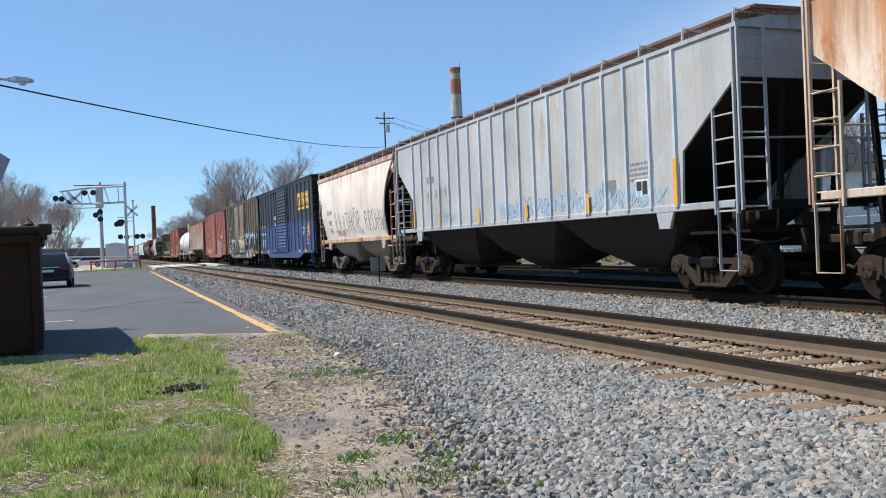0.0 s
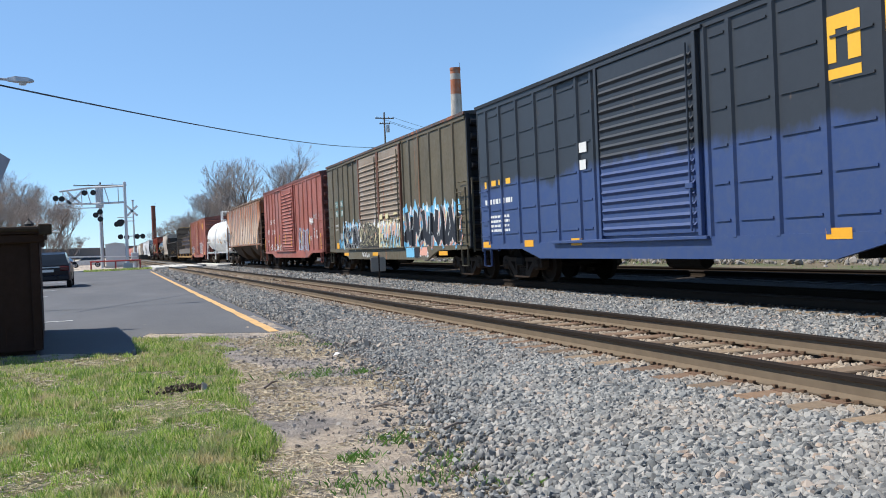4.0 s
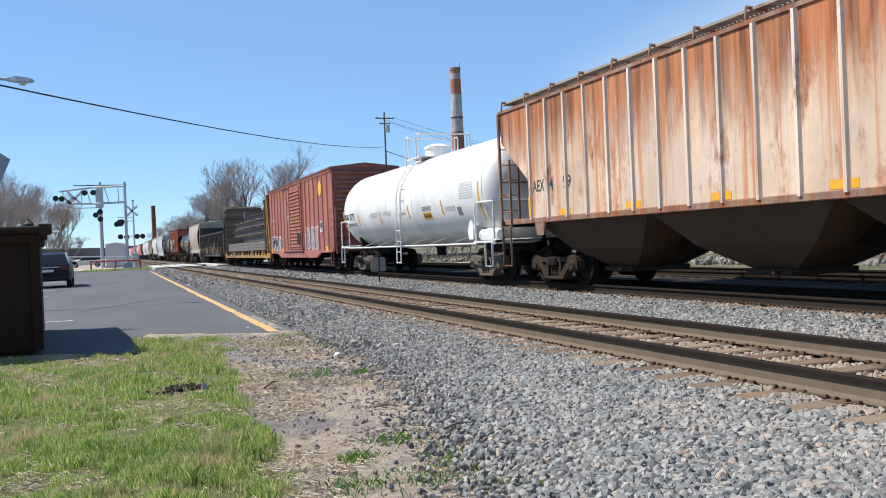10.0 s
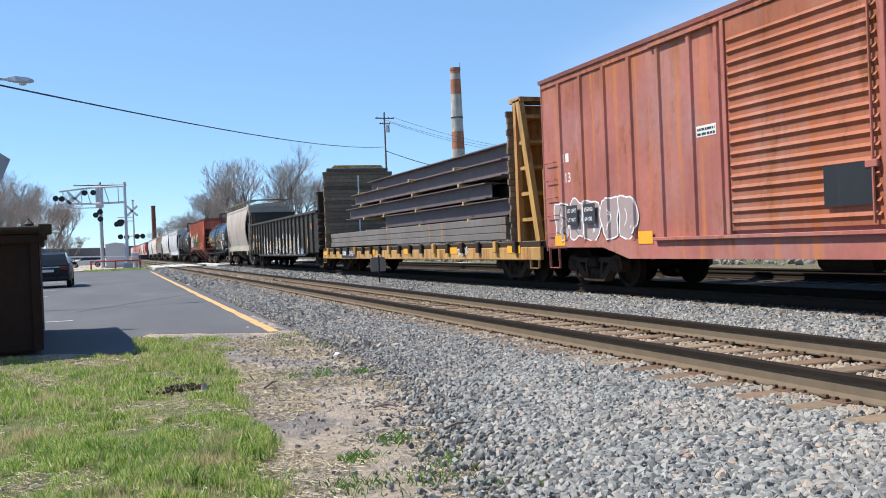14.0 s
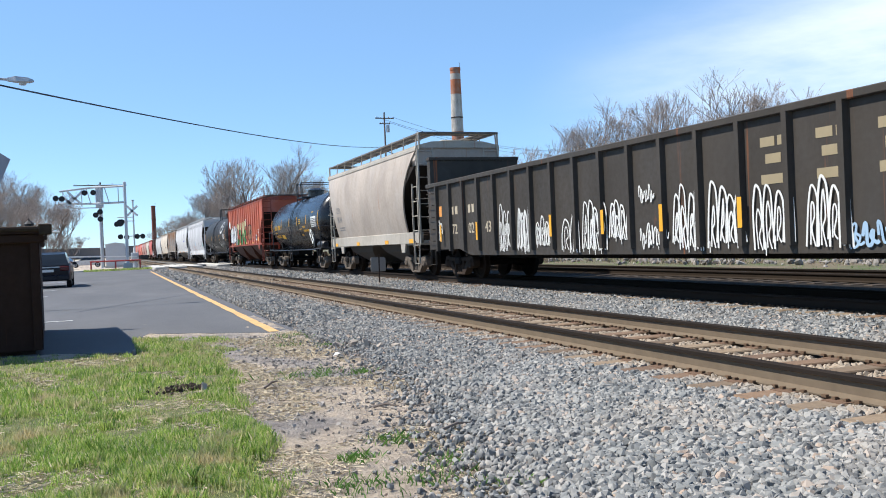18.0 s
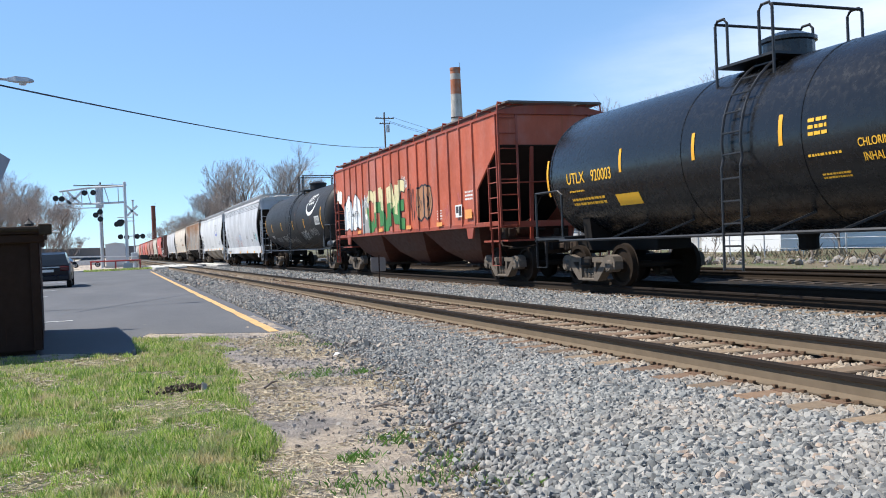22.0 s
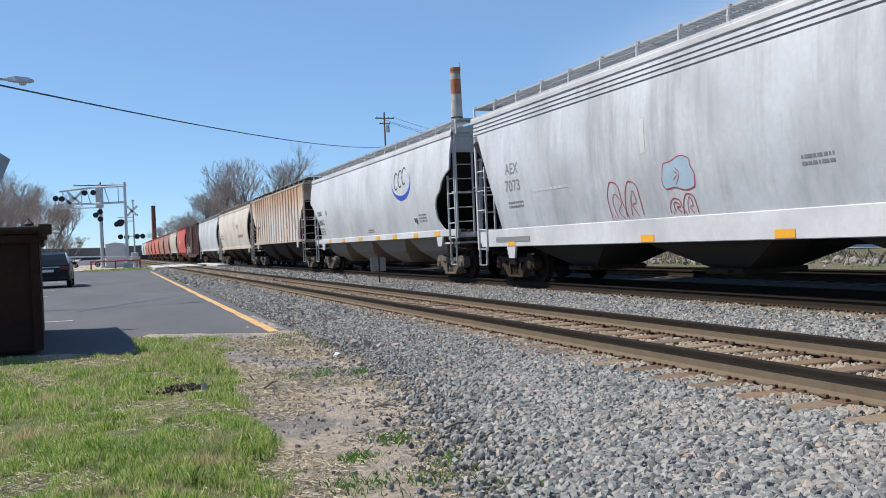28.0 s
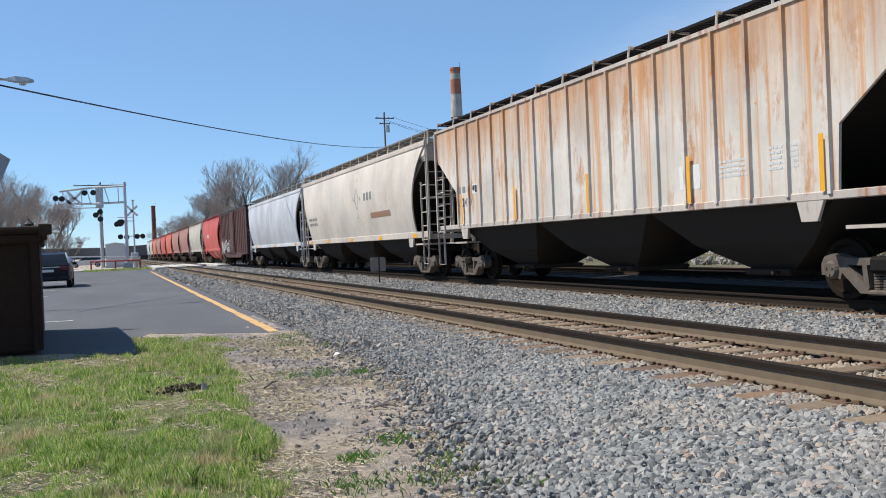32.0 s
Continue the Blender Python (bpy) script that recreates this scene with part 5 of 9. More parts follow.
        brake = Shape().tube([(-1.5, y + k * 0.02, 2.45), (0, y - k * 0.05, 2.47), (1.5, y + k * 0.02, 2.45)], 0.018, 5)
        if k > 0:
            part("brake_gear", gear_me, None, car, "rusty brake cylinder, valve and pipes")
            brake.ring((0.45, -0.08, 2.2), "y", 0.26, 0.018).box(0.3, 0.62, -0.02, 0.2, 1.9, 2.3, 0.03)
        part("hand_brake", brake, trim_mat, car)
        for sx in (-1, 1):
            ladder(car, (sx * (ws + 0.02), y + k * 0.06, 0), (0, k, 0), 0.52, z0 - 0.1, eave, 5, trim_mat, second_top=2.95)
            ladder(car, (sx * (ws - 0.0), y - k * 0.03, 0), (-sx, 0, 0), 0.5, z0 - 0.05, eave, 8, trim_mat)
            stirrup(car, y + (0.08 if k > 0 else -0.52), trim_mat, sx * (ws + 0.02), 0.44, 0.42, z0)
            pad = Shape().prism([(y + k * (c + 0.1), z0), (y + k * (c + 0.6), z0), (y + k * (c + 0.52), z0 - 0.28), (y + k * (c + 0.22), z0 - 0.28)][::k], "x", *sorted((sx * ws, sx * (ws - 0.05))))
            part("jacking_pad", pad, trim_mat, car)
    for y in yellow:
        patch(car, -ws - 0.004, y, y + 0.42, z0 + 0.02, min(z1 - 0.02, z0 + 0.15) if sill else z1 + 0.02, "yellow", "reflector_stripe")
    running_gear(car, L, gear, tone)
    CARS.append((car, front, L))
    return car


def ribbed(cut=1.5, eave=4.15, w=1.5, zb=1.5, knee=2.4, hip=3.38):
    return [(zb, w, cut), (knee, w, cut - 0.05), (hip, w, 0.1), (eave, w, 0.0)]


def rounded(cut=1.25, eave=4.05, zb=1.35, top=1.42, belly=1.56, notch=False):
    out = []
    steps_ = 26 if notch else 14
    for i in range(steps_ + 1):
        t = i / steps_
        z = zb + (eave - zb) * t
        w = 1.36 + (belly - 1.36) * math.sin(min(1, t / 0.55) * math.pi / 2) - (belly - top) * max(0, (t - 0.55) / 0.45) ** 2
        if notch:
            c = cut * float(np.interp(t, (0.0, 0.05, 0.14, 0.26, 0.36, 0.43, 0.5, 0.57, 0.62), (0.72, 0.95, 1.06, 1.04, 0.9, 0.6, 0.5, 0.3, 0.0)))
        else:
            c = cut * (1 - t ** 1.9) ** 0.9
        out.append((z, w, c))
    return out


# ---- box cars ----
def box_car(label, front, L, body_mat, roof_mat, end_mat, door_mat, doors, ribs, eave=4.45, zb=0.86, belly=0.6, tone="cast_dark", panels=False, gear=1.25, door_top=None, trim_mat=None, jamb_mat=None):
    car = thing("box_car", label, "freight car", (TRACK_MAIN, front, 0), "box cars")
    trim_mat = trim_mat or body_mat
    w = 1.5
    part("body", Shape().box(-w, w, 0, L, zb, eave, 0.015), body_mat, car)
    part("roof", Shape().prism([(-w - 0.06, eave - 0.03), (-w - 0.06, eave + 0.05), (0, eave + 0.22), (w + 0.06, eave + 0.05), (w + 0.06, eave - 0.03)], "y", -0.05, L + 0.05), roof_mat, car)
    rs = Shape()
    for i in range(int(L / 1.1)):
        y = 0.6 + i * 1.1
        rs.prism([(-w - 0.05, eave + 0.05), (0, eave + 0.22), (w + 0.05, eave + 0.05), (0, eave + 0.26)], "y", y, y + 0.1)
    part("roof_ribs", rs, roof_mat, car)
    for sx in (-1, 1):
        x0, x1 = sorted((sx * w, sx * (w + 0.03)))
        part("top_chord", Shape().box(x0, x1, 0, L, eave - 0.14, eave - 0.03), trim_mat, car)
        part("side_sill", Shape().prism([(0.1, zb + 0.1), (0.1, zb - 0.02), (2.4, zb - 0.04), (3.3, belly), (L - 3.3, belly), (L - 2.4, zb - 0.04), (L - 0.1, zb - 0.02), (L - 0.1, zb + 0.1)], "x", *sorted((sx * (w - 0.04), sx * (w + 0.035)))), trim_mat, car)
        for y in ribs:
            part("side_post", Shape().prism([(sx * w, y - 0.07), (sx * (w + 0.045), y - 0.04), (sx * (w + 0.045), y + 0.04), (sx * w, y + 0.07)], "z", zb + 0.08, eave - 0.14), body_mat, car)
        for y0, y1 in doors:
            d = Shape().box(*sorted((sx * w, sx * (w + 0.05))), y0, y1, zb + 0.18, (door_top or eave - 0.16))
            door = part("door", d, door_mat, car, "corrugated sliding steel door")
            n = 17
            co = Shape()
            for j in range(n):
                z = zb + 0.3 + (eave - 0.5 - zb - 0.3) * j / (n - 1)
                co.prism([(sx * (w + 0.05), z - 0.05), (sx * (w + 0.09), z), (sx * (w + 0.05), z + 0.05)], "y", y0 + 0.1, y1 - 0.1)
            part("door_corrugation", co, door_mat, door)
            for ye in (y0, y1):
                part("door_jamb", Shape().box(*sorted((sx * w, sx * (w + 0.085))), ye - 0.05, ye + 0.045, zb + 0.12, eave - 0.15, 0.008), jamb_mat or trim_mat, door)
            part("lock_rod", Shape().tube([(sx * (w + 0.1), y0 + 0.18, zb + 0.2), (sx * (w + 0.1), y0 + 0.18, eave - 0.3)], 0.02, 6), trim_mat, door)
            part("lock_handle", Shape().box(*sorted((sx * (w + 0.05), sx * (w + 0.12))), y0 + 0.1, y0 + 0.3, zb + 0.9, zb + 1.0, 0.01), trim_mat, door)
        ys = [y for d in doors for y in d]
        part("door_track", Shape().box(*sorted((sx * w, sx * (w + 0.11))), min(ys) - 0.2, max(ys) + 2.0, zb + 0.06, zb + 0.12, 0.008), trim_mat, car)
        part("door_track", Shape().box(*sorted((sx * w, sx * (w + 0.08))), min(ys) - 0.2, max(ys) + 2.0, eave - 0.15, eave - 0.08, 0.008), trim_mat, car)
    if panels:
        s = Shape()
        ys = sorted(ribs)
        for a, b in zip(ys, ys[1:]):
            if b - a < 1.5:
                for j in range(6):
                    z = zb + 0.35 + j * (eave - zb - 0.55) / 5.2
                    s.beam((-w - 0.01, a + 0.12, z), (-w - 0.01, b - 0.12, z), 0.02, 0.035)
        part("side_beads", s, body_mat, car)
    for k, y in ((-1, 0.0), (1, L)):
        prof = [(y, zb)]
        for j in range(9):
            z = zb + 0.28 + (eave - zb - 0.5) * j / 8
            prof += [(y + k * 0.012, z - 0.12), (y + k * 0.1, z - 0.09), (y + k * 0.15, z - 0.03), (y + k * 0.15, z + 0.03), (y + k * 0.1, z + 0.08), (y + k * 0.012, z + 0.1)]
        prof += [(y + k * 0.012, eave), (y, eave)]
        s = Shape().prism(prof, "x", -w + 0.11, w - 0.11)
        for sx in (-1, 1):
            part("corner_post", Shape().box(*sorted((sx * w, sx * (w - 0.11))), *sorted((y, y + k * 0.07)), zb, eave, 0.01), end_mat, car)
        part("end_wall", s, end_mat, car, "dark corrugated end wall")
        ladder(car, (-w + 0.08, y + k * 0.13, 0), (1, 0, 0), 0.45, zb - 0.1, 2.75, 6, trim_mat)
        yy = 0.12 if k < 0 else L - 0.57
        for j in range(5):
            grab(car, yy, 1.15 + j * 0.38, 0.45, trim_mat, -w)
        stirrup(car, yy, trim_mat, -w - 0.01, 0.42, 0.4, zb)
        stirrup(car, yy, trim_mat, w + 0.01, 0.42, 0.4, zb)
        if k < 0:
            part("hand_brake", Shape().ring((-0.6, -0.22, 2.5), "y", 0.26, 0.018).box(-0.75, -0.45, -0.16, 0, 2.3, 2.75, 0.03), M["cast_dark"], car)
    part("underframe", Shape().box(-0.3, 0.3, -0.15, L + 0.15, 0.62, 0.86).box(-1.3, 1.3, 3, 3.15, 0.6, 0.86).box(-1.3, 1.3, L - 3.15, L - 3, 0.6, 0.86).lathe([(-0.5, 0.16), (0.5, 0.16)], "y", (-0.7, L / 2, 0.55), 12), M["steel_dark"], car)
    running_gear(car, L, gear, tone)
    CARS.append((car, front, L))
    return car


# ---- tank cars ----
def tank_car(label, front, L, shell_mat, trim_mat, R, cz, platform, tone="cast", dome=0.42, rail=True, gear=1.75, inset=0.75):
    car = thing("tank_car", label, "freight car", (TRACK_MAIN, front, 0), "tank cars")
    y0, y1 = inset, L - inset
    prof = [(y0, 0.02)]
    for i in range(1, 9):
        t = i / 8 * math.pi / 2
        prof.append((y0 + 0.62 * (1 - math.cos(t)), R * math.sin(t) ** 0.75))
    for k in (0.25, 0.5, 0.75):
        prof.append((y0 + 0.62 + (y1 - y0 - 1.24) * k, R))
    prof += [(y0 + y1 - a, r) for a, r in prof[:9][::-1]]
    shell = part("tank_shell", Shape().lathe(prof, "y", (0, 0, cz), 56), shell_mat, car)
    smooth_angle(shell, 40)
    for y in (y0 + 0.62, (y0 + y1) / 2 - 1.4, (y0 + y1) / 2 + 1.4, y1 - 0.62):
        part("weld_band", Shape().lathe([(y - 0.02, R - 0.01), (y - 0.02, R + 0.008), (y + 0.02, R + 0.008), (y + 0.02, R - 0.01)], "y", (0, 0, cz), 56), shell_mat, car)
    ym = platform
    part("manway", Shape().lathe([(cz + R - 0.1, dome), (cz + R + 0.28, dome), (cz + R + 0.3, dome + 0.04), (cz + R + 0.36, dome + 0.04), (cz + R + 0.46, dome * 0.5), (cz + R + 0.46, 0.02)], "z", (0, ym, 0), 20), shell_mat, car)
    pf = Shape()
    pf.box(-0.9, 0.9, ym - 0.68, ym + 0.68, cz + R - 0.04, cz + R)
    part("platform", pf, trim_mat, car)
    zt = cz + R
    for x in (-0.9, 0.9):
        part("railing_hoop", Shape().tube([(x, ym - 0.68, zt - 0.35), (x, ym - 0.68, zt + 0.68), (x, ym - 0.62, zt + 0.76), (x, ym - 0.45, zt + 0.76), (x, ym - 0.38, zt + 0.68), (x, ym - 0.38, zt)], 0.025, 6), trim_mat, car)
        part("railing_hoop", Shape().tube([(x, ym + 0.38, zt), (x, ym + 0.38, zt + 0.68), (x, ym + 0.45, zt + 0.76), (x, ym + 0.62, zt + 0.76), (x, ym + 0.68, zt + 0.68), (x, ym + 0.68, zt - 0.35)], 0.025, 6), trim_mat, car)
    for y in (ym - 0.68, ym + 0.68):
        part("platform_railing", Shape().tube([(-0.9, y, zt + 0.72), (0.9, y, zt + 0.72)], 0.025, 6), trim_mat, car)
    lad = Shape()
    for dy in (-0.22, 0.22):
        arc = [(-(R + 0.1) * math.cos(a), ym - 0.35 + dy, cz + (R + 0.1) * math.sin(a)) for a in np.linspace(-0.15, 1.05, 9)]
        lad.tube([(-R - 0.14, ym - 0.35 + dy, 0.42), (-R - 0.12, ym - 0.35 + dy, cz - 0.35)] + arc, 0.022, 6)
    for a in np.linspace(-0.1, 1.0, 6):
        lad.tube([(-(R + 0.1) * math.cos(a), ym - 0.57, cz + (R + 0.1) * math.sin(a)), (-(R + 0.1) * math.cos(a), ym - 0.13, cz + (R + 0.1) * math.sin(a))], 0.016, 5)
    for z in (0.45, 0.8, 1.15, 1.5, 1.85):
        lad.tube([(-R - 0.13, ym - 0.57, z), (-R - 0.13, ym - 0.13, z)], 0.016, 5)
    part("ladder", lad, trim_mat, car, "curved ladder up the tank")
    for k, y in ((1, 0.0), (-1, L)):
        e = Shape()
        e.box(-1.5, 1.5, *sorted((y, y + k * 0.16)), 0.96, 1.08, 0.02)
        e.box(-1.5, -1.3, *sorted((y, y + k * 1.4)), 1.0, 1.05).box(1.3, 1.5, *sorted((y, y + k * 1.4)), 1.0, 1.05)
        part("end_sill", e, trim_mat, car)
        part("stub_sill", Shape().box(-0.4, 0.4, *sorted((y, y + k * 3.2)), 0.72, 1.0, 0.02).prism([(-1.0, 0.95), (1.0, 0.95), (R * 0.75, cz - R * 0.6), (0.5, cz - R * 0.82), (-0.5, cz - R * 0.82), (-R * 0.75, cz - R * 0.6)], "y", *sorted((y + k * 1.4, y + k * 1.7))), M["steel_dark"], car, "dark saddle and stub sill under the tank")
        h = Shape()
        h.tube([(-1.48, y + k * 1.3, 1.05), (-1.48, y + k * 1.3, 1.95), (-1.48, y + k * 1.15, 2.05), (-1.48, y + k * 0.1, 2.05), (-1.2, y + k * 0.06, 2.05), (1.2, y + k * 0.06, 2.05), (1.48, y + k * 0.1, 2.05), (1.48, y + k * 1.3, 2.05), (1.48, y + k * 1.3, 1.05)], 0.025, 6)
        for x in (-1.48, 1.48):
            h.tube([(x, y + k * 0.1, 0.95), (x, y + k * 0.1, 2.05)], 0.025, 6)
        part("end_railing", h, trim_mat, car)
        stirrup(car, y + (0.15 if k > 0 else -0.6), trim_mat, -1.52, 0.45, 0.4, 1.0)
    if rail:
        for x in (-1.5, 1.5):
            b = Shape()
            b.tube([(x, 1.2, 0.98), (x, L - 1.2, 0.98)], 0.03, 6)
            sg = -1 if x < 0 else 1
            for y in np.linspace(3.2, L - 3.2, 6):
                b.beam((x, y, 0.98), (sg * R * 0.6, y - 0.35, cz - R * 0.79), 0.05, 0.03)
            part("side_rail", b, trim_mat, car)
    part("air_reservoir", Shape().lathe([(-0.56, 0.03), (-0.55, 0.12), (-0.48, 0.17), (0.48, 0.17), (0.55, 0.12), (0.56, 0.03)], "y", (-1.2, 0.85, 1.2), 14), trim_mat, car)
    part("brake_valve", Shape().prism([(1.75, 1.1), (2.05, 1.1), (2.12, 1.35), (1.95, 1.62), (1.72, 1.4)], "x", -1.36, -1.3).box(-1.3, -1.0, 1.8, 1.95, 1.1, 1.5, 0.02), trim_mat, car)
    part("bottom_outlet", Shape().lathe([(cz - R - 0.3, 0.1), (cz - R - 0.28, 0.16), (cz - R - 0.1, 0.16), (cz - R + 0.1, 0.24)], "z", (0, L / 2, 0), 12), M["steel_dark"], car)
    running_gear(car, L, gear, tone)
    CARS.append((car, front, L))
    return car


def hug(ob, width_at):
    """Lays a thin layer and its sub-layers onto a curved flank."""
    for o in (ob, *ob.children_recursive):
        me = o.data
        me.transform(o.matrix_basis)
        o.matrix_basis = Matrix.Identity(4)
        ref = -1.5
        for v in me.vertices:
            v.co.x = -width_at(v.co.z) + (v.co.x - ref)
    return ob


def wrap(ob, ribs, x, inner=0.04, outer=0.07, depth=0.045):
    """Lays sprayed paint over a flat side and over its upright ribs."""
    for o in (ob, *ob.children_recursive):
        me = o.data
        me.transform(o.matrix_basis)
        o.matrix_basis = Matrix.Identity(4)
        ys = [v.co.y for v in me.vertices]
        bm = bmesh.new()
        bm.from_mesh(me)
        for r in ribs:
            for y in (r - outer, r - inner, r + inner, r + outer):
                if min(ys) < y < max(ys):
                    bmesh.ops.bisect_plane(bm, geom=bm.verts[:] + bm.edges[:] + bm.faces[:], plane_co=(0, y, 0), plane_no=(0, 1, 0))
        for v in bm.verts:
            d = min(abs(v.co.y - r) for r in ribs)
            bump_ = depth * max(0.0, min(1.0, (outer - d) / (outer - inner)))
            v.co.x = -1.501 - bump_ + (v.co.x - x)
        bm.to_mesh(me)
        bm.free()
    return ob


def round_tank(R, cz):
    return lambda z: math.sqrt(max(0.01, R * R - (z - cz) ** 2)) + 0.003


def flank(levels):
    def at(z):
        for (za, wa, _), (zb, wb, _) in zip(levels, levels[1:]):
            if z <= zb:
                return wa + (wb - wa) * max(0, (z - za) / (zb - za)) + 0.001
        return levels[-1][1] + 0.001
    return at


def stripes(car, ys, z0=1.52, z1=2.3, w=0.1, x=-1.55):
    for y in ys:
        patch(car, x, y, y + w, z0, z1, "yellow", "reflector_stripe")


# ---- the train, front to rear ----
# grey bays: the shade beneath the car is put into this colour
shade_grey_under = plain("grey hopper underside with painted shade", (0.042, 0.035, 0.03), 0.85, 0, 0.25, 2, 0.1)
dark_under = plain("dark brown underside", (0.085, 0.056, 0.038), 0.85, 0, 0.3, 2, 0.1)
white_dirty = paint("rusty cream hopper paint", (0.74, 0.6, 0.46), 0.58, 0.2, 0.6, rustcol=(0.5, 0.2, 0.07), rustdark=(0.28, 0.1, 0.035), high=(3.0, 3.9, 0.75))
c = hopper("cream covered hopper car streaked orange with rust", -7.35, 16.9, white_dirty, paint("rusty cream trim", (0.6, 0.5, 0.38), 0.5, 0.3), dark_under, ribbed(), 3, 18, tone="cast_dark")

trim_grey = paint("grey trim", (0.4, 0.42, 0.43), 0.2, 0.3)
c = hopper("blue-grey ribbed covered hopper car with yellow stripes", 10.99, 16.9, paint("blue grey hopper paint", (0.45, 0.455, 0.445), 0.42, 0.3, 0.5, rustcol=(0.4, 0.33, 0.27), rustdark=(0.36, 0.24, 0.15)), trim_grey, shade_grey_under, ribbed(), 3, 19, tone="cast_dark",
           rib_mat=paint("pale grey rib paint", (0.52, 0.56, 0.59), 0.08, 0.2), board_mat=paint("rusty board", (0.2, 0.13, 0.1), 0.5, 0.3))
stripes(c, (1.57,))
stripes(c, (4.5, 7.3, 10.1, 13.0), 1.5, 1.9)
stripes(c, (15.2,), 1.55, 2.1)
for i, w in enumerate(("4", "1", "0", "0", "9", "3")):
    lettering(c, w, -1.5, 14.15 - 0.34 * i - (0.12 if i > 2 else 0), 2.35, 0.26, "letter_grey")
blocks(c, -1.5, 14.1, 2.8, 0.75, 0.24, 2, "letter_grey")
data_plate(c, -1.5, 2.9, 1.72, 0.42, 0.32)
bars(c, -1.5, 3.2, 2.3, 0.9, 0.05, 4, "letter_grey", 3)
tag(c, -1.5, 2.0, 9.0, 1.56, 2.0, 15, 0.045, "g_faint", 5)
tag(c, -1.5, 2.4, 8.8, 1.56, 2.05, 16, 0.03, "g_faint", 7)
tag(c, -1.5, 12.0, 13.5, 1.6, 2.0, 3, 0.03, "g_faint", 6)
patch(c, -1.5, 3.55, 4.05, 1.75, 2.1, "letter_grey", "stencil_field")

lv = rounded(1.2, 4.05, 1.38, 1.42, 1.55)
c = hopper("cream short round-sided hopper car with rust stains and scrawls", 28.52, 11.45, paint("cream hopper paint", (0.76, 0.68, 0.58), 0.2, 0.2, 0.55, rustcol=(0.5, 0.22, 0.09), rustdark=(0.4, 0.17, 0.07), high=(3.6, 4.3, 0.6)), paint("rusty cream edge", (0.55, 0.42, 0.33), 0.62, 0.3), plain("cream underside", (0.3, 0.26, 0.21), 0.8, 0, 0.25, 2, 0.1), lv, 2, 0, eave=4.05, sill=(1.22, 1.38), yellow=(0.9, 3.4, 5.6, 7.7, 10.2), gear=(1.7, 2.0))
f = flank(lv)
hug(loops(c, -1.5, 8.4, 1.68, 0.66, 0.24, 0.44, 3, 0.03, "letter_grey"), f)
hug(scrawl(c, -1.5, 6.5, 4.2, 1.6, 2.4, [FORMS[6], FORMS[3], FORMS[8], FORMS[0]], 0.04, "letter_grey", 21), f)
hug(scrawl(c, -1.5, 3.7, 1.1, 1.6, 2.35, [FORMS[0], FORMS[0], FORMS[8], FORMS[3], FORMS[7]], 0.035, "letter_grey", 24), f)
hug(bars(c, -1.5, 5.15, 2.5, 0.35, 0.06, 1, "letter_grey", 2), f)
hug(tag(c, -1.5, 4.0, 4.7, 1.5, 1.8, 2, 0.02, "letter_grey", 25), f)
hug(tag(c, -1.5, 10.3, 10.9, 2.6, 3.3, 2, 0.03, "letter_black", 23), f)
hug(tag(c, -1.5, 6.6, 8.2, 1.45, 1.75, 5, 0.025, "letter_grey", 22), f)
hug(lettering(c, "GNWR", -1.5, 9.46, 2.42, 0.2, "letter_grey", 0.95), f)
hug(lettering(c, "5007", -1.5, 9.32, 1.99, 0.2, "letter_grey"), f)
hug(bars(c, -1.5, 9.3, 1.8, 0.45, 0.04, 3, "letter_grey", 9), f)


def two_tone():
    """Blue lower half and dark grey-blue upper half, with a sprayed, ragged border."""
    m, nt, n, l, b = nodes_of("blue and black box car paint")
    geo = nt.nodes.new("ShaderNodeTexCoord")
    sep = nt.nodes.new("ShaderNodeSeparateXYZ")
    l.new(geo.outputs["Object"], sep.inputs[0])
    add = nt.nodes.new("ShaderNodeMath")
    add.operation = "MULTIPLY_ADD"
    l.new(noise_tex(nt, tex_coord(nt, (1, 0.8, 0.3)), 1.6, 5), add.inputs[0])
    add.inputs[1].default_value = 0.9
    l.new(sep.outputs["Z"], add.inputs[2])
    mr = nt.nodes.new("ShaderNodeMapRange")
    l.new(add.outputs[0], mr.inputs[0])
    mr.inputs[1].default_value, mr.inputs[2].default_value = 2.75, 2.95
    fine = noise_tex(nt, tex_coord(nt), 7, 6, 0.7)
    low = mix(nt, ramp(nt, fine, [(0.4, (0, 0, 0)), (0.85, (0.7, 0.7, 0.7))]), (0.03, 0.06, 0.17), (0.07, 0.09, 0.15))
    high = mix(nt, fine, (0.016, 0.02, 0.028), (0.032, 0.038, 0.046))
    c_ = mix(nt, mr.outputs[0], low, high)
    spot = noise_tex(nt, tex_coord(nt, (1.6, 1.6, 0.7)), 2.1, 7, 0.7)
    l.new(mix(nt, ramp(nt, spot, [(0.66, (0, 0, 0)), (0.74, (0.8, 0.8, 0.8))]), c_, (0.16, 0.1, 0.06)), b.inputs["Base Color"])
    b.inputs["Roughness"].default_value = 0.5
    bump(nt, fine, b, 0.1, 0.01)
    return m


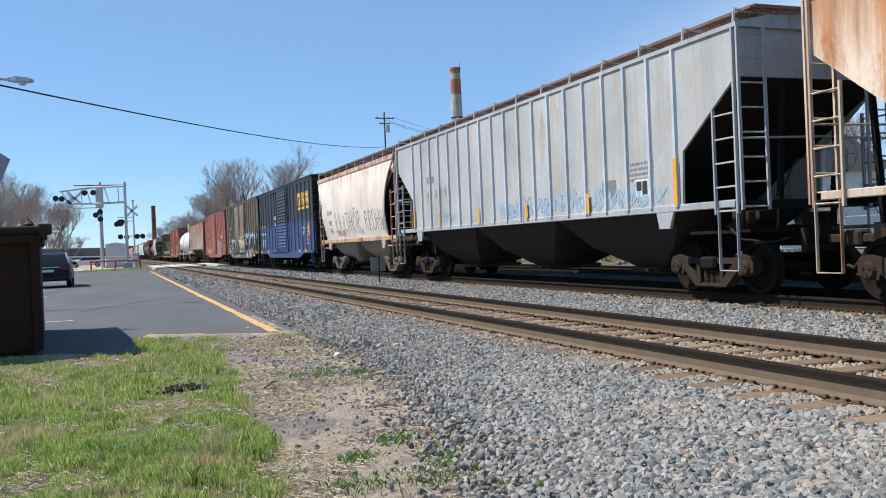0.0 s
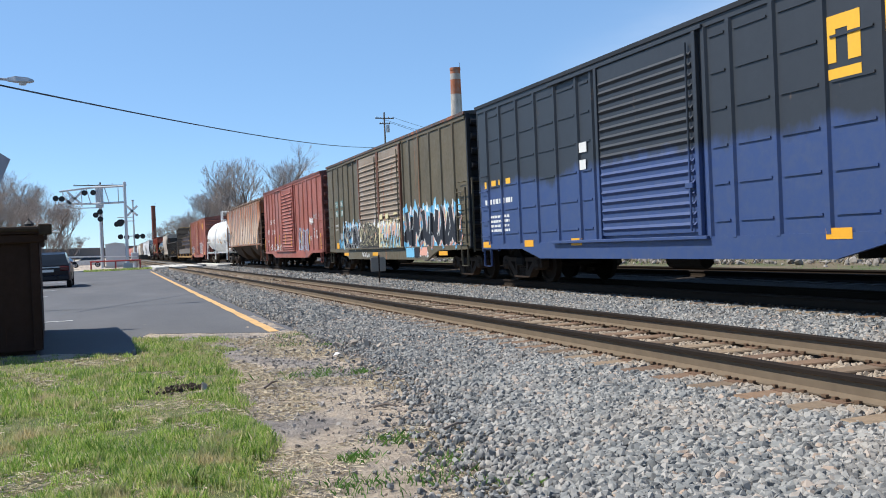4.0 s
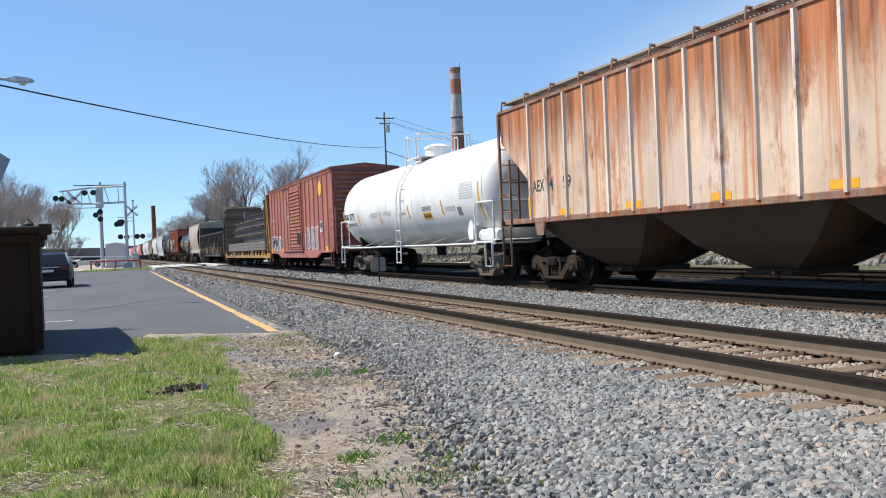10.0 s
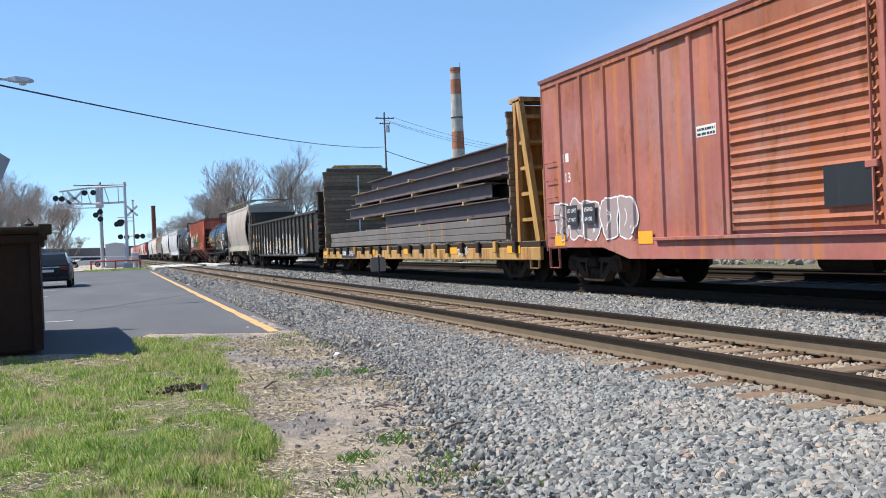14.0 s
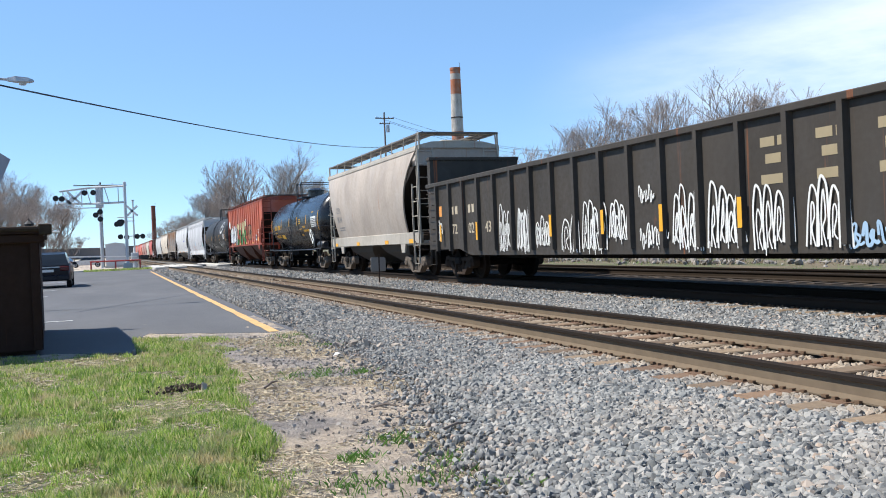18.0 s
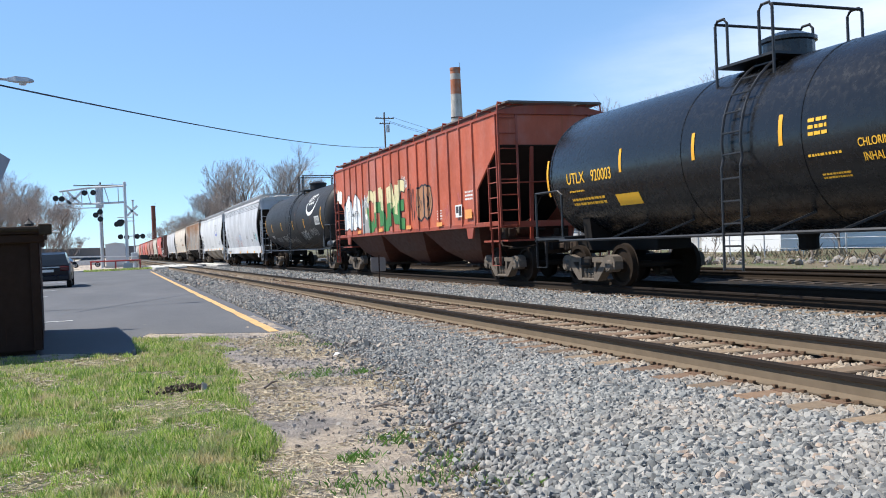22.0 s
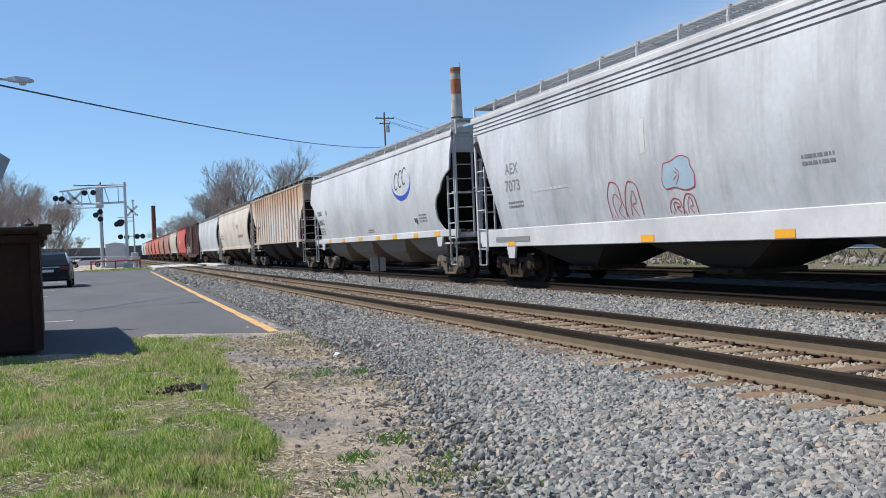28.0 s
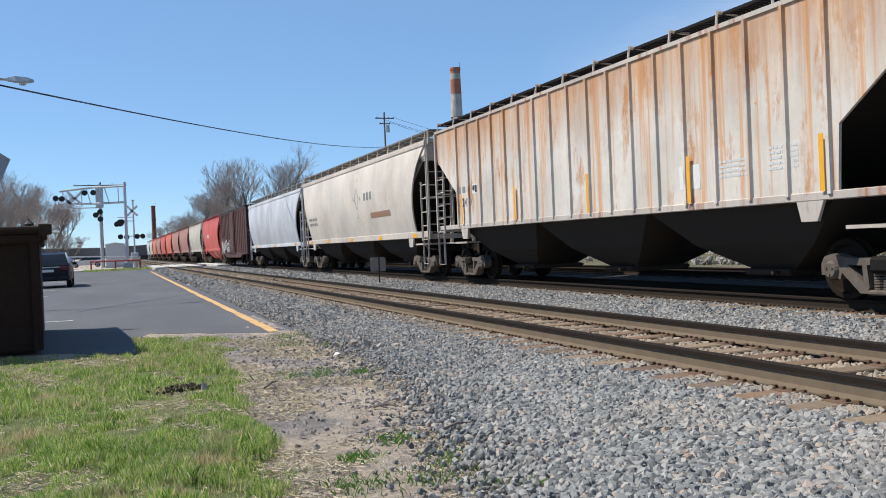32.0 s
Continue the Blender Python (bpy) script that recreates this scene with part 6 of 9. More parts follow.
bt = two_tone()
ribs_a = [0.55, 1.5, 2.45, 3.4, 4.35, 5.3, 5.9, 9.45, 10.05, 11.0, 11.95, 12.9, 13.85, 14.65]
black_car = paint("blackened car steel", (0.022, 0.024, 0.028), 0.08, 0.3)
c = box_car("dark blue box car with a black upper half and yellow marks", 41.0, 15.2, bt, black_car, black_car, bt, [(6.1, 9.2)], ribs_a, panels=True, gear=1.4)
for i, (y, w) in enumerate(((3.4, 0.62), (2.45, 0.62), (1.52, 0.68))):
    s = Shape()
    a, h, z = y, 0.62, 3.2
    x0, x1 = -1.506, -1.503
    s.box(x0, x1, a - w * 0.34, a, z, z + h).box(x0, x1, a - w, a - w * 0.66, z, z + h).box(x0, x1, a - w * 0.66, a - w * 0.34, z + h * (0.7, 0.35, 0.2)[i], z + h * (1.0, 0.65, 0.8)[i])
    s.box(x0, x1, a - w, a, z - 0.22, z - 0.08)
    part("company_mark", s, M["letter_yellow"], c)
blocks(c, -1.5, 14.9, 2.35, 1.7, 0.2, 4, "letter_yellow")
bars(c, -1.5, 14.9, 1.95, 1.6, 0.12, 1, "letter_white", 4)
bars(c, -1.5, 14.7, 1.6, 1.2, 0.06, 4, "letter_white", 4)
data_plate(c, -1.5, 2.45, 1.75)
for y in (1.45, 3.0, 10.0, 12.2, 14.6):
    patch(c, -1.535, y, y + 0.45, 0.87, 1.02, "yellow", "reflector_stripe")
patch(c, -1.52, 0.75, 0.95, 1.7, 2.3, "yellow", "sprayed_mark")
bars(c, -1.5, 1.6, 2.0, 0.5, 0.1, 5, "letter_yellow", 6)
patch(c, -1.52, 9.7, 10.05, 2.75, 2.95, "letter_white", "stencil_field")
patch(c, -1.52, 9.75, 10.0, 2.4, 2.6, "letter_white", "stencil_field")

brown = paint("dark olive brown car paint", (0.115, 0.098, 0.064), 0.2, 0.3, 0.55)
ribs_b = [0.9, 1.9, 2.85, 3.8, 4.7, 5.4, 10.85, 11.6, 12.4, 13.2, 14.0, 14.9]
c = box_car("dark brown box car with colourful graffiti and double doors", 57.05, 15.85, brown, paint("dark rusty roof", (0.09, 0.07, 0.06), 0.5, 0.3), black_car, paint("brown rusty door", (0.25, 0.2, 0.15), 0.34, 0.3), [(5.6, 8.05), (8.15, 10.65)], ribs_b, eave=4.48, zb=0.86, belly=0.55, jamb_mat=paint("rusted door edge", (0.15, 0.075, 0.05), 0.6, 0.3))
wrap(piece(c, -1.55, 0.6, 5.4, 0.9, 2.25, 6, ("g_black", "g_black"), "g_paper", "g_blue", 37, None, True, 0.34, 0.04, "g_pink"), ribs_b, -1.55)
piece(c, -1.605, 5.75, 8.0, 1.0, 1.9, 6, ("g_black", "g_pink"), "g_cream", "g_cream", 32, None, True, 0.16, 0.015, "g_blue")
piece(c, -1.605, 8.2, 10.6, 1.0, 1.95, 8, ("g_black", "g_black"), "g_cream", "g_tar", 33, None, True, 0.3, 0.02, "g_tar")
wrap(piece(c, -1.55, 10.75, 13.4, 0.95, 2.0, 7, ("g_black", "g_black"), "g_paper", "g_blue", 34, None, True, 0.3, 0.025, "g_tar"), ribs_b, -1.55)
ladder(c, (-1.6, -0.05, 0), (0, 1, 0), 0.62, 1.0, 2.5, 5, brown, r=0.018)
for y in (5.95, 6.9, 7.6):
    patch(c, -1.6, y, y + 0.35, 1.95 + 0.1 * (y < 6.5), 2.12, "g_cream", "bare_primer")
patch(c, -1.6, 6.2, 6.75, 1.55, 1.95, brown, "dark_repair_panel")
wrap(tag(c, -1.55, 13.3, 14.0, 0.95, 1.4, 3, 0.045, "g_blue", 38), ribs_b, -1.55)
patch(c, -1.506, 14.2, 14.6, 0.98, 1.22, "yellow", "placard")
patch(c, -1.506, 13.5, 13.95, 1.35, 1.6, "g_silver", "stencil_field")
patch(c, -1.537, 4.3, 5.3, 0.62, 0.93, "g_blue", "spray_fill")
patch(c, -1.541, 4.0, 4.5, 0.62, 0.93, "g_black", "spray_fill")
patch(c, -1.537, 3.3, 3.95, 0.68, 0.93, "g_pink", "spray_fill")
for y in (14.6, 13.75):
    patch(c, -1.5, y - 0.42, y, 2.68, 2.95, "g_tealdark", "mark_field")
    patch(c, -1.5, y - 0.42, y, 2.3, 2.57, "g_tealdark", "mark_field")
    lettering(c, "YA" if y > 14 else "RR", -1.507, y - 0.04, 2.72, 0.19, "letter_white", 0.85)
lettering(c, "96", -1.507, 14.57, 2.33, 0.2, "letter_white")
lettering(c, "19", -1.507, 13.7, 2.33, 0.2, "letter_white")
lettering(c, "LD LMT 201600", -1.5, 14.7, 1.9, 0.09, "letter_white", 0.85)
lettering(c, "LT WT   66400", -1.5, 14.7, 1.72, 0.09, "letter_white", 0.85)
bars(c, -1.5, 13.4, 2.02, 0.55, 0.06, 2, "letter_pale", 8)
for y in (1.6, 4.6, 8.5, 12.6):
    patch(c, -1.535, y, y + 0.7, 0.68, 0.8, "yellow", "reflector_stripe")
tag(c, -1.535, 3.2, 4.2, 0.62, 0.82, 4, 0.03, "letter_white", 36)
tag(c, -1.535, 9.6, 10.6, 0.62, 0.82, 4, 0.03, "letter_white", 37)

maroon = paint("oxide red car paint", (0.32, 0.105, 0.08), 0.3, 0.3, 0.55, grime=(0.1, 0.05, 0.04))
maroon_dark = paint("dark maroon end paint", (0.2, 0.07, 0.055), 0.3, 0.4)
ribs_c = [0.9, 1.95, 2.95, 3.95, 4.95, 5.9, 9.75, 10.7, 11.65, 12.6, 13.6, 14.5]
c = box_car("oxide red box car with blue and white spray tags", 74.2, 15.45, maroon, maroon_dark, maroon_dark, maroon, [(6.3, 9.5)], ribs_c, eave=4.45)
lettering(c, "CUSHION CAR", -1.5, 13.6, 2.55, 0.22, "letter_white", 0.95)
lettering(c, "ATW", -1.5, 14.45, 1.98, 0.26, "letter_white")
lettering(c, "210 011", -1.5, 13.0, 1.95, 0.26, "letter_white")
wrap(balloon(c, -1.5, 2.9, 5.3, 0.88, 2.1, 3, 0.045, "g_faint", "g_haze", 44), ribs_c, -1.5)
wrap(hollow(c, -1.51, 3.0, 5.3, 0.9, 2.1, 2, 0.035, "g_pale", 46), ribs_c, -1.51)
wrap(hollow(c, -1.5, 11.2, 12.4, 0.9, 1.5, 1, 0.03, "g_pale", 45), ribs_c, -1.5)
tag(c, -1.55, 1.7, 2.5, 2.15, 2.5, 4, 0.05, "letter_white", 42)
tag(c, -1.5, 0.7, 1.9, 2.4, 2.7, 4, 0.03, "g_silver", 43)
lettering(c, "LD LMT", -1.5, 14.6, 1.5, 0.12, "letter_white")
lettering(c, "LT WT", -1.5, 14.6, 1.28, 0.12, "letter_white")
bars(c, -1.5, 9.0, 2.6, 0.8, 0.07, 4, "letter_white", 12)
bars(c, -1.5, 2.1, 1.95, 0.45, 0.035, 7, "g_paper", 13)
bars(c, -1.5, 2.85, 1.6, 0.6, 0.03, 4, "g_paper", 14)
data_plate(c, -1.5, 1.3, 1.5)
for y, z in ((2.55, 1.2), (4.35, 1.2), (7.0, 1.2), (8.6, 1.25), (10.3, 1.15), (11.6, 1.1), (15.1, 1.0), (0.15, 1.0)):
    patch(c, -1.56, y, y + 0.09, z, z + 0.7, "yellow", "reflector_stripe")
for y in (12.4, 10.0):
    tag(c, -1.52, y, y + 1.3, 1.0, 1.35, 3, 0.04, "letter_white", int(y))

rusty = paint("badly rusted hopper paint", (0.66, 0.5, 0.37), 0.55, 0.3, 0.65, rustcol=(0.48, 0.16, 0.055), rustdark=(0.11, 0.032, 0.016), high=(2.4, 3.7, 0.9))
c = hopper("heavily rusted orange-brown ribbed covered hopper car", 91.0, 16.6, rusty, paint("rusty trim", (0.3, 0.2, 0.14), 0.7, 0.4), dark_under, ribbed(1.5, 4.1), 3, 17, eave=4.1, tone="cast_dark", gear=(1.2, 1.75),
           rib_mat=paint("half rusted rib", (0.7, 0.6, 0.5), 0.35, 0.3), board_mat=paint("weathered board", (0.35, 0.31, 0.25), 0.3, 0.3))
stripes(c, (1.57, 14.95), 1.55, 2.0)
for y in (3.2, 5.6, 8.1, 10.6, 13.2):
    patch(c, -1.5, y, y + 0.5, 1.53, 1.66, "yellow", "reflector_stripe")
lettering(c, "AEX", -1.5, 14.9, 2.1, 0.26, "letter_black", 0.8)
lettering(c, "4", -1.5, 14.1, 2.1, 0.26, "letter_black")
lettering(c, "59", -1.5, 13.5, 2.1, 0.26, "letter_black")
bars(c, -1.5, 3.2, 1.85, 0.5, 0.06, 6, "letter_black", 15)

tank_white = paint("white tank paint", (0.78, 0.77, 0.74), 0.0, 0.12, 0.4)
white_trim = plain("white trim paint", (0.72, 0.71, 0.69), 0.5, 0, 0.15, 5, 0.03)
R, CZ = 1.5, 2.42
c = tank_car("white tank car with white handrails and small yellow marks", 108.1, 15.6, tank_white, white_trim, R, CZ, 7.8, inset=0.15, gear=1.6, tone="cast")
f = round_tank(R, CZ)
hug(blocks(c, -1.5, 14.9, 2.08, 0.7, 0.26, 4, "letter_black"), f)
hug(lettering(c, "59779", -1.5, 14.1, 2.08, 0.26, "letter_black", 0.75), f)
for y, z0, z1 in ((0.95, 1.6, 2.6), (3.75, 1.86, 2.28), (6.8, 1.86, 2.3), (9.95, 1.83, 2.25), (12.8, 1.83, 2.25), (14.95, 1.7, 2.5)):
    hug(patch(c, -1.5, y, y + 0.09, z0, z1, "yellow", "reflector_stripe"), f)
hug(patch(c, -1.5, 4.8, 5.5, 1.78, 1.98, "yellow", "placard"), f)
hug(bars(c, -1.507, 5.45, 1.9, 0.6, 0.03, 2, "letter_black", 3), f)
hug(bars(c, -1.5, 5.5, 2.14, 0.8, 0.025, 3, "letter_grey", 4), f)
hug(bars(c, -1.5, 2.35, 2.62, 1.0, 0.035, 7, "letter_pale", 5), f)
hug(bars(c, -1.5, 3.55, 2.05, 0.8, 0.025, 3, "letter_pale", 16), f)
hug(bars(c, -1.5, 11.2, 2.2, 0.9, 0.025, 4, "letter_pale", 6), f)
hug(bars(c, -1.5, 9.6, 2.2, 0.9, 0.025, 4, "letter_pale", 7), f)
hug(bars(c, -1.5, 14.8, 1.92, 1.6, 0.03, 2, "letter_grey", 8), f)
hug(patch(c, -1.5, 2.35, 2.65, 1.78, 2.02, "letter_grey", "data_plate"), f)

red_b = paint("faded red box car paint", (0.37, 0.13, 0.105), 0.48, 0.2, 0.6, rustcol=(0.42, 0.15, 0.05), grime=(0.12, 0.06, 0.05), high=(3.6, 4.5, 0.6))
ribs_d = [0.85, 1.75, 2.65, 3.55, 4.5, 5.4, 6.05, 9.5, 10.2, 11.1, 12.0, 12.9, 13.8, 14.7]
c = box_car("faded red box car with a yellow disc and silver graffiti", 124.95, 15.5, red_b, maroon_dark, maroon_dark, paint("rusty red door", (0.34, 0.115, 0.06), 0.5, 0.3), [(6.3, 9.3)], ribs_d, eave=4.45)
part("yellow_disc", Shape().lathe([(-1.553, 0.33), (-1.556, 0.33)], "x", (0, 2.1, 3.72), 32), M["letter_yellow"], c)
wrap(balloon(c, -1.5, 2.9, 5.75, 0.95, 2.1, 3, 0.03, "g_white", "g_mist", 51), ribs_d, -1.5)
wrap(hollow(c, -1.51, 3.1, 5.6, 1.0, 1.9, 2, 0.02, "g_tar", 53), ribs_d, -1.51)
wrap(balloon(c, -1.5, 11.9, 15.1, 0.95, 1.85, 5, 0.03, "g_white", "g_mist", 52), ribs_d, -1.5)
wrap(hollow(c, -1.515, 12.0, 14.9, 1.0, 1.75, 3, 0.02, "g_tar", 54), ribs_d, -1.515)
patch(c, -1.6, 6.5, 7.3, 1.3, 1.85, black_car, "dark_door_panel")
data_plate(c, -1.56, 2.2, 1.75, 0.45, 0.5)
patch(c, -1.5, 9.6, 10.1, 2.58, 2.76, "letter_white", "stencil_field")
bars(c, -1.506, 10.07, 2.68, 0.44, 0.04, 2, "letter_black", 31)
for y in (13.3, 14.0):
    part("plate_dark", Shape().box(-1.575, -1.57, y, y + 0.45, 1.3, 1.7), M["letter_black"], c)
lettering(c, "LD LMT", -1.575, 14.42, 1.55, 0.08, "letter_white")
lettering(c, "155900", -1.575, 13.72, 1.55, 0.08, "letter_white")
lettering(c, "LT WT", -1.575, 14.4, 1.36, 0.08, "letter_white")
lettering(c, "64100", -1.575, 13.7, 1.36, 0.08, "letter_white")
lettering(c, "513", -1.5, 14.75, 2.2, 0.2, "letter_white")
blocks(c, -1.5, 14.75, 2.6, 0.45, 0.22, 2, "letter_white")
for y in (0.85, 11.4, 14.6):
    patch(c, -1.54, y, y + 0.45, 0.87, 1.1, "yellow", "reflector_stripe")

# ---- bulkhead flat car with steel beams ----
yel = paint("worn yellow flat car paint", (0.5, 0.29, 0.09), 0.5, 0.6, 0.6)
FLAT, FL = 140.75, 21.3
flat = thing("bulkhead_flat_car", "yellow bulkhead flat car with timber-lined ends", "freight car", (TRACK_MAIN, FLAT, 0))
part("deck", Shape().box(-1.48, 1.48, 0, FL, 0.84, 1.0, 0.01), M["wood_grey"], flat, "worn timber deck")
for sx in (-1, 1):
    part("side_sill", Shape().box(*sorted((sx * 1.44, sx * 1.54)), 0.0, FL, 0.56, 0.86, 0.015), yel, flat)
    part("deck_edge", Shape().box(*sorted((sx * 1.44, sx * 1.52)), 0.0, FL, 0.865, 0.985), M["cast_dark"], flat)
    for y in (3.0, 5.2, 9.0):
        part("stake", Shape().box(*sorted((sx * 1.36, sx * 1.46)), y, y + 0.14, 0.98, 3.75), M["wood_grey"], flat, "tall wooden side stake") if sx > 0 else None
    for j in range(18):
        y = 1.2 + j * (FL - 2.4) / 17
        part("stake_pocket", Shape().box(*sorted((sx * 1.54, sx * 1.63)), y - 0.09, y + 0.09, 0.74, 1.02, 0.015), yel if j % 4 == 1 else M["cast_dark"], flat)
part("underframe", Shape().box(-0.35, 0.35, -0.1, FL + 0.1, 0.5, 0.84), M["steel_dark"], flat)
for k, y, step in ((1, 0.0, 0.147), (-1, FL + 0.62, 0.16)):
    e = Shape()
    e.box(-1.4, 1.4, *sorted((y + k * 1.2, y + k * 1.35)), 0.98, 1.0 + step * 21.8)
    posts = []
    for x in (-1.44, -0.5, 0.5, 1.44):
        posts.append(Shape())
        posts[-1].beam((x, y + k * (0.15 if k > 0 else 0.9), 0.98), (x, y + k * (0.95 if k > 0 else 1.05), 4.3), 0.12 if k > 0 else 0.06, 0.2 if k > 0 else 0.08).beam((x, y + k * 1.12, 0.98), (x, y + k * 1.12, 4.3), 0.12 if k > 0 else 0.06, 0.14)
    for z in (1.5, 2.1, 2.7, 3.3, 3.9):
        posts.append(Shape().box(-1.44, 1.44, *sorted((y + k * (0.1 + 0.24 * (z - 0.98) if k > 0 else 0.95), y + k * 1.2)), z - 0.04, z + 0.04))
    if k > 0:
        e.box(-1.5, 1.5, *sorted((y + k * 0.8, y + k * 1.4)), 4.26, 4.36)
    bh = part("bulkhead", e, yel if k > 0 else M["wood_grey"], flat, "yellow steel end bulkhead lined with dark planks")
    if k < 0:
        part("top_board", Shape().prism([(-1.2, 4.55), (1.2, 4.55), (1.08, 4.66), (-1.05, 4.66)], "y", *sorted((y + k * 1.3, y + k * 1.44))), yel, bh, "worn board along the top")
    for ps in posts:
        part("bulkhead_post", ps, yel, bh)
    for j in range(22):
        z = 1.02 + j * step
        x = 1.58 + 0.02 * math.sin(j * 2.3) - (0.16 if j == 21 else 0)
        part("plank", Shape().box(-x, x, *sorted((y + k * 1.35, y + k * (1.43 + 0.008 * math.sin(j * 5.1)))), z, z + step - 0.008, 0.008), M["wood_grey"], bh)
    part("strap", Shape().box(-0.03, 0.03, *sorted((y + k * 1.431, y + k * 1.44)), 1.6, 4.2), M["letter_white"], bh)
    y = y if k > 0 else FL
    ladder(flat, (-1.35, y + k * 0.02, 0), (1, 0, 0), 0.45, 0.9, 2.6, 5, yel)
    stirrup(flat, y + (0.1 if k > 0 else -0.5), yel, -1.52, 0.4, 0.38, 0.8)
part("number_field", Shape().box(-1.546, -1.543, FL - 5.6, FL - 3.4, 0.6, 0.94), M["letter_black"], flat)
blocks(flat, -1.546, FL - 3.45, 0.68, 0.7, 0.2, 4, "letter_white")
lettering(flat, "80146", -1.547, FL - 4.5, 0.68, 0.2, "letter_white")
for y in (1.0, 5.0, 9.0, 13.0, FL - 1.0):
    patch(flat, -1.545, y, y + 0.7, 0.72, 0.9, "yellow", "reflector_stripe")
tag(flat, -1.546, 4.2, 5.0, 0.66, 0.9, 3, 0.03, "letter_white", 60)
running_gear(flat, FL, 2.3, "cast_dark")
CARS.append((flat, FLAT, FL))
beam_mat = random_mat("dark mill scale steel", [(0, (0.09, 0.068, 0.07)), (0.5, (0.15, 0.105, 0.1)), (1, (0.23, 0.16, 0.13))], 0.6, 3)
grey_steel = paint("rust edged flat steel", (0.17, 0.155, 0.14), 0.3, 0.3, 0.55, rustcol=(0.35, 0.16, 0.06))
timber = plain("fresh timber block", (0.42, 0.29, 0.15), 0.8, 0, 0.25, 5, 0.1)


def i_beam(x, y0, y1, z, h, w, group="steel beam load"):
    t = 0.03
    s = Shape().prism([(-w / 2, 0), (w / 2, 0), (w / 2, t), (0.012, t), (0.012, h - t), (w / 2, h - t), (w / 2, h), (-w / 2, h), (-w / 2, h - t), (-0.012, h - t), (-0.012, t), (-w / 2, t)], "y", 0, y1 - y0)
    o = tagged(part("steel_beam", s, beam_mat, at=pose(TRACK_MAIN + x, FLAT + y0, z)), "dark brown structural steel beam lying on a flat car", "steel beam", group)
    CARS.append((o, FLAT + y0, x, z))
    return o


def load(name, label, cat, shape, mat, x, y0, z, group=""):
    o = tagged(part(name, shape, mat, at=pose(TRACK_MAIN + x, FLAT + y0, z)), label, cat, group)
    CARS.append((o, FLAT + y0, x, z))
    return o


for j in range(3):
    load("steel_slab", "long grey flat steel bundle on the flat car deck", "steel bar", Shape().box(-0.44, 0.44, 0, 18.2, 0, 0.17, 0.01).box(-0.43, 0.43, 0, 18.15, 0.18, 0.36, 0.01).box(-0.44, 0.44, 0, 18.2, 0.37, 0.56, 0.01), grey_steel, -0.95 + 0.95 * j, 2.1, 1.06, "flat steel bundles")
zs = [1.66, 2.14, 2.66, 3.14]
for lay, z in enumerate(zs):
    y0, y1 = (2.0, (12.8, 17.4, 16.8, 16.1)[lay]) if lay != 1 else (3.2, 17.7)
    for j in range(5 if lay < 3 else 3):
        i_beam(-1.15 + j * 0.56 + (0.5 if lay == 3 else 0), y0 + 0.15 * ((j * 7 + lay) % 3), y1, z, 0.42, 0.4)
    for y in (4.5, 8.5, 12.0, 14.6):
        load("timber_block", "raw timber spacer block under steel beams", "timber block", Shape().box(-1.4, 1.4, -0.06, 0.06, 0, 0.1, 0.008), timber, 0, y + 0.3 * lay, z - 0.105, "timber spacers")

# ---- gondola ----
gon_mat = paint("black gondola paint", (0.05, 0.042, 0.034), 0.14, 0.3, 0.55, grime=(0.09, 0.075, 0.06))
GF, GL = 163.13, 20.1
gon = thing("gondola_car", "black open gondola car with white graffiti scrawls", "freight car", (TRACK_MAIN, GF, 0))
for sx in (-1, 1):
    s = Shape().prism([(0, 0.85), (0, 2.74), (GL, 2.74), (GL, 0.85), (GL - 2.4, 0.85), (GL - 3.2, 0.68), (3.2, 0.68), (2.4, 0.85)], "x", *sorted((sx * 1.44, sx * 1.48)))
    part("side_wall", s, gon_mat, gon)
    part("top_chord", Shape().box(*sorted((sx * 1.4, sx * 1.56)), 0, GL, 2.68, 2.8, 0.015), gon_mat, gon)
    for j in range(19):
        y = 0.93 + 1.02 * j
        part("side_post", Shape().prism([(sx * 1.48, y - 0.08), (sx * 1.57, y - 0.05), (sx * 1.57, y + 0.05), (sx * 1.48, y + 0.08)], "z", 0.8, 2.7), gon_mat, gon)
part("floor", Shape().box(-1.44, 1.44, 0, GL, 0.85, 0.95), M["steel_dark"], gon)
part("underframe", Shape().box(-0.3, 0.3, -0.1, GL + 0.1, 0.55, 0.85), M["steel_dark"], gon)
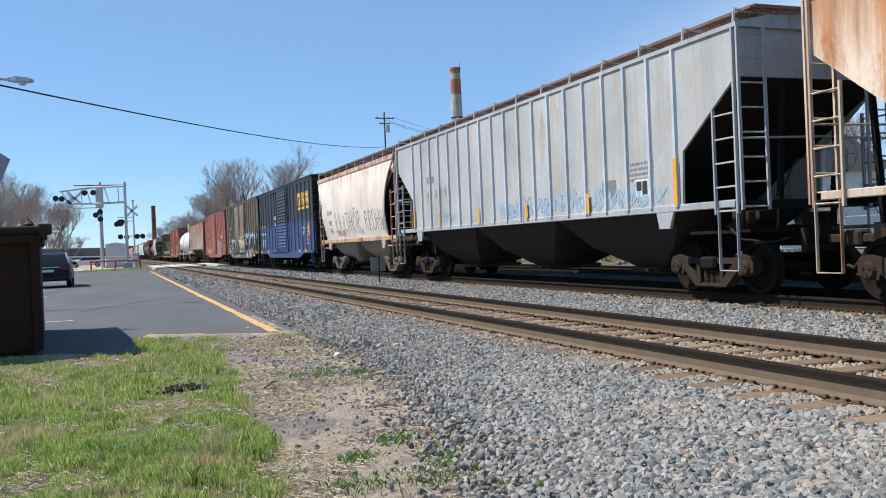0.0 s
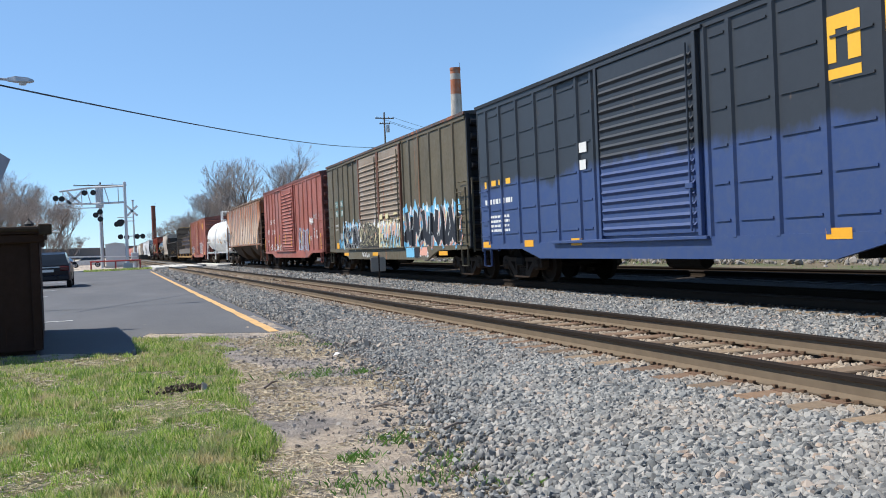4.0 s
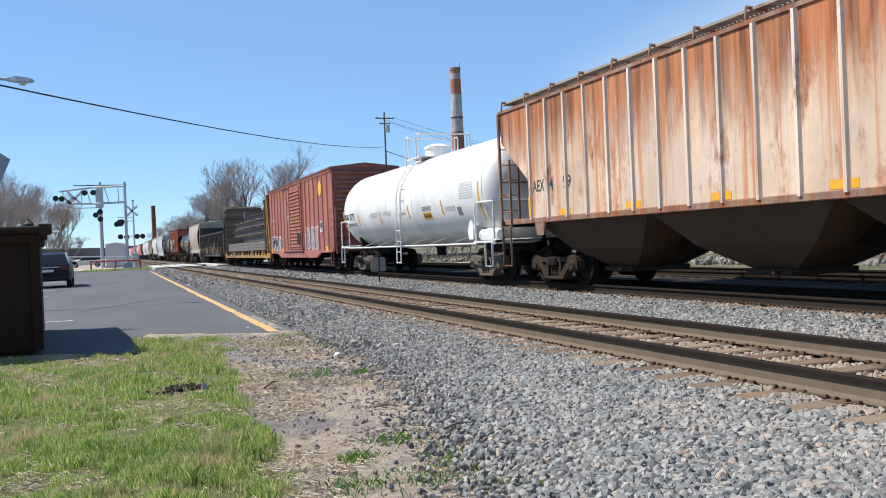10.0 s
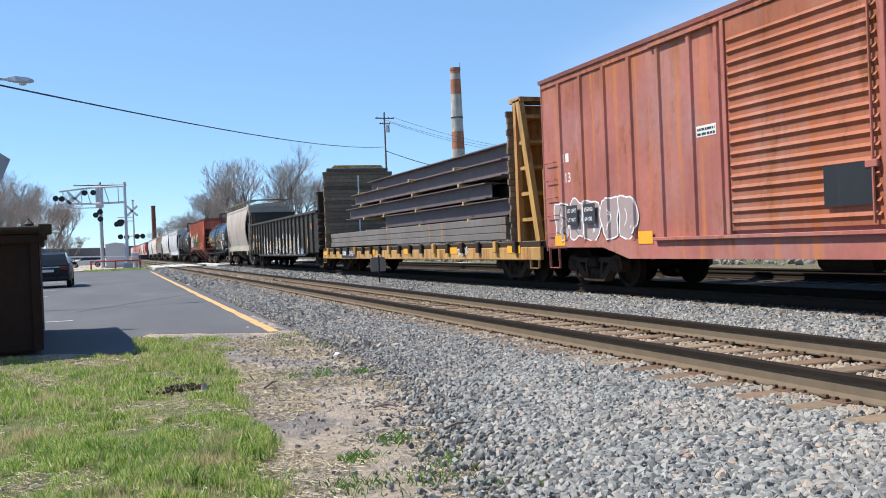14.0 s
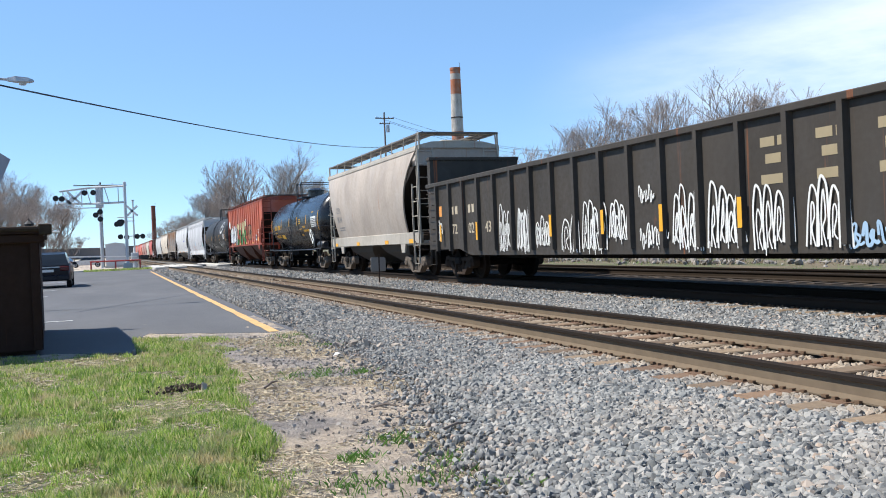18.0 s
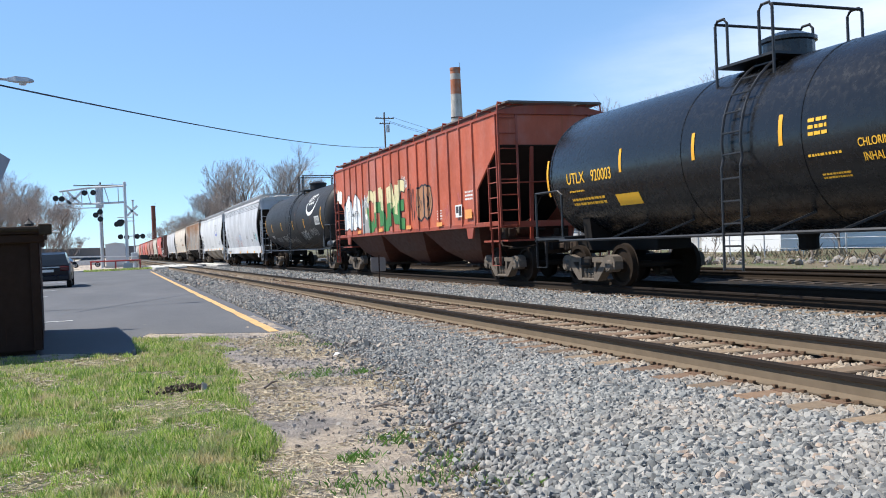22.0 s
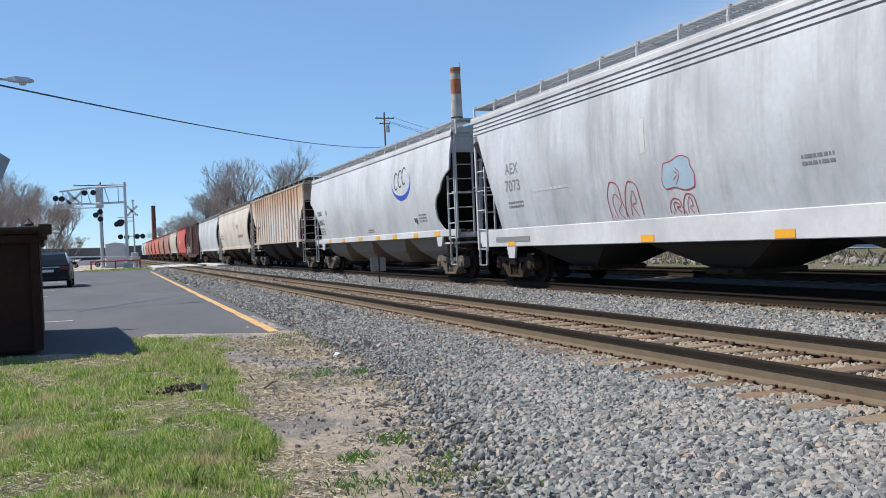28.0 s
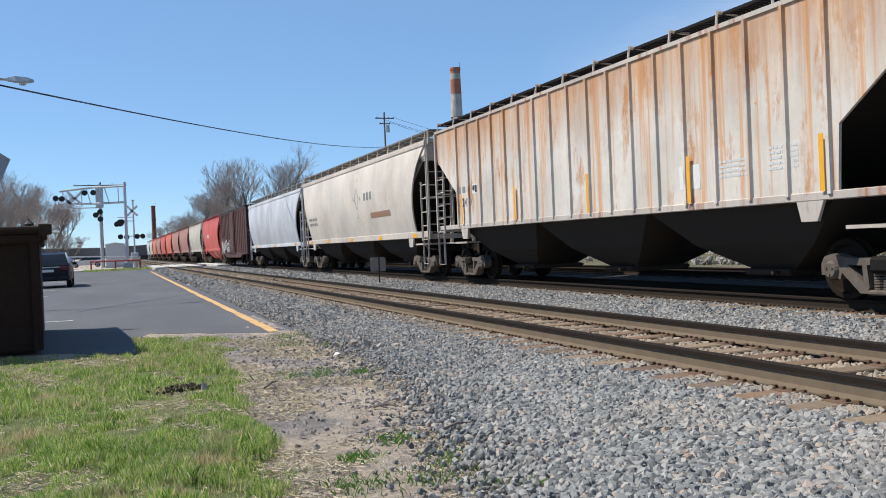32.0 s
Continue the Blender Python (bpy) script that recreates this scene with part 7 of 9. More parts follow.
for k, y in ((1, 0.0), (-1, GL)):
    prof = [(y + k * 0.12, 2.75), (y + k * 0.12, 0.85), (y, 0.85)]
    for z in (1.1, 1.4, 1.7, 2.0, 2.3, 2.6):
        prof += [(y, z - 0.09), (y - k * 0.1, z - 0.04), (y - k * 0.1, z + 0.04), (y, z + 0.09)]
    e = Shape().prism(prof + [(y, 2.75)], "x", -1.46, 1.46)
    part("end_wall", e, gon_mat, gon)
    b = Shape().box(-1.45, 1.45, *sorted((y + k * 0.05, y + k * 0.16)), 2.75, 3.54)
    ext = part("end_extension", b, gon_mat, gon, "raised black end bulkhead")
    for x in (-1.4, -0.93, -0.47, 0, 0.47, 0.93, 1.4):
        part("stiffener", Shape().box(x - 0.05, x + 0.05, *sorted((y - k * 0.08, y + k * 0.05)), 2.72, 3.52, 0.01), gon_mat, ext)
    part("top_bar", Shape().box(-1.48, 1.48, *sorted((y - k * 0.1, y + k * 0.2)), 3.52, 3.62, 0.01), gon_mat, ext)
    yy = 0.1 if k > 0 else GL - 0.55
    for z in (1.1, 1.45, 1.8, 2.15, 2.5):
        grab(gon, yy, z, 0.45, gon_mat, -1.5)
    stirrup(gon, yy, gon_mat, -1.5, 0.42, 0.4, 0.85)
for y, wd in ((18.22, "72"), (17.02, "02"), (15.9, "43")):
    lettering(gon, wd, -1.48, y, 1.28, 0.27, "letter_worn", 1.05)
blocks(gon, -1.48, 18.25, 1.8, 0.6, 0.26, 2, "letter_worn")
blocks(gon, -1.48, 17.0, 1.8, 0.5, 0.26, 2, "letter_worn")
for y in (5.6, 4.5, 3.45):
    for dz, a, b in ((0.0, 0.0, 0.5), (0.3, 0.1, 0.42), (0.55, 0.0, 0.3), (0.55, 0.36, 0.52)):
        patch(gon, -1.48, y - b, y - a, 1.7 + dz, 1.84 + dz, "g_faded", "worn_stencil")
# hollow white letters, bay by bay
for i, (a, b, z0, z1, n) in enumerate(((14.15, 14.95, 0.72, 1.95, 2), (13.2, 13.95, 0.72, 2.0, 2), (12.2, 12.95, 0.85, 1.6, 2), (11.05, 11.75, 0.72, 1.6, 1), (9.98, 10.9, 0.72, 1.78, 2), (9.06, 9.85, 0.95, 1.78, 2),
                                      (7.0, 7.8, 0.72, 1.9, 2), (5.95, 6.85, 0.72, 1.9, 2), (4.95, 5.75, 0.72, 1.75, 2), (3.9, 4.7, 0.72, 1.9, 2))):
    hollow(gon, -1.5, a, b, z0, z1, n, 0.034, "letter_white", 70 + i)
tag(gon, -1.5, 8.35, 8.8, 1.6, 1.95, 3, 0.022, "letter_white", 88)
tag(gon, -1.5, 7.95, 8.8, 0.8, 1.25, 5, 0.028, "letter_white", 89)
tag(gon, -1.5, 3.0, 4.0, 0.75, 1.1, 4, 0.045, "g_faint", 79)
tag(gon, -1.5, 18.95, 19.4, 1.1, 1.8, 3, 0.03, "letter_white", 80)
data_plate(gon, -1.48, 2.4, 1.4, 0.42, 0.36)
patch(gon, -1.48, 1.15, 1.5, 1.95, 2.25, "g_orange", "placard")
patch(gon, -1.48, 19.0, 19.2, 1.8, 2.1, "g_orange", "placard")
for y in (1.9, 5.95, 8.0, 9.95, 12.1, 16.2, 18.85):
    patch(gon, -1.575, y, y + 0.1, 1.08, 1.55, "yellow", "reflector_stripe")
running_gear(gon, GL, 1.3, "cast_dark")
CARS.append((gon, GF, GL))

# ---- beige hopper, black tank, orange hopper, black tank with emblem ----
lv = rounded(1.3, 4.05, 1.4, 1.4, 1.58)
beige = paint("warm grey hopper paint", (0.41, 0.35, 0.295), 0.03, 0.3, 0.55, streak=2.5, grime=(0.2, 0.17, 0.14))
c = hopper("warm grey round-sided short covered hopper car", 184.35, 11.7, beige, paint("beige trim", (0.42, 0.38, 0.32), 0.12, 0.3), plain("dark hopper belly", (0.09, 0.08, 0.07), 0.85, 0, 0.25, 2, 0.1), lv, 2, 0, eave=4.05, sill=(1.05, 1.42), yellow=(0.7, 3.4, 7.2, 10.6), walk_h=0.45, gear=1.45)
f = flank(lv)
hug(lettering(c, "CEFX", -1.5, 10.0, 2.42, 0.24, "letter_grey", 0.9), f)
hug(lettering(c, "96164", -1.5, 10.0, 2.05, 0.24, "letter_grey", 0.9), f)
hug(bars(c, -1.5, 9.9, 1.8, 0.9, 0.05, 2, "letter_grey", 11), f)

gloss_black = paint("glossy black tank paint", (0.009, 0.0095, 0.011), 0.0, 0.05, 0.2, grime=(0.03, 0.028, 0.026))
R, CZ = 1.4, 2.38
c = tank_car("glossy black tank car with yellow lettering", 197.75, 13.6, gloss_black, M["black_paint"], R, CZ, 7.1, inset=0.1, gear=1.6)
f = round_tank(R, CZ)
hug(lettering(c, "UTLX", -1.5, 12.2, 2.16, 0.23, "letter_yellow", 0.9), f)
hug(lettering(c, "920003", -1.5, 11.2, 2.16, 0.23, "letter_yellow", 0.8), f)
hug(lettering(c, "CHLORINE", -1.5, 4.41, 2.07, 0.11, "letter_yellow", 0.75), f)
hug(lettering(c, "INHALATION HAZARD", -1.5, 4.36, 1.88, 0.11, "letter_yellow", 0.78), f)
hug(bars(c, -1.5, 5.3, 2.02, 0.6, 0.035, 1, "letter_yellow", 3), f)
hug(bars(c, -1.5, 5.15, 1.75, 0.5, 0.025, 2, "letter_yellow", 13), f)
hug(bars(c, -1.5, 5.25, 2.5, 0.35, 0.05, 3, "letter_yellow", 3), f)
hug(bars(c, -1.5, 2.4, 2.75, 0.4, 0.05, 1, "letter_yellow", 23), f)
hug(patch(c, -1.5, 1.35, 2.4, 2.06, 2.56, "letter_white", "data_table"), f)
for z in (2.12, 2.2, 2.28, 2.36, 2.44):
    hug(bars(c, -1.507, 2.35, z, 0.95, 0.04, 1, "letter_black", int(z * 50)), f)
hug(patch(c, -1.5, 9.65, 10.45, 1.62, 1.84, "letter_yellow", "placard"), f)
hug(patch(c, -1.5, 2.62, 3.08, 1.68, 1.96, "letter_white", "data_plate"), f)
hug(patch(c, -1.506, 2.67, 3.03, 1.72, 1.92, "letter_black", "data_plate"), f)
hug(bars(c, -1.5, 12.15, 1.98, 0.6, 0.035, 1, "letter_yellow", 5), f)
hug(bars(c, -1.5, 12.15, 1.8, 1.3, 0.05, 2, "letter_yellow", 6), f)
for y, z0, z1 in ((0.9, 1.9, 2.8), (3.5, 2.24, 2.69), (5.75, 2.24, 2.69), (7.8, 2.24, 2.69), (10.05, 2.24, 2.69), (13.0, 1.95, 2.75)):
    hug(patch(c, -1.5, y, y + 0.08, z0, z1, "yellow", "reflector_stripe"), f)
for y, z in ((2.0, 1.75), (1.6, 1.45)):
    part("placard_diamond", Shape().prism([(y, z - 0.24), (y + 0.24, z), (y, z + 0.24), (y - 0.24, z)], "x", -1.52, -1.51), M["letter_white"], c)
    part("placard_mark", Shape().box(-1.527, -1.523, y - 0.1, y + 0.1, z - 0.04, z + 0.05), M["letter_black"], c)

orange = paint("orange red hopper paint", (0.46, 0.112, 0.06), 0.12, 0.3, 0.5, grime=(0.12, 0.05, 0.04))
c = hopper("orange-red ribbed covered hopper car with green and yellow graffiti", 213.1, 16.65, orange, paint("orange red trim", (0.3, 0.065, 0.038), 0.2, 0.3), paint("dark red belly", (0.075, 0.024, 0.018), 0.1, 0.4), ribbed(), 3, 16, gear=(1.05, 1.35))
ribs_o = [1.62 + 13.41 * j / 15 for j in range(16)]
wrap(piece(c, -1.555, 7.3, 11.75, 1.55, 3.15, 5, ("g_deep", "g_cream"), "g_black", "", 91, "g_green", False, 0.4, 0.022, None, [FORMS[1], FORMS[3], FORMS[2], FORMS[4], FORMS[5]], True), ribs_o, -1.555, 0.03, 0.055, 0.05)
wrap(piece(c, -1.553, 11.7, 12.5, 1.55, 2.9, 1, ("g_silver",), "g_silver", "g_silver", 97, "g_white", True, 0.3), ribs_o, -1.553, 0.03, 0.055, 0.05)
wrap(balloon(c, -1.555, 12.75, 15.1, 1.6, 3.1, 2, 0.045, "g_black", "g_white", 92), ribs_o, -1.555, 0.03, 0.055, 0.05)
lettering(c, "366", -1.556, 13.95, 2.2, 0.2, "letter_black")
lettering(c, "979", -1.556, 13.4, 2.2, 0.2, "letter_black")
wrap(tag(c, -1.555, 6.55, 7.15, 1.8, 3.0, 2, 0.03, "g_black", 93), ribs_o, -1.555, 0.03, 0.055, 0.05)
wrap(tag(c, -1.555, 7.2, 7.7, 2.75, 3.3, 3, 0.03, "letter_white", 94), ribs_o, -1.555, 0.03, 0.055, 0.05)
wrap(balloon(c, -1.555, 4.9, 6.3, 1.75, 2.9, 2, 0.06, "g_black", "g_clay", 98), ribs_o, -1.555, 0.03, 0.055, 0.05)
balloon(c, -1.51, 15.5, 16.3, 2.8, 3.4, 2, 0.02, "g_cream", "g_white", 95)
data_plate(c, -1.55, 2.92, 1.72, 0.48, 0.34)
patch(c, -1.55, 1.75, 2.22, 1.66, 1.9, "g_orange", "placard")
bars(c, -1.5, 2.3, 2.35, 0.55, 0.05, 3, "letter_white", 6)
bars(c, -1.5, 4.5, 1.95, 0.4, 0.04, 4, "letter_white", 7)
for y in (4.0, 6.8, 9.9, 12.7):
    patch(c, -1.55, y, y + 0.45, 1.52, 1.64, "g_orange", "reflector_stripe")
tag(c, -1.5, 3.4, 3.9, 1.7, 2.2, 2, 0.025, "g_rose", 96)
tag(c, -1.5, 2.45, 2.9, 2.1, 2.4, 2, 0.02, "g_rose", 99)

dull_black = paint("dull black tank paint", (0.02, 0.0195, 0.02), 0.03, 0.2, 0.5, grime=(0.05, 0.045, 0.04))
R, CZ = 1.56, 2.55
c = tank_car("dull black tank car with a white oval emblem", 230.9, 17.1, dull_black, M["black_paint"], R, CZ, 8.6, inset=0.12, gear=1.7)
f = round_tank(R, CZ)
s = Shape()
ribbon(s, [(3.75 - 0.95 * math.cos(t) - 0.2 * math.sin(t), 3.14 + 0.46 * math.sin(t)) for t in np.linspace(2.3, 7.0, 44)], lambda t: 0.03 + 0.13 * math.sin(t * math.pi), -1.504)
for y in (4.1, 3.75, 3.4):
    ribbon(s, [(y + 0.05 - 0.16 * math.cos(t), 3.34 + 0.05 * (3.75 - y) + 0.2 * math.sin(t)) for t in np.linspace(0.6, 5.6, 16)], 0.075, -1.504)
hug(part("emblem", s, M["letter_white"], c, "white oval emblem with a crescent tail"), f)
hug(patch(c, -1.502, 1.95, 2.9, 2.12, 2.52, "g_paper", "notice_field"), f)
hug(bars(c, -1.507, 2.85, 2.42, 0.85, 0.03, 5, "letter_grey", 7), f)
for y, z0, z1 in ((1.55, 1.9, 2.9), (5.3, 2.05, 2.5), (8.1, 2.05, 2.5), (11.3, 2.05, 2.5), (14.2, 2.05, 2.5), (16.2, 1.9, 2.8)):
    hug(patch(c, -1.5, y, y + 0.1, z0, z1, "yellow", "reflector_stripe"), f)
hug(lettering(c, "201220", -1.5, 15.0, 1.7, 0.15, "letter_white"), f)
hug(tag(c, -1.5, 5.0, 6.6, 1.45, 1.95, 5, 0.035, "g_paper", 101), f)
hug(tag(c, -1.5, 2.9, 4.6, 1.65, 2.0, 6, 0.03, "g_silver", 102), f)
hug(tag(c, -1.5, 10.2, 12.0, 1.35, 1.85, 5, 0.035, "g_paper", 103), f)
hug(tag(c, -1.5, 8.4, 10.0, 1.35, 1.7, 5, 0.03, "g_silver", 104), f)
hug(tag(c, -1.5, 12.6, 14.2, 1.45, 1.75, 5, 0.03, "g_silver", 105), f)

# ---- grain hoppers at the rear ----
lv = rounded(1.45, 4.2, 1.3, 1.45, 1.58)
pale = paint("pale grey hopper paint", (0.52, 0.53, 0.55), 0.0, 0.55, 0.5, streak=1.6, grime=(0.14, 0.13, 0.13))
pale_trim = paint("white trim", (0.55, 0.55, 0.55), 0.05, 0.15)
c = hopper("large pale grey round-sided covered hopper car", 249.55, 18.0, pale, pale_trim, plain("black belly", (0.04, 0.038, 0.036), 0.85, 0, 0.3, 2, 0.1), lv, 3, 0, eave=4.2, sill=(0.88, 1.32), yellow=(0.5, 3.4, 6.5, 10.0, 15.8), tone="cast_dark", gear=1.5, board_mat=M["galv"])
f = flank(lv)
hug(lettering(c, "7073", -1.5, 15.9, 2.2, 0.26, "letter_grey", 1.15), f)
hug(lettering(c, "AEX", -1.5, 15.8, 2.6, 0.26, "letter_grey", 1.0), f)
hug(bars(c, -1.5, 15.85, 1.9, 0.8, 0.05, 2, "letter_grey", 18), f)
hug(hollow(c, -1.5, 10.3, 11.3, 1.34, 2.1, 1, 0.02, "g_red", 111), f)
hug(balloon(c, -1.5, 8.6, 9.5, 1.75, 2.35, 1, 0.02, "g_red", "g_ice", 112), f)
hug(hollow(c, -1.5, 8.7, 9.4, 1.34, 1.75, 1, 0.02, "g_red", 113), f)
hug(bars(c, -1.5, 14.4, 2.1, 1.6, 0.06, 1, "letter_pale", 28), f)
hug(patch(c, -1.5, 9.9, 10.05, 2.5, 3.1, "letter_pale", "worn_patch"), f)
hug(patch(c, -1.5, 1.75, 2.1, 1.7, 2.15, "g_teal", "spray_fill"), f)
hug(bars(c, -1.5, 3.0, 2.2, 0.7, 0.05, 5, "letter_grey", 8), f)
hug(bars(c, -1.5, 6.2, 2.0, 0.6, 0.05, 2, "letter_grey", 9), f)
hug(data_plate(c, -1.5, 4.0, 1.6, 0.36, 0.26), f)
patch(c, -1.385, 15.0, 16.9, 1.0, 1.12, "letter_grey", "stencil_field")
for z in (3.78, 3.88, 3.98):
    hug(patch(c, -1.503, 0.1, 17.9, z, z + 0.022, "letter_black", "side_bead"), f)

lv = rounded(1.35, 4.12, 1.4, 1.44, 1.58, notch=True)
c = hopper("white round-sided covered hopper car with a blue crescent emblem", 269.05, 18.0, paint("white hopper paint", (0.56, 0.565, 0.57), 0.0, 0.3, 0.45, streak=1.2, grime=(0.33, 0.33, 0.33)), pale_trim, plain("dusty pale belly", (0.24, 0.205, 0.17), 0.8, 0, 0.2, 2, 0.1), lv, 4, 0, eave=4.12, sill=(1.22, 1.42), yellow=(1.45, 3.4, 5.6, 7.6, 10.0, 12.6, 15.0), gear=1.45, board_mat=M["galv"])
f = flank(lv)
s = Shape()
for j, y in enumerate((4.85, 4.42, 4.02)):
    ribbon(s, [(y - 0.2 * math.cos(t), 3.12 + 0.06 * j + 0.27 * math.sin(t)) for t in np.linspace(0.7, 5.5, 20)], lambda t: 0.035 + 0.035 * math.sin(t * math.pi), -1.502)
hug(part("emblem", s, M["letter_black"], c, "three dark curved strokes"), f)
s = Shape()
ribbon(s, [(4.35 - 0.95 * math.cos(t) - 0.12 * math.sin(t), 3.05 + 0.5 * math.sin(t) - 0.08 * math.cos(t)) for t in np.linspace(3.2, 6.9, 36)], lambda t: 0.02 + 0.15 * math.sin(t * math.pi) ** 1.4, -1.502)
hug(part("emblem_crescent", s, M["letter_blue"], c, "blue crescent"), f)
hug(lettering(c, "580812", -1.5, 16.6, 2.05, 0.24, "letter_black"), f)
hug(blocks(c, -1.5, 16.6, 2.45, 0.8, 0.24, 4, "letter_black"), f)
hug(bars(c, -1.5, 16.6, 1.85, 0.9, 0.06, 3, "letter_grey", 3), f)
hug(bars(c, -1.5, 3.0, 1.9, 0.7, 0.05, 3, "letter_grey", 4), f)
hug(data_plate(c, -1.5, 3.5, 1.62, 0.36, 0.26), f)
hug(bars(c, -1.5, 9.0, 1.6, 0.8, 0.04, 2, "letter_grey", 5), f)
hug(patch(c, -1.5, 14.9, 15.1, 2.45, 2.65, "letter_grey", "stencil_field"), f)

c = hopper("grey-white ribbed covered hopper car stained with orange rust", 288.75, 16.6, paint("rust streaked grey paint", (0.62, 0.57, 0.5), 0.5, 0.2, 0.6, rustcol=(0.52, 0.25, 0.09), rustdark=(0.36, 0.15, 0.05), high=(2.9, 4.1, 0.7)), paint("rusty light trim", (0.5, 0.44, 0.38), 0.4, 0.3), shade_grey_under, ribbed(1.5, 4.2), 3, 18, eave=4.2, board_mat=M["steel_dark"], gear=1.2)
stripes(c, (1.68, 4.6, 7.9, 11.3, 14.6), 1.52, 2.3, 0.09)
blocks(c, -1.5, 15.0, 2.35, 1.3, 0.2, 4, "letter_grey")
lettering(c, "52429", -1.5, 14.9, 2.0, 0.22, "letter_grey", 1.1)
patch(c, -1.5, 4.4, 4.95, 1.75, 2.15, "letter_white", "placard")
bars(c, -1.5, 4.0, 2.1, 0.9, 0.04, 4, "letter_pale", 5)
bars(c, -1.5, 2.8, 2.2, 0.6, 0.04, 5, "letter_pale", 6)
data_plate(c, -1.5, 14.0, 2.3, 0.35, 0.25)

lv = rounded(1.3, 4.12, 1.4, 1.42, 1.57)
cream_h = paint("cream grain hopper paint", (0.62, 0.55, 0.46), 0.06, 0.2, 0.5, streak=2.0)
c = hopper("cream round-sided covered hopper car with a diamond emblem", 306.5, 17.9, cream_h, paint("cream trim", (0.55, 0.48, 0.4), 0.12, 0.25), shade_grey_under, lv, 3, 0, eave=4.12, sill=(1.22, 1.42), yellow=(1.2, 5.0, 9.0, 13.0, 16.5))
f = flank(lv)
s = Shape()
for k in (1.0, 0.55):
    ribbon(s, [(7.6 + 0.5 * k, 2.85), (7.6, 2.85 + 0.75 * k), (7.6 - 0.5 * k, 2.85), (7.6, 2.85 - 0.75 * k), (7.6 + 0.5 * k, 2.85)], 0.06, -1.504)
hug(part("emblem", s, M["letter_grey"], c, "dark diamond emblem"), f)
hug(blocks(c, -1.5, 6.6, 2.7, 1.2, 0.34, 3, "letter_grey"), f)
hug(patch(c, -1.5, 3.5, 5.9, 2.05, 2.25, plain("brown sprayed band", (0.3, 0.17, 0.1), 0.6), "spray_fill"), f)
hug(bars(c, -1.5, 16.3, 2.3, 1.6, 0.12, 2, "letter_grey", 6), f)

lv2 = rounded(1.3, 4.0, 1.35, 1.42, 1.57)
c = hopper("pale grey round-sided covered hopper car", 324.9, 17.6, pale, pale_trim, shade_grey_under, lv2, 3, 0, eave=4.0, sill=(1.2, 1.38), yellow=(2.0, 8.0, 15.0))
c = box_car("dark brown ribbed box car with faint graffiti", 343.4, 14.6, paint("dark red brown paint", (0.1, 0.045, 0.035), 0.25, 0.3), black_car, black_car, paint("brown door", (0.11, 0.05, 0.04), 0.3, 0.3), [(6.0, 8.8)], [0.8, 1.7, 2.6, 3.5, 4.4, 5.3, 9.4, 10.3, 11.2, 12.1, 13.0, 13.8], eave=4.2)
tag(c, -1.56, 8.5, 13.8, 1.0, 2.2, 8, 0.07, "g_white", 121)
coral = paint("coral red hopper paint", (0.55, 0.085, 0.06), 0.03, 0.15, 0.45)
coral2 = paint("orange coral hopper paint", (0.6, 0.13, 0.06), 0.03, 0.15, 0.45)
pinkish = paint("faded brown pink hopper paint", (0.4, 0.2, 0.16), 0.1, 0.25, 0.5)
pale_tan = paint("pale tan hopper paint", (0.52, 0.48, 0.4), 0.06, 0.25, 0.5)
c = hopper("bright coral red round-sided covered hopper car", 359.3, 14.4, coral, coral, coral, rounded(1.4, 4.0), 3, 0, eave=4.0, sill=(1.2, 1.4))
hug(blocks(c, -1.5, 9.5, 2.4, 1.6, 0.35, 4, "letter_white"), flank(rounded(1.4, 4.0)))
c = hopper("pale tan round-sided covered hopper car", 374.9, 14.6, pale_tan, pale_tan, shade_grey_under, rounded(1.4, 4.0), 3, 0, eave=4.0, sill=(1.2, 1.4))
for i, (m, fr, lab) in enumerate(((pinkish, 390.5, "faded pinkish brown covered hopper car"), (pinkish, 405.4, "faded pinkish brown covered hopper car"), (coral2, 420.4, "orange coral covered hopper car"), (coral, 435.4, "coral red covered hopper car"),
                                  (pinkish, 450.4, "faded pinkish brown covered hopper car"), (coral2, 465.4, "orange coral covered hopper car"), (pale_tan, 480.4, "pale tan round-sided covered hopper car"), (pale, 495.4, "pale grey round-sided covered hopper car"))):
    hopper(lab, fr, 13.9, m, m, shade_grey_under, rounded(1.4, 4.0), 3, 0, eave=4.0, sill=(1.2, 1.4))


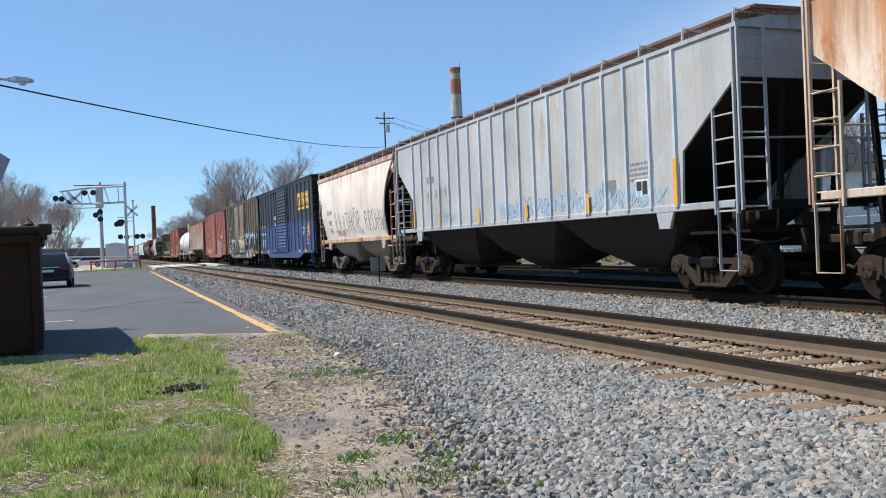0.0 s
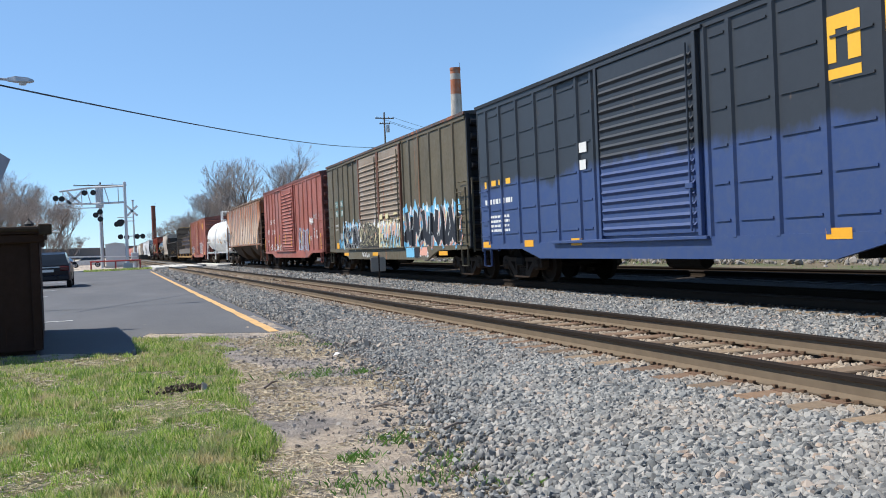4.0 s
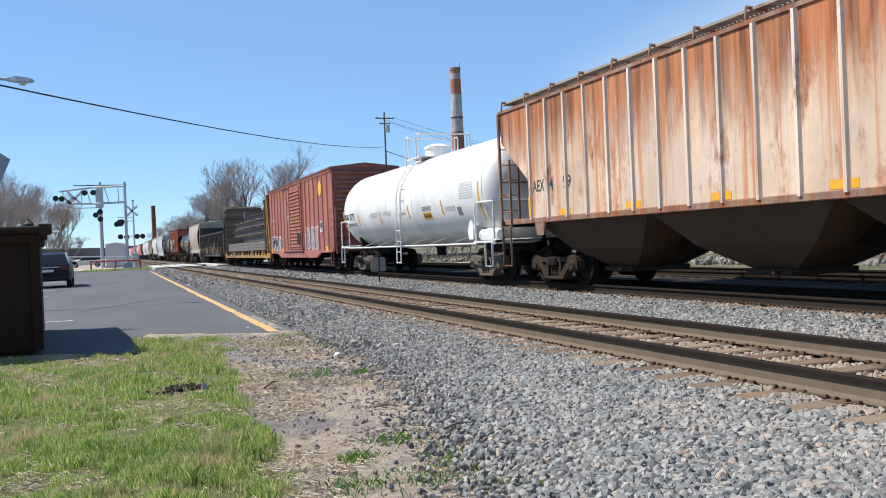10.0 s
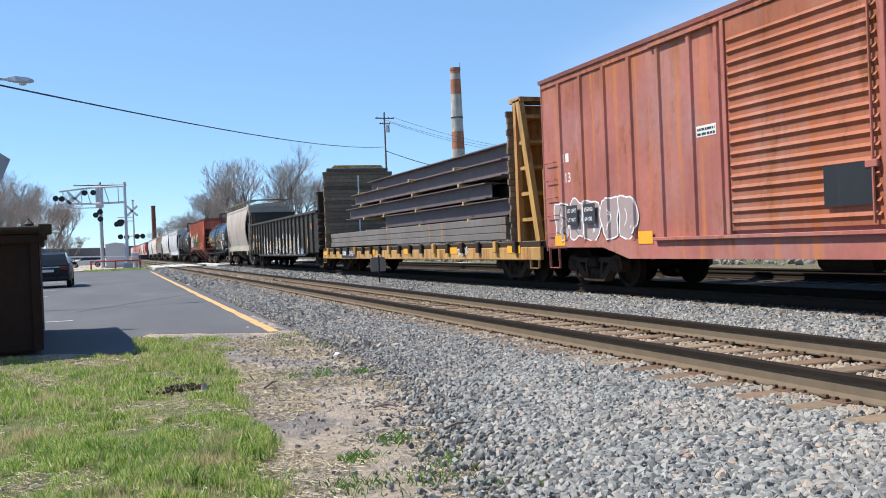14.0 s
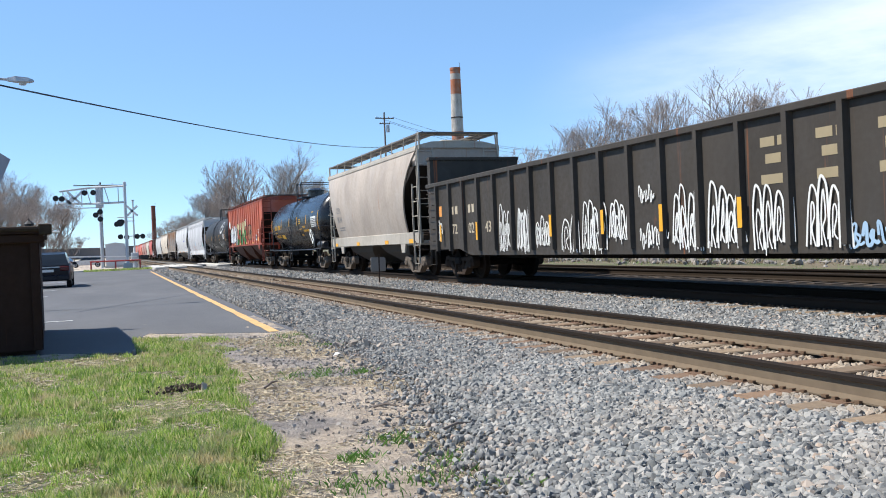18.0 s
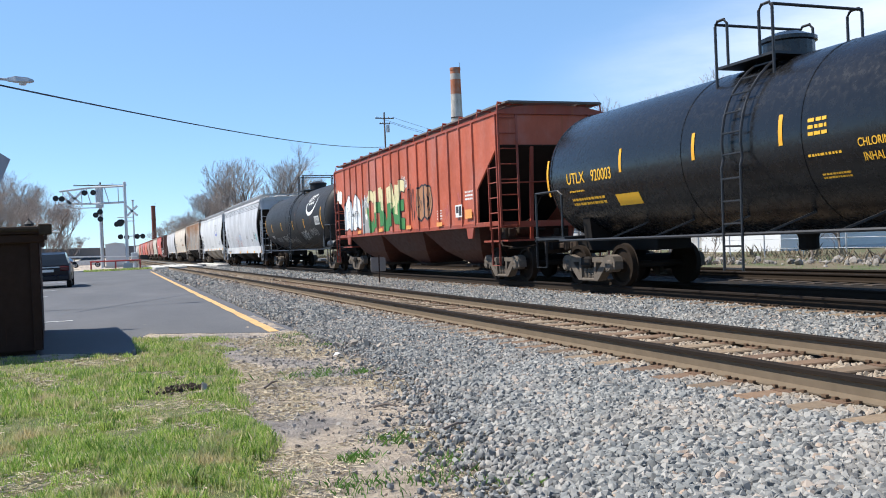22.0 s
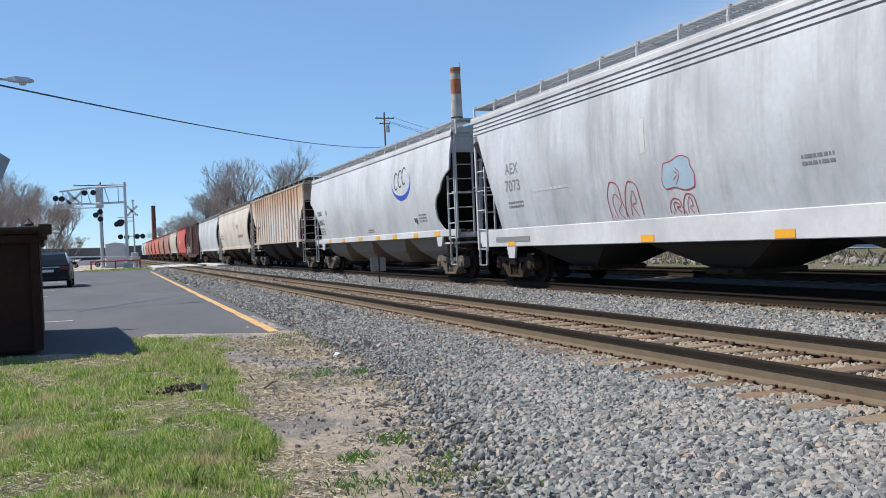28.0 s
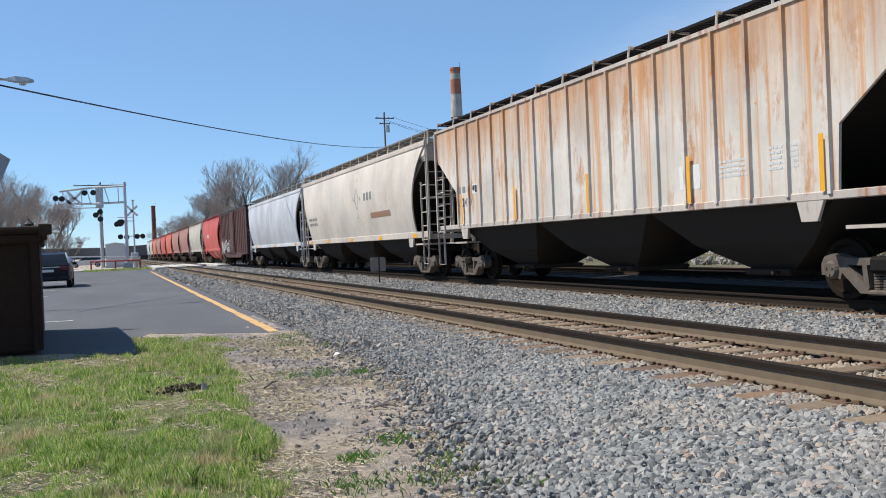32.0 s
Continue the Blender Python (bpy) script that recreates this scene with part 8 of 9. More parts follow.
# ---- things beside the line ----
def dumpster():
    d = thing("dumpster", "dark brown steel waste container with a heavy lid", "dumpster", (-0.83, 12.69, -0.2), turn=3.3)
    part("body", Shape().prism([(-3.4, 0.06), (0.0, 0.06), (0.0, 1.5), (-3.4, 1.5)], "y", 0.0, 4.3), M["bin_brown"], d)
    for x in (-3.1, -2.1, -1.1, -0.06):
        part("rib", Shape().box(x - 0.05, x + 0.05, -0.06, 0.0, 0.06, 1.48, 0.01), M["bin_brown"], d)
    part("rim", Shape().box(-3.46, 0.06, -0.08, 4.36, 1.46, 1.58, 0.015), M["bin_brown"], d)
    part("lid", Shape().prism([(-0.12, 1.58), (4.4, 1.58), (4.4, 1.66), (2.2, 1.72), (-0.12, 1.66)], "x", -3.5, 0.1), M["bin_brown"], d, "dark lid with a thick lip")
    part("hinge", Shape().tube([(-0.5, -0.12, 1.64), (0.14, -0.12, 1.64)], 0.035, 8).box(0.0, 0.16, -0.16, -0.06, 1.56, 1.7, 0.01), M["cast_dark"], d)
    # slanted grey panel on a thin post above the container's rear edge
    part("raised_lid", Shape().prism([(-2.2, 3.0), (-0.62, 3.12), (-0.42, 2.98), (-0.62, 2.5), (-2.2, 2.4)], "y", 4.15, 4.2), plain("plain grey panel", (0.34, 0.35, 0.38), 0.7), d, "slanted grey panel above the container's rear edge")
    part("lid_stay", Shape().tube([(-2.0, 4.2, 1.6), (-2.0, 4.2, 2.5)], 0.03, 6), M["cast_dark"], d)
    part("lift_arm", Shape().tube([(-0.05, 0.5, 1.5), (0.08, 0.5, 1.6), (0.26, 0.5, 1.61)], 0.018, 6), M["white_paint"], d, "pale bent lifting arm")
    part("skid", Shape().box(-3.3, -0.1, 0.1, 0.2, 0.0, 0.06).box(-3.3, -0.1, 4.0, 4.1, 0.0, 0.06), M["cast_dark"], d)


dumpster()


def car_body(label, at, turn, paint_mat, group="", h=1.5):
    v = thing("parked_car", label, "car", at, group, turn)
    L, w = 4.5, 0.9
    k = h / 1.5
    low = [(-L / 2, 0.45), (-L / 2 + 0.05, 0.3), (L / 2 - 0.05, 0.3), (L / 2, 0.5), (L / 2 - 0.05, 0.78 * k), (L / 2 - 1.15, 0.92 * k), (-L / 2 + 0.35, 0.98 * k), (-L / 2 + 0.02, 0.9 * k)]
    s = Shape()
    n = len(low)
    rings = []
    for x, q in ((-w, 0.94), (-w + 0.06, 1.0), (w - 0.06, 1.0), (w, 0.94)):
        rings.append([(x, p * q, 0.62 + (z - 0.62) * q) for p, z in low])
    s.loft(rings)
    body = part("body", s, paint_mat, v)
    smooth_angle(body, 50)
    cab = [(-L / 2 + 0.1, 0.95 * k), (-L / 2 + 0.3, 1.2 * k), (-L / 2 + 0.52, 1.42 * k), (-L / 2 + 0.85, h), (L / 2 - 2.2, h - 0.03), (L / 2 - 1.25, 0.92 * k)]
    rings = []
    for t in (-1, -0.8, 0.8, 1):
        rings.append([(t * (w - 0.04 - 0.16 * max(0, (z - 0.95 * k) / (h - 0.95 * k))), p, z) for p, z in cab])
    g = part("cabin", Shape().loft(rings), M["glass"], v, "dark window glass")
    part("roof", Shape().prism([(-L / 2 + 0.6, h - 0.06), (-L / 2 + 0.9, h + 0.015), (L / 2 - 2.2, h - 0.01), (L / 2 - 2.0, h - 0.08)], "x", -w + 0.24, w - 0.24), paint_mat, v)
    for sx in (-1, 1):
        part("tail_light", Shape().box(*sorted((sx * 0.5, sx * 0.87)), -L / 2 - 0.02, -L / 2 + 0.14, 0.72 * k, 0.92 * k, 0.03), M["lens_red"], v, "red tail light")
        part("mirror", Shape().box(*sorted((sx * 0.9, sx * 1.08)), 0.75, 0.87, 0.95, 1.08, 0.02), paint_mat, v)
        for y in (-1.35, 1.4):
            wh = part("wheel", Shape().lathe([(-0.1, 0.2), (-0.1, 0.31), (-0.07, 0.33), (0.07, 0.33), (0.1, 0.31), (0.1, 0.2)], "x", (sx * 0.82, y, 0.33), 20), M["rubber"], v)
            part("rim", Shape().lathe([(-0.09, 0.02), (-0.1, 0.2), (0.1, 0.2), (0.09, 0.02)], "x", (sx * 0.825, y, 0.33), 12), M["galv"], wh)
    part("number_plate", Shape().box(-0.26, 0.26, -L / 2 - 0.03, -L / 2, 0.68 * k, 0.79 * k), M["letter_white"], v)
    part("chrome_strip", Shape().box(-0.5, 0.5, -L / 2 - 0.025, -L / 2 + 0.02, 0.86 * k, 0.9 * k), M["galv"], v)
    part("bumper", Shape().box(-w + 0.03, w - 0.03, -L / 2 - 0.06, -L / 2 + 0.1, 0.32, 0.55, 0.04), paint_mat, v)
    return v


dark_car = plain("dark navy car paint", (0.006, 0.007, 0.012), 0.3, 0.0, 0.1, 3, 0)
dark_car.node_tree.nodes["Principled BSDF"].inputs["Specular IOR Level"].default_value = 0.3
car_body("dark navy blue car parked in the lot", (-2.42, 43.2, -0.2), 0, dark_car, h=1.52)
for x, y, t, col in ((-6.0, 112, 80, (0.3, 0.31, 0.33)), (-9.5, 118, 95, (0.08, 0.09, 0.11)), (-2.6, 128, 88, (0.55, 0.55, 0.55)), (-13, 124, 90, (0.2, 0.04, 0.04))):
    car_body("small car parked beyond the road", (x, y, GROUND_Z + 0.004), t, plain("far car paint", col, 0.3, 0.2, 0.1, 3, 0), "distant parked cars")


def signal_head(parent, x, y, z, face=1):
    s = Shape().lathe([(-0.05, 0.27), (0.0, 0.27)], "y", (x, y, z), 20)
    o = part("signal_disc", s, M["signal_black"], parent)
    part("signal_hood", Shape().lathe([(-0.35, 0.16), (-0.35, 0.15), (0.02, 0.15), (0.02, 0.16)], "y", (x, y - 0.02, z), 14), M["signal_black"], o)
    part("lens", Shape().lathe([(-0.06, 0.02), (-0.07, 0.13), (-0.05, 0.14)], "y", (x, y - 0.02, z), 14), M["lens_red"], o)


def crossbuck(parent, x, y, z, r=0.62):
    for a in (45, -45):
        d = Vector((math.cos(radians(a)), 0, math.sin(radians(a)))) * r
        part("crossbuck_blade", Shape().beam(Vector((x, y, z)) - d, Vector((x, y, z)) + d, 0.03, 0.22), M["white_paint"], parent)


def gantry():
    g = thing("crossing_gantry", "grey cantilever gantry with black flashing signals and crossbucks", "crossing signal", (1.85, 93.0, -0.12))
    part("mast", Shape().lathe([(0, 0.16), (8.5, 0.13), (8.55, 0.02)], "z", (0, 0, 0), 12), M["alu"], g)
    part("back_mast", Shape().lathe([(0, 0.16), (8.6, 0.14)], "z", (-2.35, 4.0, 0), 12), M["alu"], g)
    part("mast_footing", Shape().box(-0.45, 0.45, -0.45, 0.45, -0.2, 0.5, 0.04), M["concrete"], g)
    for y in (0.0,):
        for z, z2 in ((8.1, 7.15), (6.5, 5.95)):
            part("arm_chord", Shape().tube([(0, y, z), (-3.0, y + 1.5, z), (-6.0, y + 1.5, z2 + 0.6)], 0.1, 8), M["alu"], g)
    w = Shape()
    for i in range(7):
        x = -0.6 - i * 0.85
        w.tube([(x, 0.3 + min(1.5, -x * 0.5), 6.4), (x - (0.4 if i % 2 else 0), 0.3 + min(1.5, -x * 0.5), 8.0 - max(0, (-x - 3) * 0.12))], 0.05, 6)
    part("arm_web", w, M["alu"], g)
    part("junction_panel", Shape().box(-2.75, -2.0, 3.4, 3.6, 6.2, 8.4, 0.03), M["alu"], g)
    part("walkway", Shape().box(-6.0, -2.2, 0.9, 1.7, 6.05, 6.1), M["galv"], g)
    crossbuck(g, -4.6, 0.8, 7.0, 0.95)
    crossbuck(g, -5.2, 0.8, 6.7, 0.6)
    for x, z in ((-6.3, 7.0), (-5.75, 6.95), (-3.7, 7.5), (-2.9, 7.5), (-2.35, 5.6), (-2.35, 4.9), (-2.75, 5.3), (-0.85, 4.35), (-0.4, 4.55)):
        signal_head(g, x, 0.2, z)
        part("signal_bracket", Shape().beam((x, 0.25, z), (x, 0.9, z + 0.25), 0.06), M["signal_black"], g)
    part("warning_light", Shape().lathe([(-0.06, 0.1), (0, 0.34), (0.03, 0.36)], "y", (-0.55, -0.1, 4.45), 18), M["signal_black"], g)


gantry()


def crossing_mast():
    g = thing("crossing_mast", "grey crossing signal mast with a crossbuck and flashers", "crossing signal", (2.72, 99.0, -0.12))
    part("mast", Shape().lathe([(0, 0.09), (6.9, 0.075), (6.92, 0.01)], "z", (0, 0, 0), 10), M["alu"], g)
    part("mast_base", Shape().lathe([(0, 0.3), (0.5, 0.25), (0.55, 0.1)], "z", (0, 0, 0), 10), M["galv"], g)
    crossbuck(g, -0.1, -0.1, 5.9, 0.75)
    part("arm", Shape().tube([(-1.6, 0, 4.85), (0.1, 0, 4.85)], 0.05, 8).tube([(-1.6, 0, 5.25), (0.1, 0, 5.25)], 0.04, 8).tube([(-0.9, 0, 3.25), (0.9, 0, 3.25)], 0.05, 8), M["alu"], g)
    for x, z in ((-1.35, 3.2), (-0.75, 3.15), (0.3, 3.2), (0.85, 3.2)):
        signal_head(g, x, -0.2, z)
    part("bell", Shape().lathe([(7.0, 0.02), (7.06, 0.14), (6.92, 0.16)], "z", (0, 0, 0), 14), M["alu"], g)
    part("gate_mechanism", Shape().box(-0.4, 0.35, -0.3, 0.3, 0.6, 1.5, 0.04), M["alu"], g)
    part("gate_arm", Shape().beam((0.2, -0.35, 1.1), (-7.5, -0.35, 1.35), 0.05, 0.12), M["white_paint"], g, "lowered white and red gate arm")
    part("counterweight", Shape().box(0.5, 1.3, -0.45, -0.25, 0.8, 1.2, 0.03), M["signal_black"], g)


crossing_mast()
cab = thing("signal_cabinet", "silver signal equipment cabinet on a pale base", "equipment cabinet", (0.9, 112, -0.24))
part("body", Shape().box(-1.1, 1.1, -0.9, 0.9, 0.2, 2.75, 0.03), M["alu"], cab)
part("roof", Shape().prism([(-1.2, 2.75), (0, 2.95), (1.2, 2.75)], "y", -1.0, 1.0), M["alu"], cab)
part("base", Shape().box(-1.2, 1.2, -1.0, 1.0, 0.0, 0.2), M["concrete"], cab)
part("door", Shape().box(-0.4, 0.4, -0.93, -0.9, 0.3, 2.4), M["alu"], cab)
fence = thing("guard_rail", "low red pipe guard rail at the end of the lot", "guard rail", (0, 85.2, -0.2))
part("rail", Shape().tube([(-1.5, 0, 0.85), (2.8, -1.0, 0.85)], 0.07, 8), M["red_rail"], fence)
for t in (0.02, 0.5, 0.98):
    part("post", Shape().tube([(-1.5 + 4.3 * t, -t, 0), (-1.5 + 4.3 * t, -t, 0.88)], 0.07, 8), M["red_rail"], fence)
strip = np.stack([-2.0 + 6 * rng.random(3500), 82.5 + 2.2 * rng.random(3500)], 1)
scatter_mesh("grass_strip", [blades(strip, np.full(len(strip), -0.2), 0.06 + 0.16 * rng.random(len(strip)), 0.05)], M["blade"], "thin strip of green grass at the lot's end", "grass")

sign = thing("track_sign", "small grey metal sign seen from behind on a thin post", "sign", (8.25, 27.7, -0.22))
part("post", Shape().beam((0, 0, 0), (0, 0, 0.95), 0.045, 0.03), M["cast_dark"], sign)
part("plate", Shape().prism([(-0.26, 0.42), (0.2, 0.42), (0.22, 0.46), (0.22, 0.84), (0.16, 0.88), (-0.26, 0.88), (-0.28, 0.84), (-0.28, 0.46)], "y", -0.012, 0.012), plain("dull sign back", (0.24, 0.22, 0.2), 0.7, 0, 0.2, 5, 0.05), sign)


def utility_pole(at, height, lean=0.0, arms=((0.4, 1.2),), transformer=True):
    p = thing("utility_pole", "grey weathered wooden utility pole with a crossarm", "utility pole", at)
    part("pole", Shape().lathe([(0, 0.16), (height, 0.1)], "z", (0, 0, 0), 10), M["pole_wood"], p)
    for d, w in arms:
        part("crossarm", Shape().box(-w, w, -0.16, -0.05, height - d - 0.06, height - d + 0.06), M["pole_wood"], p)
        for x in (-w + 0.1, -w * 0.45, w * 0.45, w - 0.1):
            part("insulator", Shape().lathe([(height - d + 0.05, 0.04), (height - d + 0.2, 0.06), (height - d + 0.25, 0.02)], "z", (x, -0.1, 0), 8), M["galv"], p)
    if transformer:
        part("transformer", Shape().lathe([(0, 0.22), (0.9, 0.22), (0.95, 0.1)], "z", (0.42, -0.1, height - 2.6), 12), M["galv"], p)
    return p


utility_pole((34.3, 110, -0.4), 18.7, arms=((0.8, 1.25), (1.5, 0.7)))
utility_pole((-0.5, 122, -0.24), 10.9, arms=((0.4, 3.2),), transformer=False)


def wire(a, b, sag, r, name="overhead_wire"):
    pts = [Vector(a).lerp(Vector(b), t) - Vector((0, 0, sag * 4 * t * (1 - t))) for t in np.linspace(0, 1, 40)]
    return tagged(part(name, Shape().tube(pts, r, 5), M["signal_black"]), "black overhead cable strung between poles", "cable", "overhead wires")


wire((-4.7, 24.0, 5.85), (34.3, 110, 13.8), 0.7, 0.028)
wire((34.3, 110, 13.3), (75, 150, 13.5), 1.5, 0.05)
for dz, dx in ((17.7, -1.1), (17.7, 1.1), (17.0, 0.6)):
    wire((34.3 + dx, 110, dz), (80 + dx, 140, dz - 1), 1.6, 0.022)
lamp = thing("street_lamp", "grey cobra-head street lamp on a curved arm", "street lamp", (-4.9, 25.0, -0.24))
part("pole", Shape().lathe([(0, 0.13), (5.6, 0.09)], "z", (0, 0, 0), 10), M["galv"], lamp)
part("arm", Shape().tube([(0, 0, 5.5), (1.4, 0, 5.85), (2.4, 0, 5.92), (2.75, 0, 5.9)], 0.035, 8), M["galv"], lamp)
part("head", Shape().loft([[(2.7, -0.05, 5.86), (2.7, 0.05, 5.86), (2.7, 0.05, 5.94), (2.7, -0.05, 5.94)], [(2.9, -0.13, 5.84), (2.9, 0.13, 5.84), (2.9, 0.1, 5.98), (2.9, -0.1, 5.98)], [(3.2, -0.13, 5.84), (3.2, 0.13, 5.84), (3.2, 0.08, 5.95), (3.2, -0.08, 5.95)], [(3.32, -0.06, 5.86), (3.32, 0.06, 5.86), (3.32, 0.04, 5.9), (3.32, -0.04, 5.9)]]), M["alu"], lamp)
part("lens", Shape().lathe([(5.76, 0.02), (5.77, 0.08), (5.85, 0.11)], "z", (3.05, 0, 0), 12), plain("clear lamp lens", (0.5, 0.5, 0.48), 0.2), lamp)
lantern = thing("lantern_post", "small black lantern on a post behind the container", "lamp post", (-3.4, 46, -0.24))
part("post", Shape().lathe([(0, 0.06), (2.6, 0.04)], "z", (0, 0, 0), 8), M["signal_black"], lantern)
part("lantern", Shape().lathe([(2.6, 0.08), (2.65, 0.14), (2.95, 0.2), (2.98, 0.24), (3.15, 0.05), (3.25, 0.02)], "z", (0, 0, 0), 6), M["signal_black"], lantern)


def stack(at, height, r0, r1, bands, label):
    c = thing("chimney", label, "factory chimney", at)
    for i, (z0, z1, m) in enumerate(bands):
        q = lambda z: r0 + (r1 - r0) * z / height
        part("shaft_section", Shape().lathe([(z0, q(z0)), (z1, q(z1))], "z", (0, 0, 0), 24), m, c)
    part("cap", Shape().lathe([(height - 0.7, r1 + 0.12), (height, r1 + 0.12), (height, r1 - 0.25), (height - 0.5, r1 - 0.3)], "z", (0, 0, 0), 24), bands[-1][2], c)
    for z in (height * 0.3, height * 0.72):
        part("steel_band", Shape().lathe([(z, q(z)), (z, q(z) + 0.08), (z + 0.3, q(z) + 0.08), (z + 0.3, q(z))], "z", (0, 0, 0), 24), M["cast_dark"], c)
    part("lightning_rod", Shape().tube([(r1, 0, height - 10), (r1, 0, height + 1.5)], 0.05, 5), M["cast_dark"], c)


brick_red = paint("faded red chimney paint", (0.42, 0.13, 0.055), 0.3, 0.9, 0.85, streak=0.6, grime=(0.3, 0.24, 0.2), rustcol=(0.24, 0.12, 0.08), rustdark=(0.3, 0.22, 0.18))
brick_white = paint("peeling white chimney paint", (0.5, 0.47, 0.43), 0.42, 0.8, 0.85, streak=0.6, grime=(0.2, 0.17, 0.15), rustcol=(0.34, 0.22, 0.17), rustdark=(0.22, 0.15, 0.12))
stack((93.0, 230, -0.5), 50.3, 2.25, 1.4, [(0, 20.5, brick_red), (20.5, 27.5, brick_white), (27.5, 32.4, brick_red), (32.4, 42.9, brick_white), (42.9, 47.0, brick_red), (47.0, 48.6, brick_white), (48.6, 50.3, brick_red)], "tall red and white banded brick chimney")
stack((24.0, 500, -0.5), 28.0, 1.3, 1.05, [(0, 28, paint("dark red brick", (0.2, 0.07, 0.05), 0.1, 0.3, 0.85))], "slim dark brick chimney in the distance")
house = thing("white_house", "white clapboard house with a dark roof behind the tracks", "house", (44, 49, -0.42))
part("wall", Shape().box(-4, 5, -4, 4, 0, 5.2), plain("white clapboard", (0.62, 0.63, 0.64), 0.7, 0, 0.08, 2, 0.02), house)
for j in range(20):
    part("clapboard", Shape().prism([(-4.0, 0.25 * j + 0.2), (-4.03, 0.25 * j + 0.2), (-4.0, 0.25 * j + 0.44)], "x", -4, 5), M["white_paint"], house)
part("roof", Shape().prism([(-4.6, 5.1), (0, 8.2), (4.6, 5.1), (0, 8.0)], "x", -4.5, 5.5), plain("dark shingle roof", (0.06, 0.055, 0.055), 0.9, 0, 0.3, 4, 0.2), house)
for x in (-2.4, 0.6, 3.4):
    wd = part("window", Shape().box(x - 0.5, x + 0.5, -4.06, -4.0, 2.6, 4.2), M["glass"], house)
    part("window_frame", Shape().box(x - 0.6, x - 0.5, -4.08, -4.0, 2.5, 4.3).box(x + 0.5, x + 0.6, -4.08, -4.0, 2.5, 4.3).box(x - 0.5, x + 0.5, -4.08, -4.0, 4.2, 4.3).box(x - 0.5, x + 0.5, -4.08, -4.0, 2.5, 2.6), M["white_paint"], wd)
shed = thing("white_shed", "long low white industrial shed behind a wire fence", "building", (0, 0, 0))
part("wall", Shape().box(52, 60, 62, 112, -0.45, 2.3), paint("weathered white siding", (0.42, 0.42, 0.41), 0.3, 0.6, 0.7, streak=1.5), shed)
for j in range(24):
    part("wall_rib", Shape().box(51.93, 52, 62.3 + j * 2.1, 62.42 + j * 2.1, -0.4, 2.25), M["galv"], shed)
for j in range(6):
    part("loading_door", Shape().box(51.9, 52, 65 + j * 8.0, 68 + j * 8.0, -0.4, 2.0, 0.02), plain("dark loading door", (0.06, 0.06, 0.065), 0.8), shed)
part("roof", Shape().prism([(51.5, 2.3), (56, 3.3), (60.5, 2.3)], "y", 61, 113), plain("grey sheet roof", (0.3, 0.3, 0.3), 0.6), shed)
wf = thing("wire_fence", "thin grey wire fence with steel posts beyond the verge", "fence", (0, 0, 0))
for j in range(46):
    y = 22 + j * 2.6
    part("post", Shape().tube([(30 + 0.02 * j, y, -0.5), (30 + 0.02 * j, y, 1.5)], 0.035, 6), M["galv"], wf)
for z in (0.1, 0.55, 1.0, 1.45):
    part("wire", Shape().tube([(30, 20, z), (31, 142, z)], 0.012, 4), M["galv"], wf)


# ---- trees ----
def grow(rnd, s, tw, p, d, length, r, depth, spread):
    """One limb and its forks; thin ends go to the twig mesh."""
    n = 3
    pts, q, dd = [Vector(p)], Vector(p), Vector(d).normalized()
    for i in range(n):
        dd = (dd + Vector((rnd.uniform(-1, 1), rnd.uniform(-1, 1), rnd.uniform(-0.4, 0.8))) * 0.16).normalized()
        q = q + dd * length / n
        pts.append(q.copy())
    tgt = s if r > 0.05 else tw
    tgt.tube(pts, [max(0.009, r * (1 - 0.38 * i / n)) for i in range(n + 1)], 6 if r > 0.08 else 3, False)
    if depth == 0:
        return
    k = rnd.randint(2, 3) + (1 if depth <= 2 or r > 0.12 else 0)
    for j in range(k):
        base = pts[-1] if j < 2 else pts[rnd.randint(1, n)]
        ax = Vector((rnd.uniform(-1, 1), rnd.uniform(-1, 1), rnd.uniform(-0.25, 0.75)))
        nd = (dd * (0.85 if j == 0 else 0.55) + ax * spread).normalized()
        grow(rnd, s, tw, base, nd, length * rnd.uniform(0.62, 0.84), r * rnd.uniform(0.52, 0.68), depth - 1, spread)


def bare_tree(seed, height, depth=7, spread=0.62, trunk=0.22):
    rnd = random.Random(seed)
    s, tw = Shape(), Shape()
    grow(rnd, s, tw, (0, 0, -0.2), (rnd.uniform(-0.08, 0.08), rnd.uniform(-0.08, 0.08), 1), height * 0.27, trunk, depth, spread)
    t = thing("bare_tree", "bare leafless deciduous tree with fine brown twigs", "tree", (0, 0, 0), "bare trees along the line")
    def fast(name, sh, mat):
        me = bpy.data.meshes.new(name)
        me.from_pydata(sh.v, [], sh.f)
        me.materials.append(mat)
        return me
    part("trunk", fast("trunk", s, M["bark"]), None, t)
    part("crown", fast("crown", tw, M["twig"]), None, t, "dense mesh of bare twigs")
    return t


protos = [bare_tree(3, 13, 6, 0.5), bare_tree(8, 12, 7, 0.55), bare_tree(15, 14, 6, 0.45), bare_tree(22, 8, 6, 0.75, 0.12)]
spots = []
rt = random.Random(4)
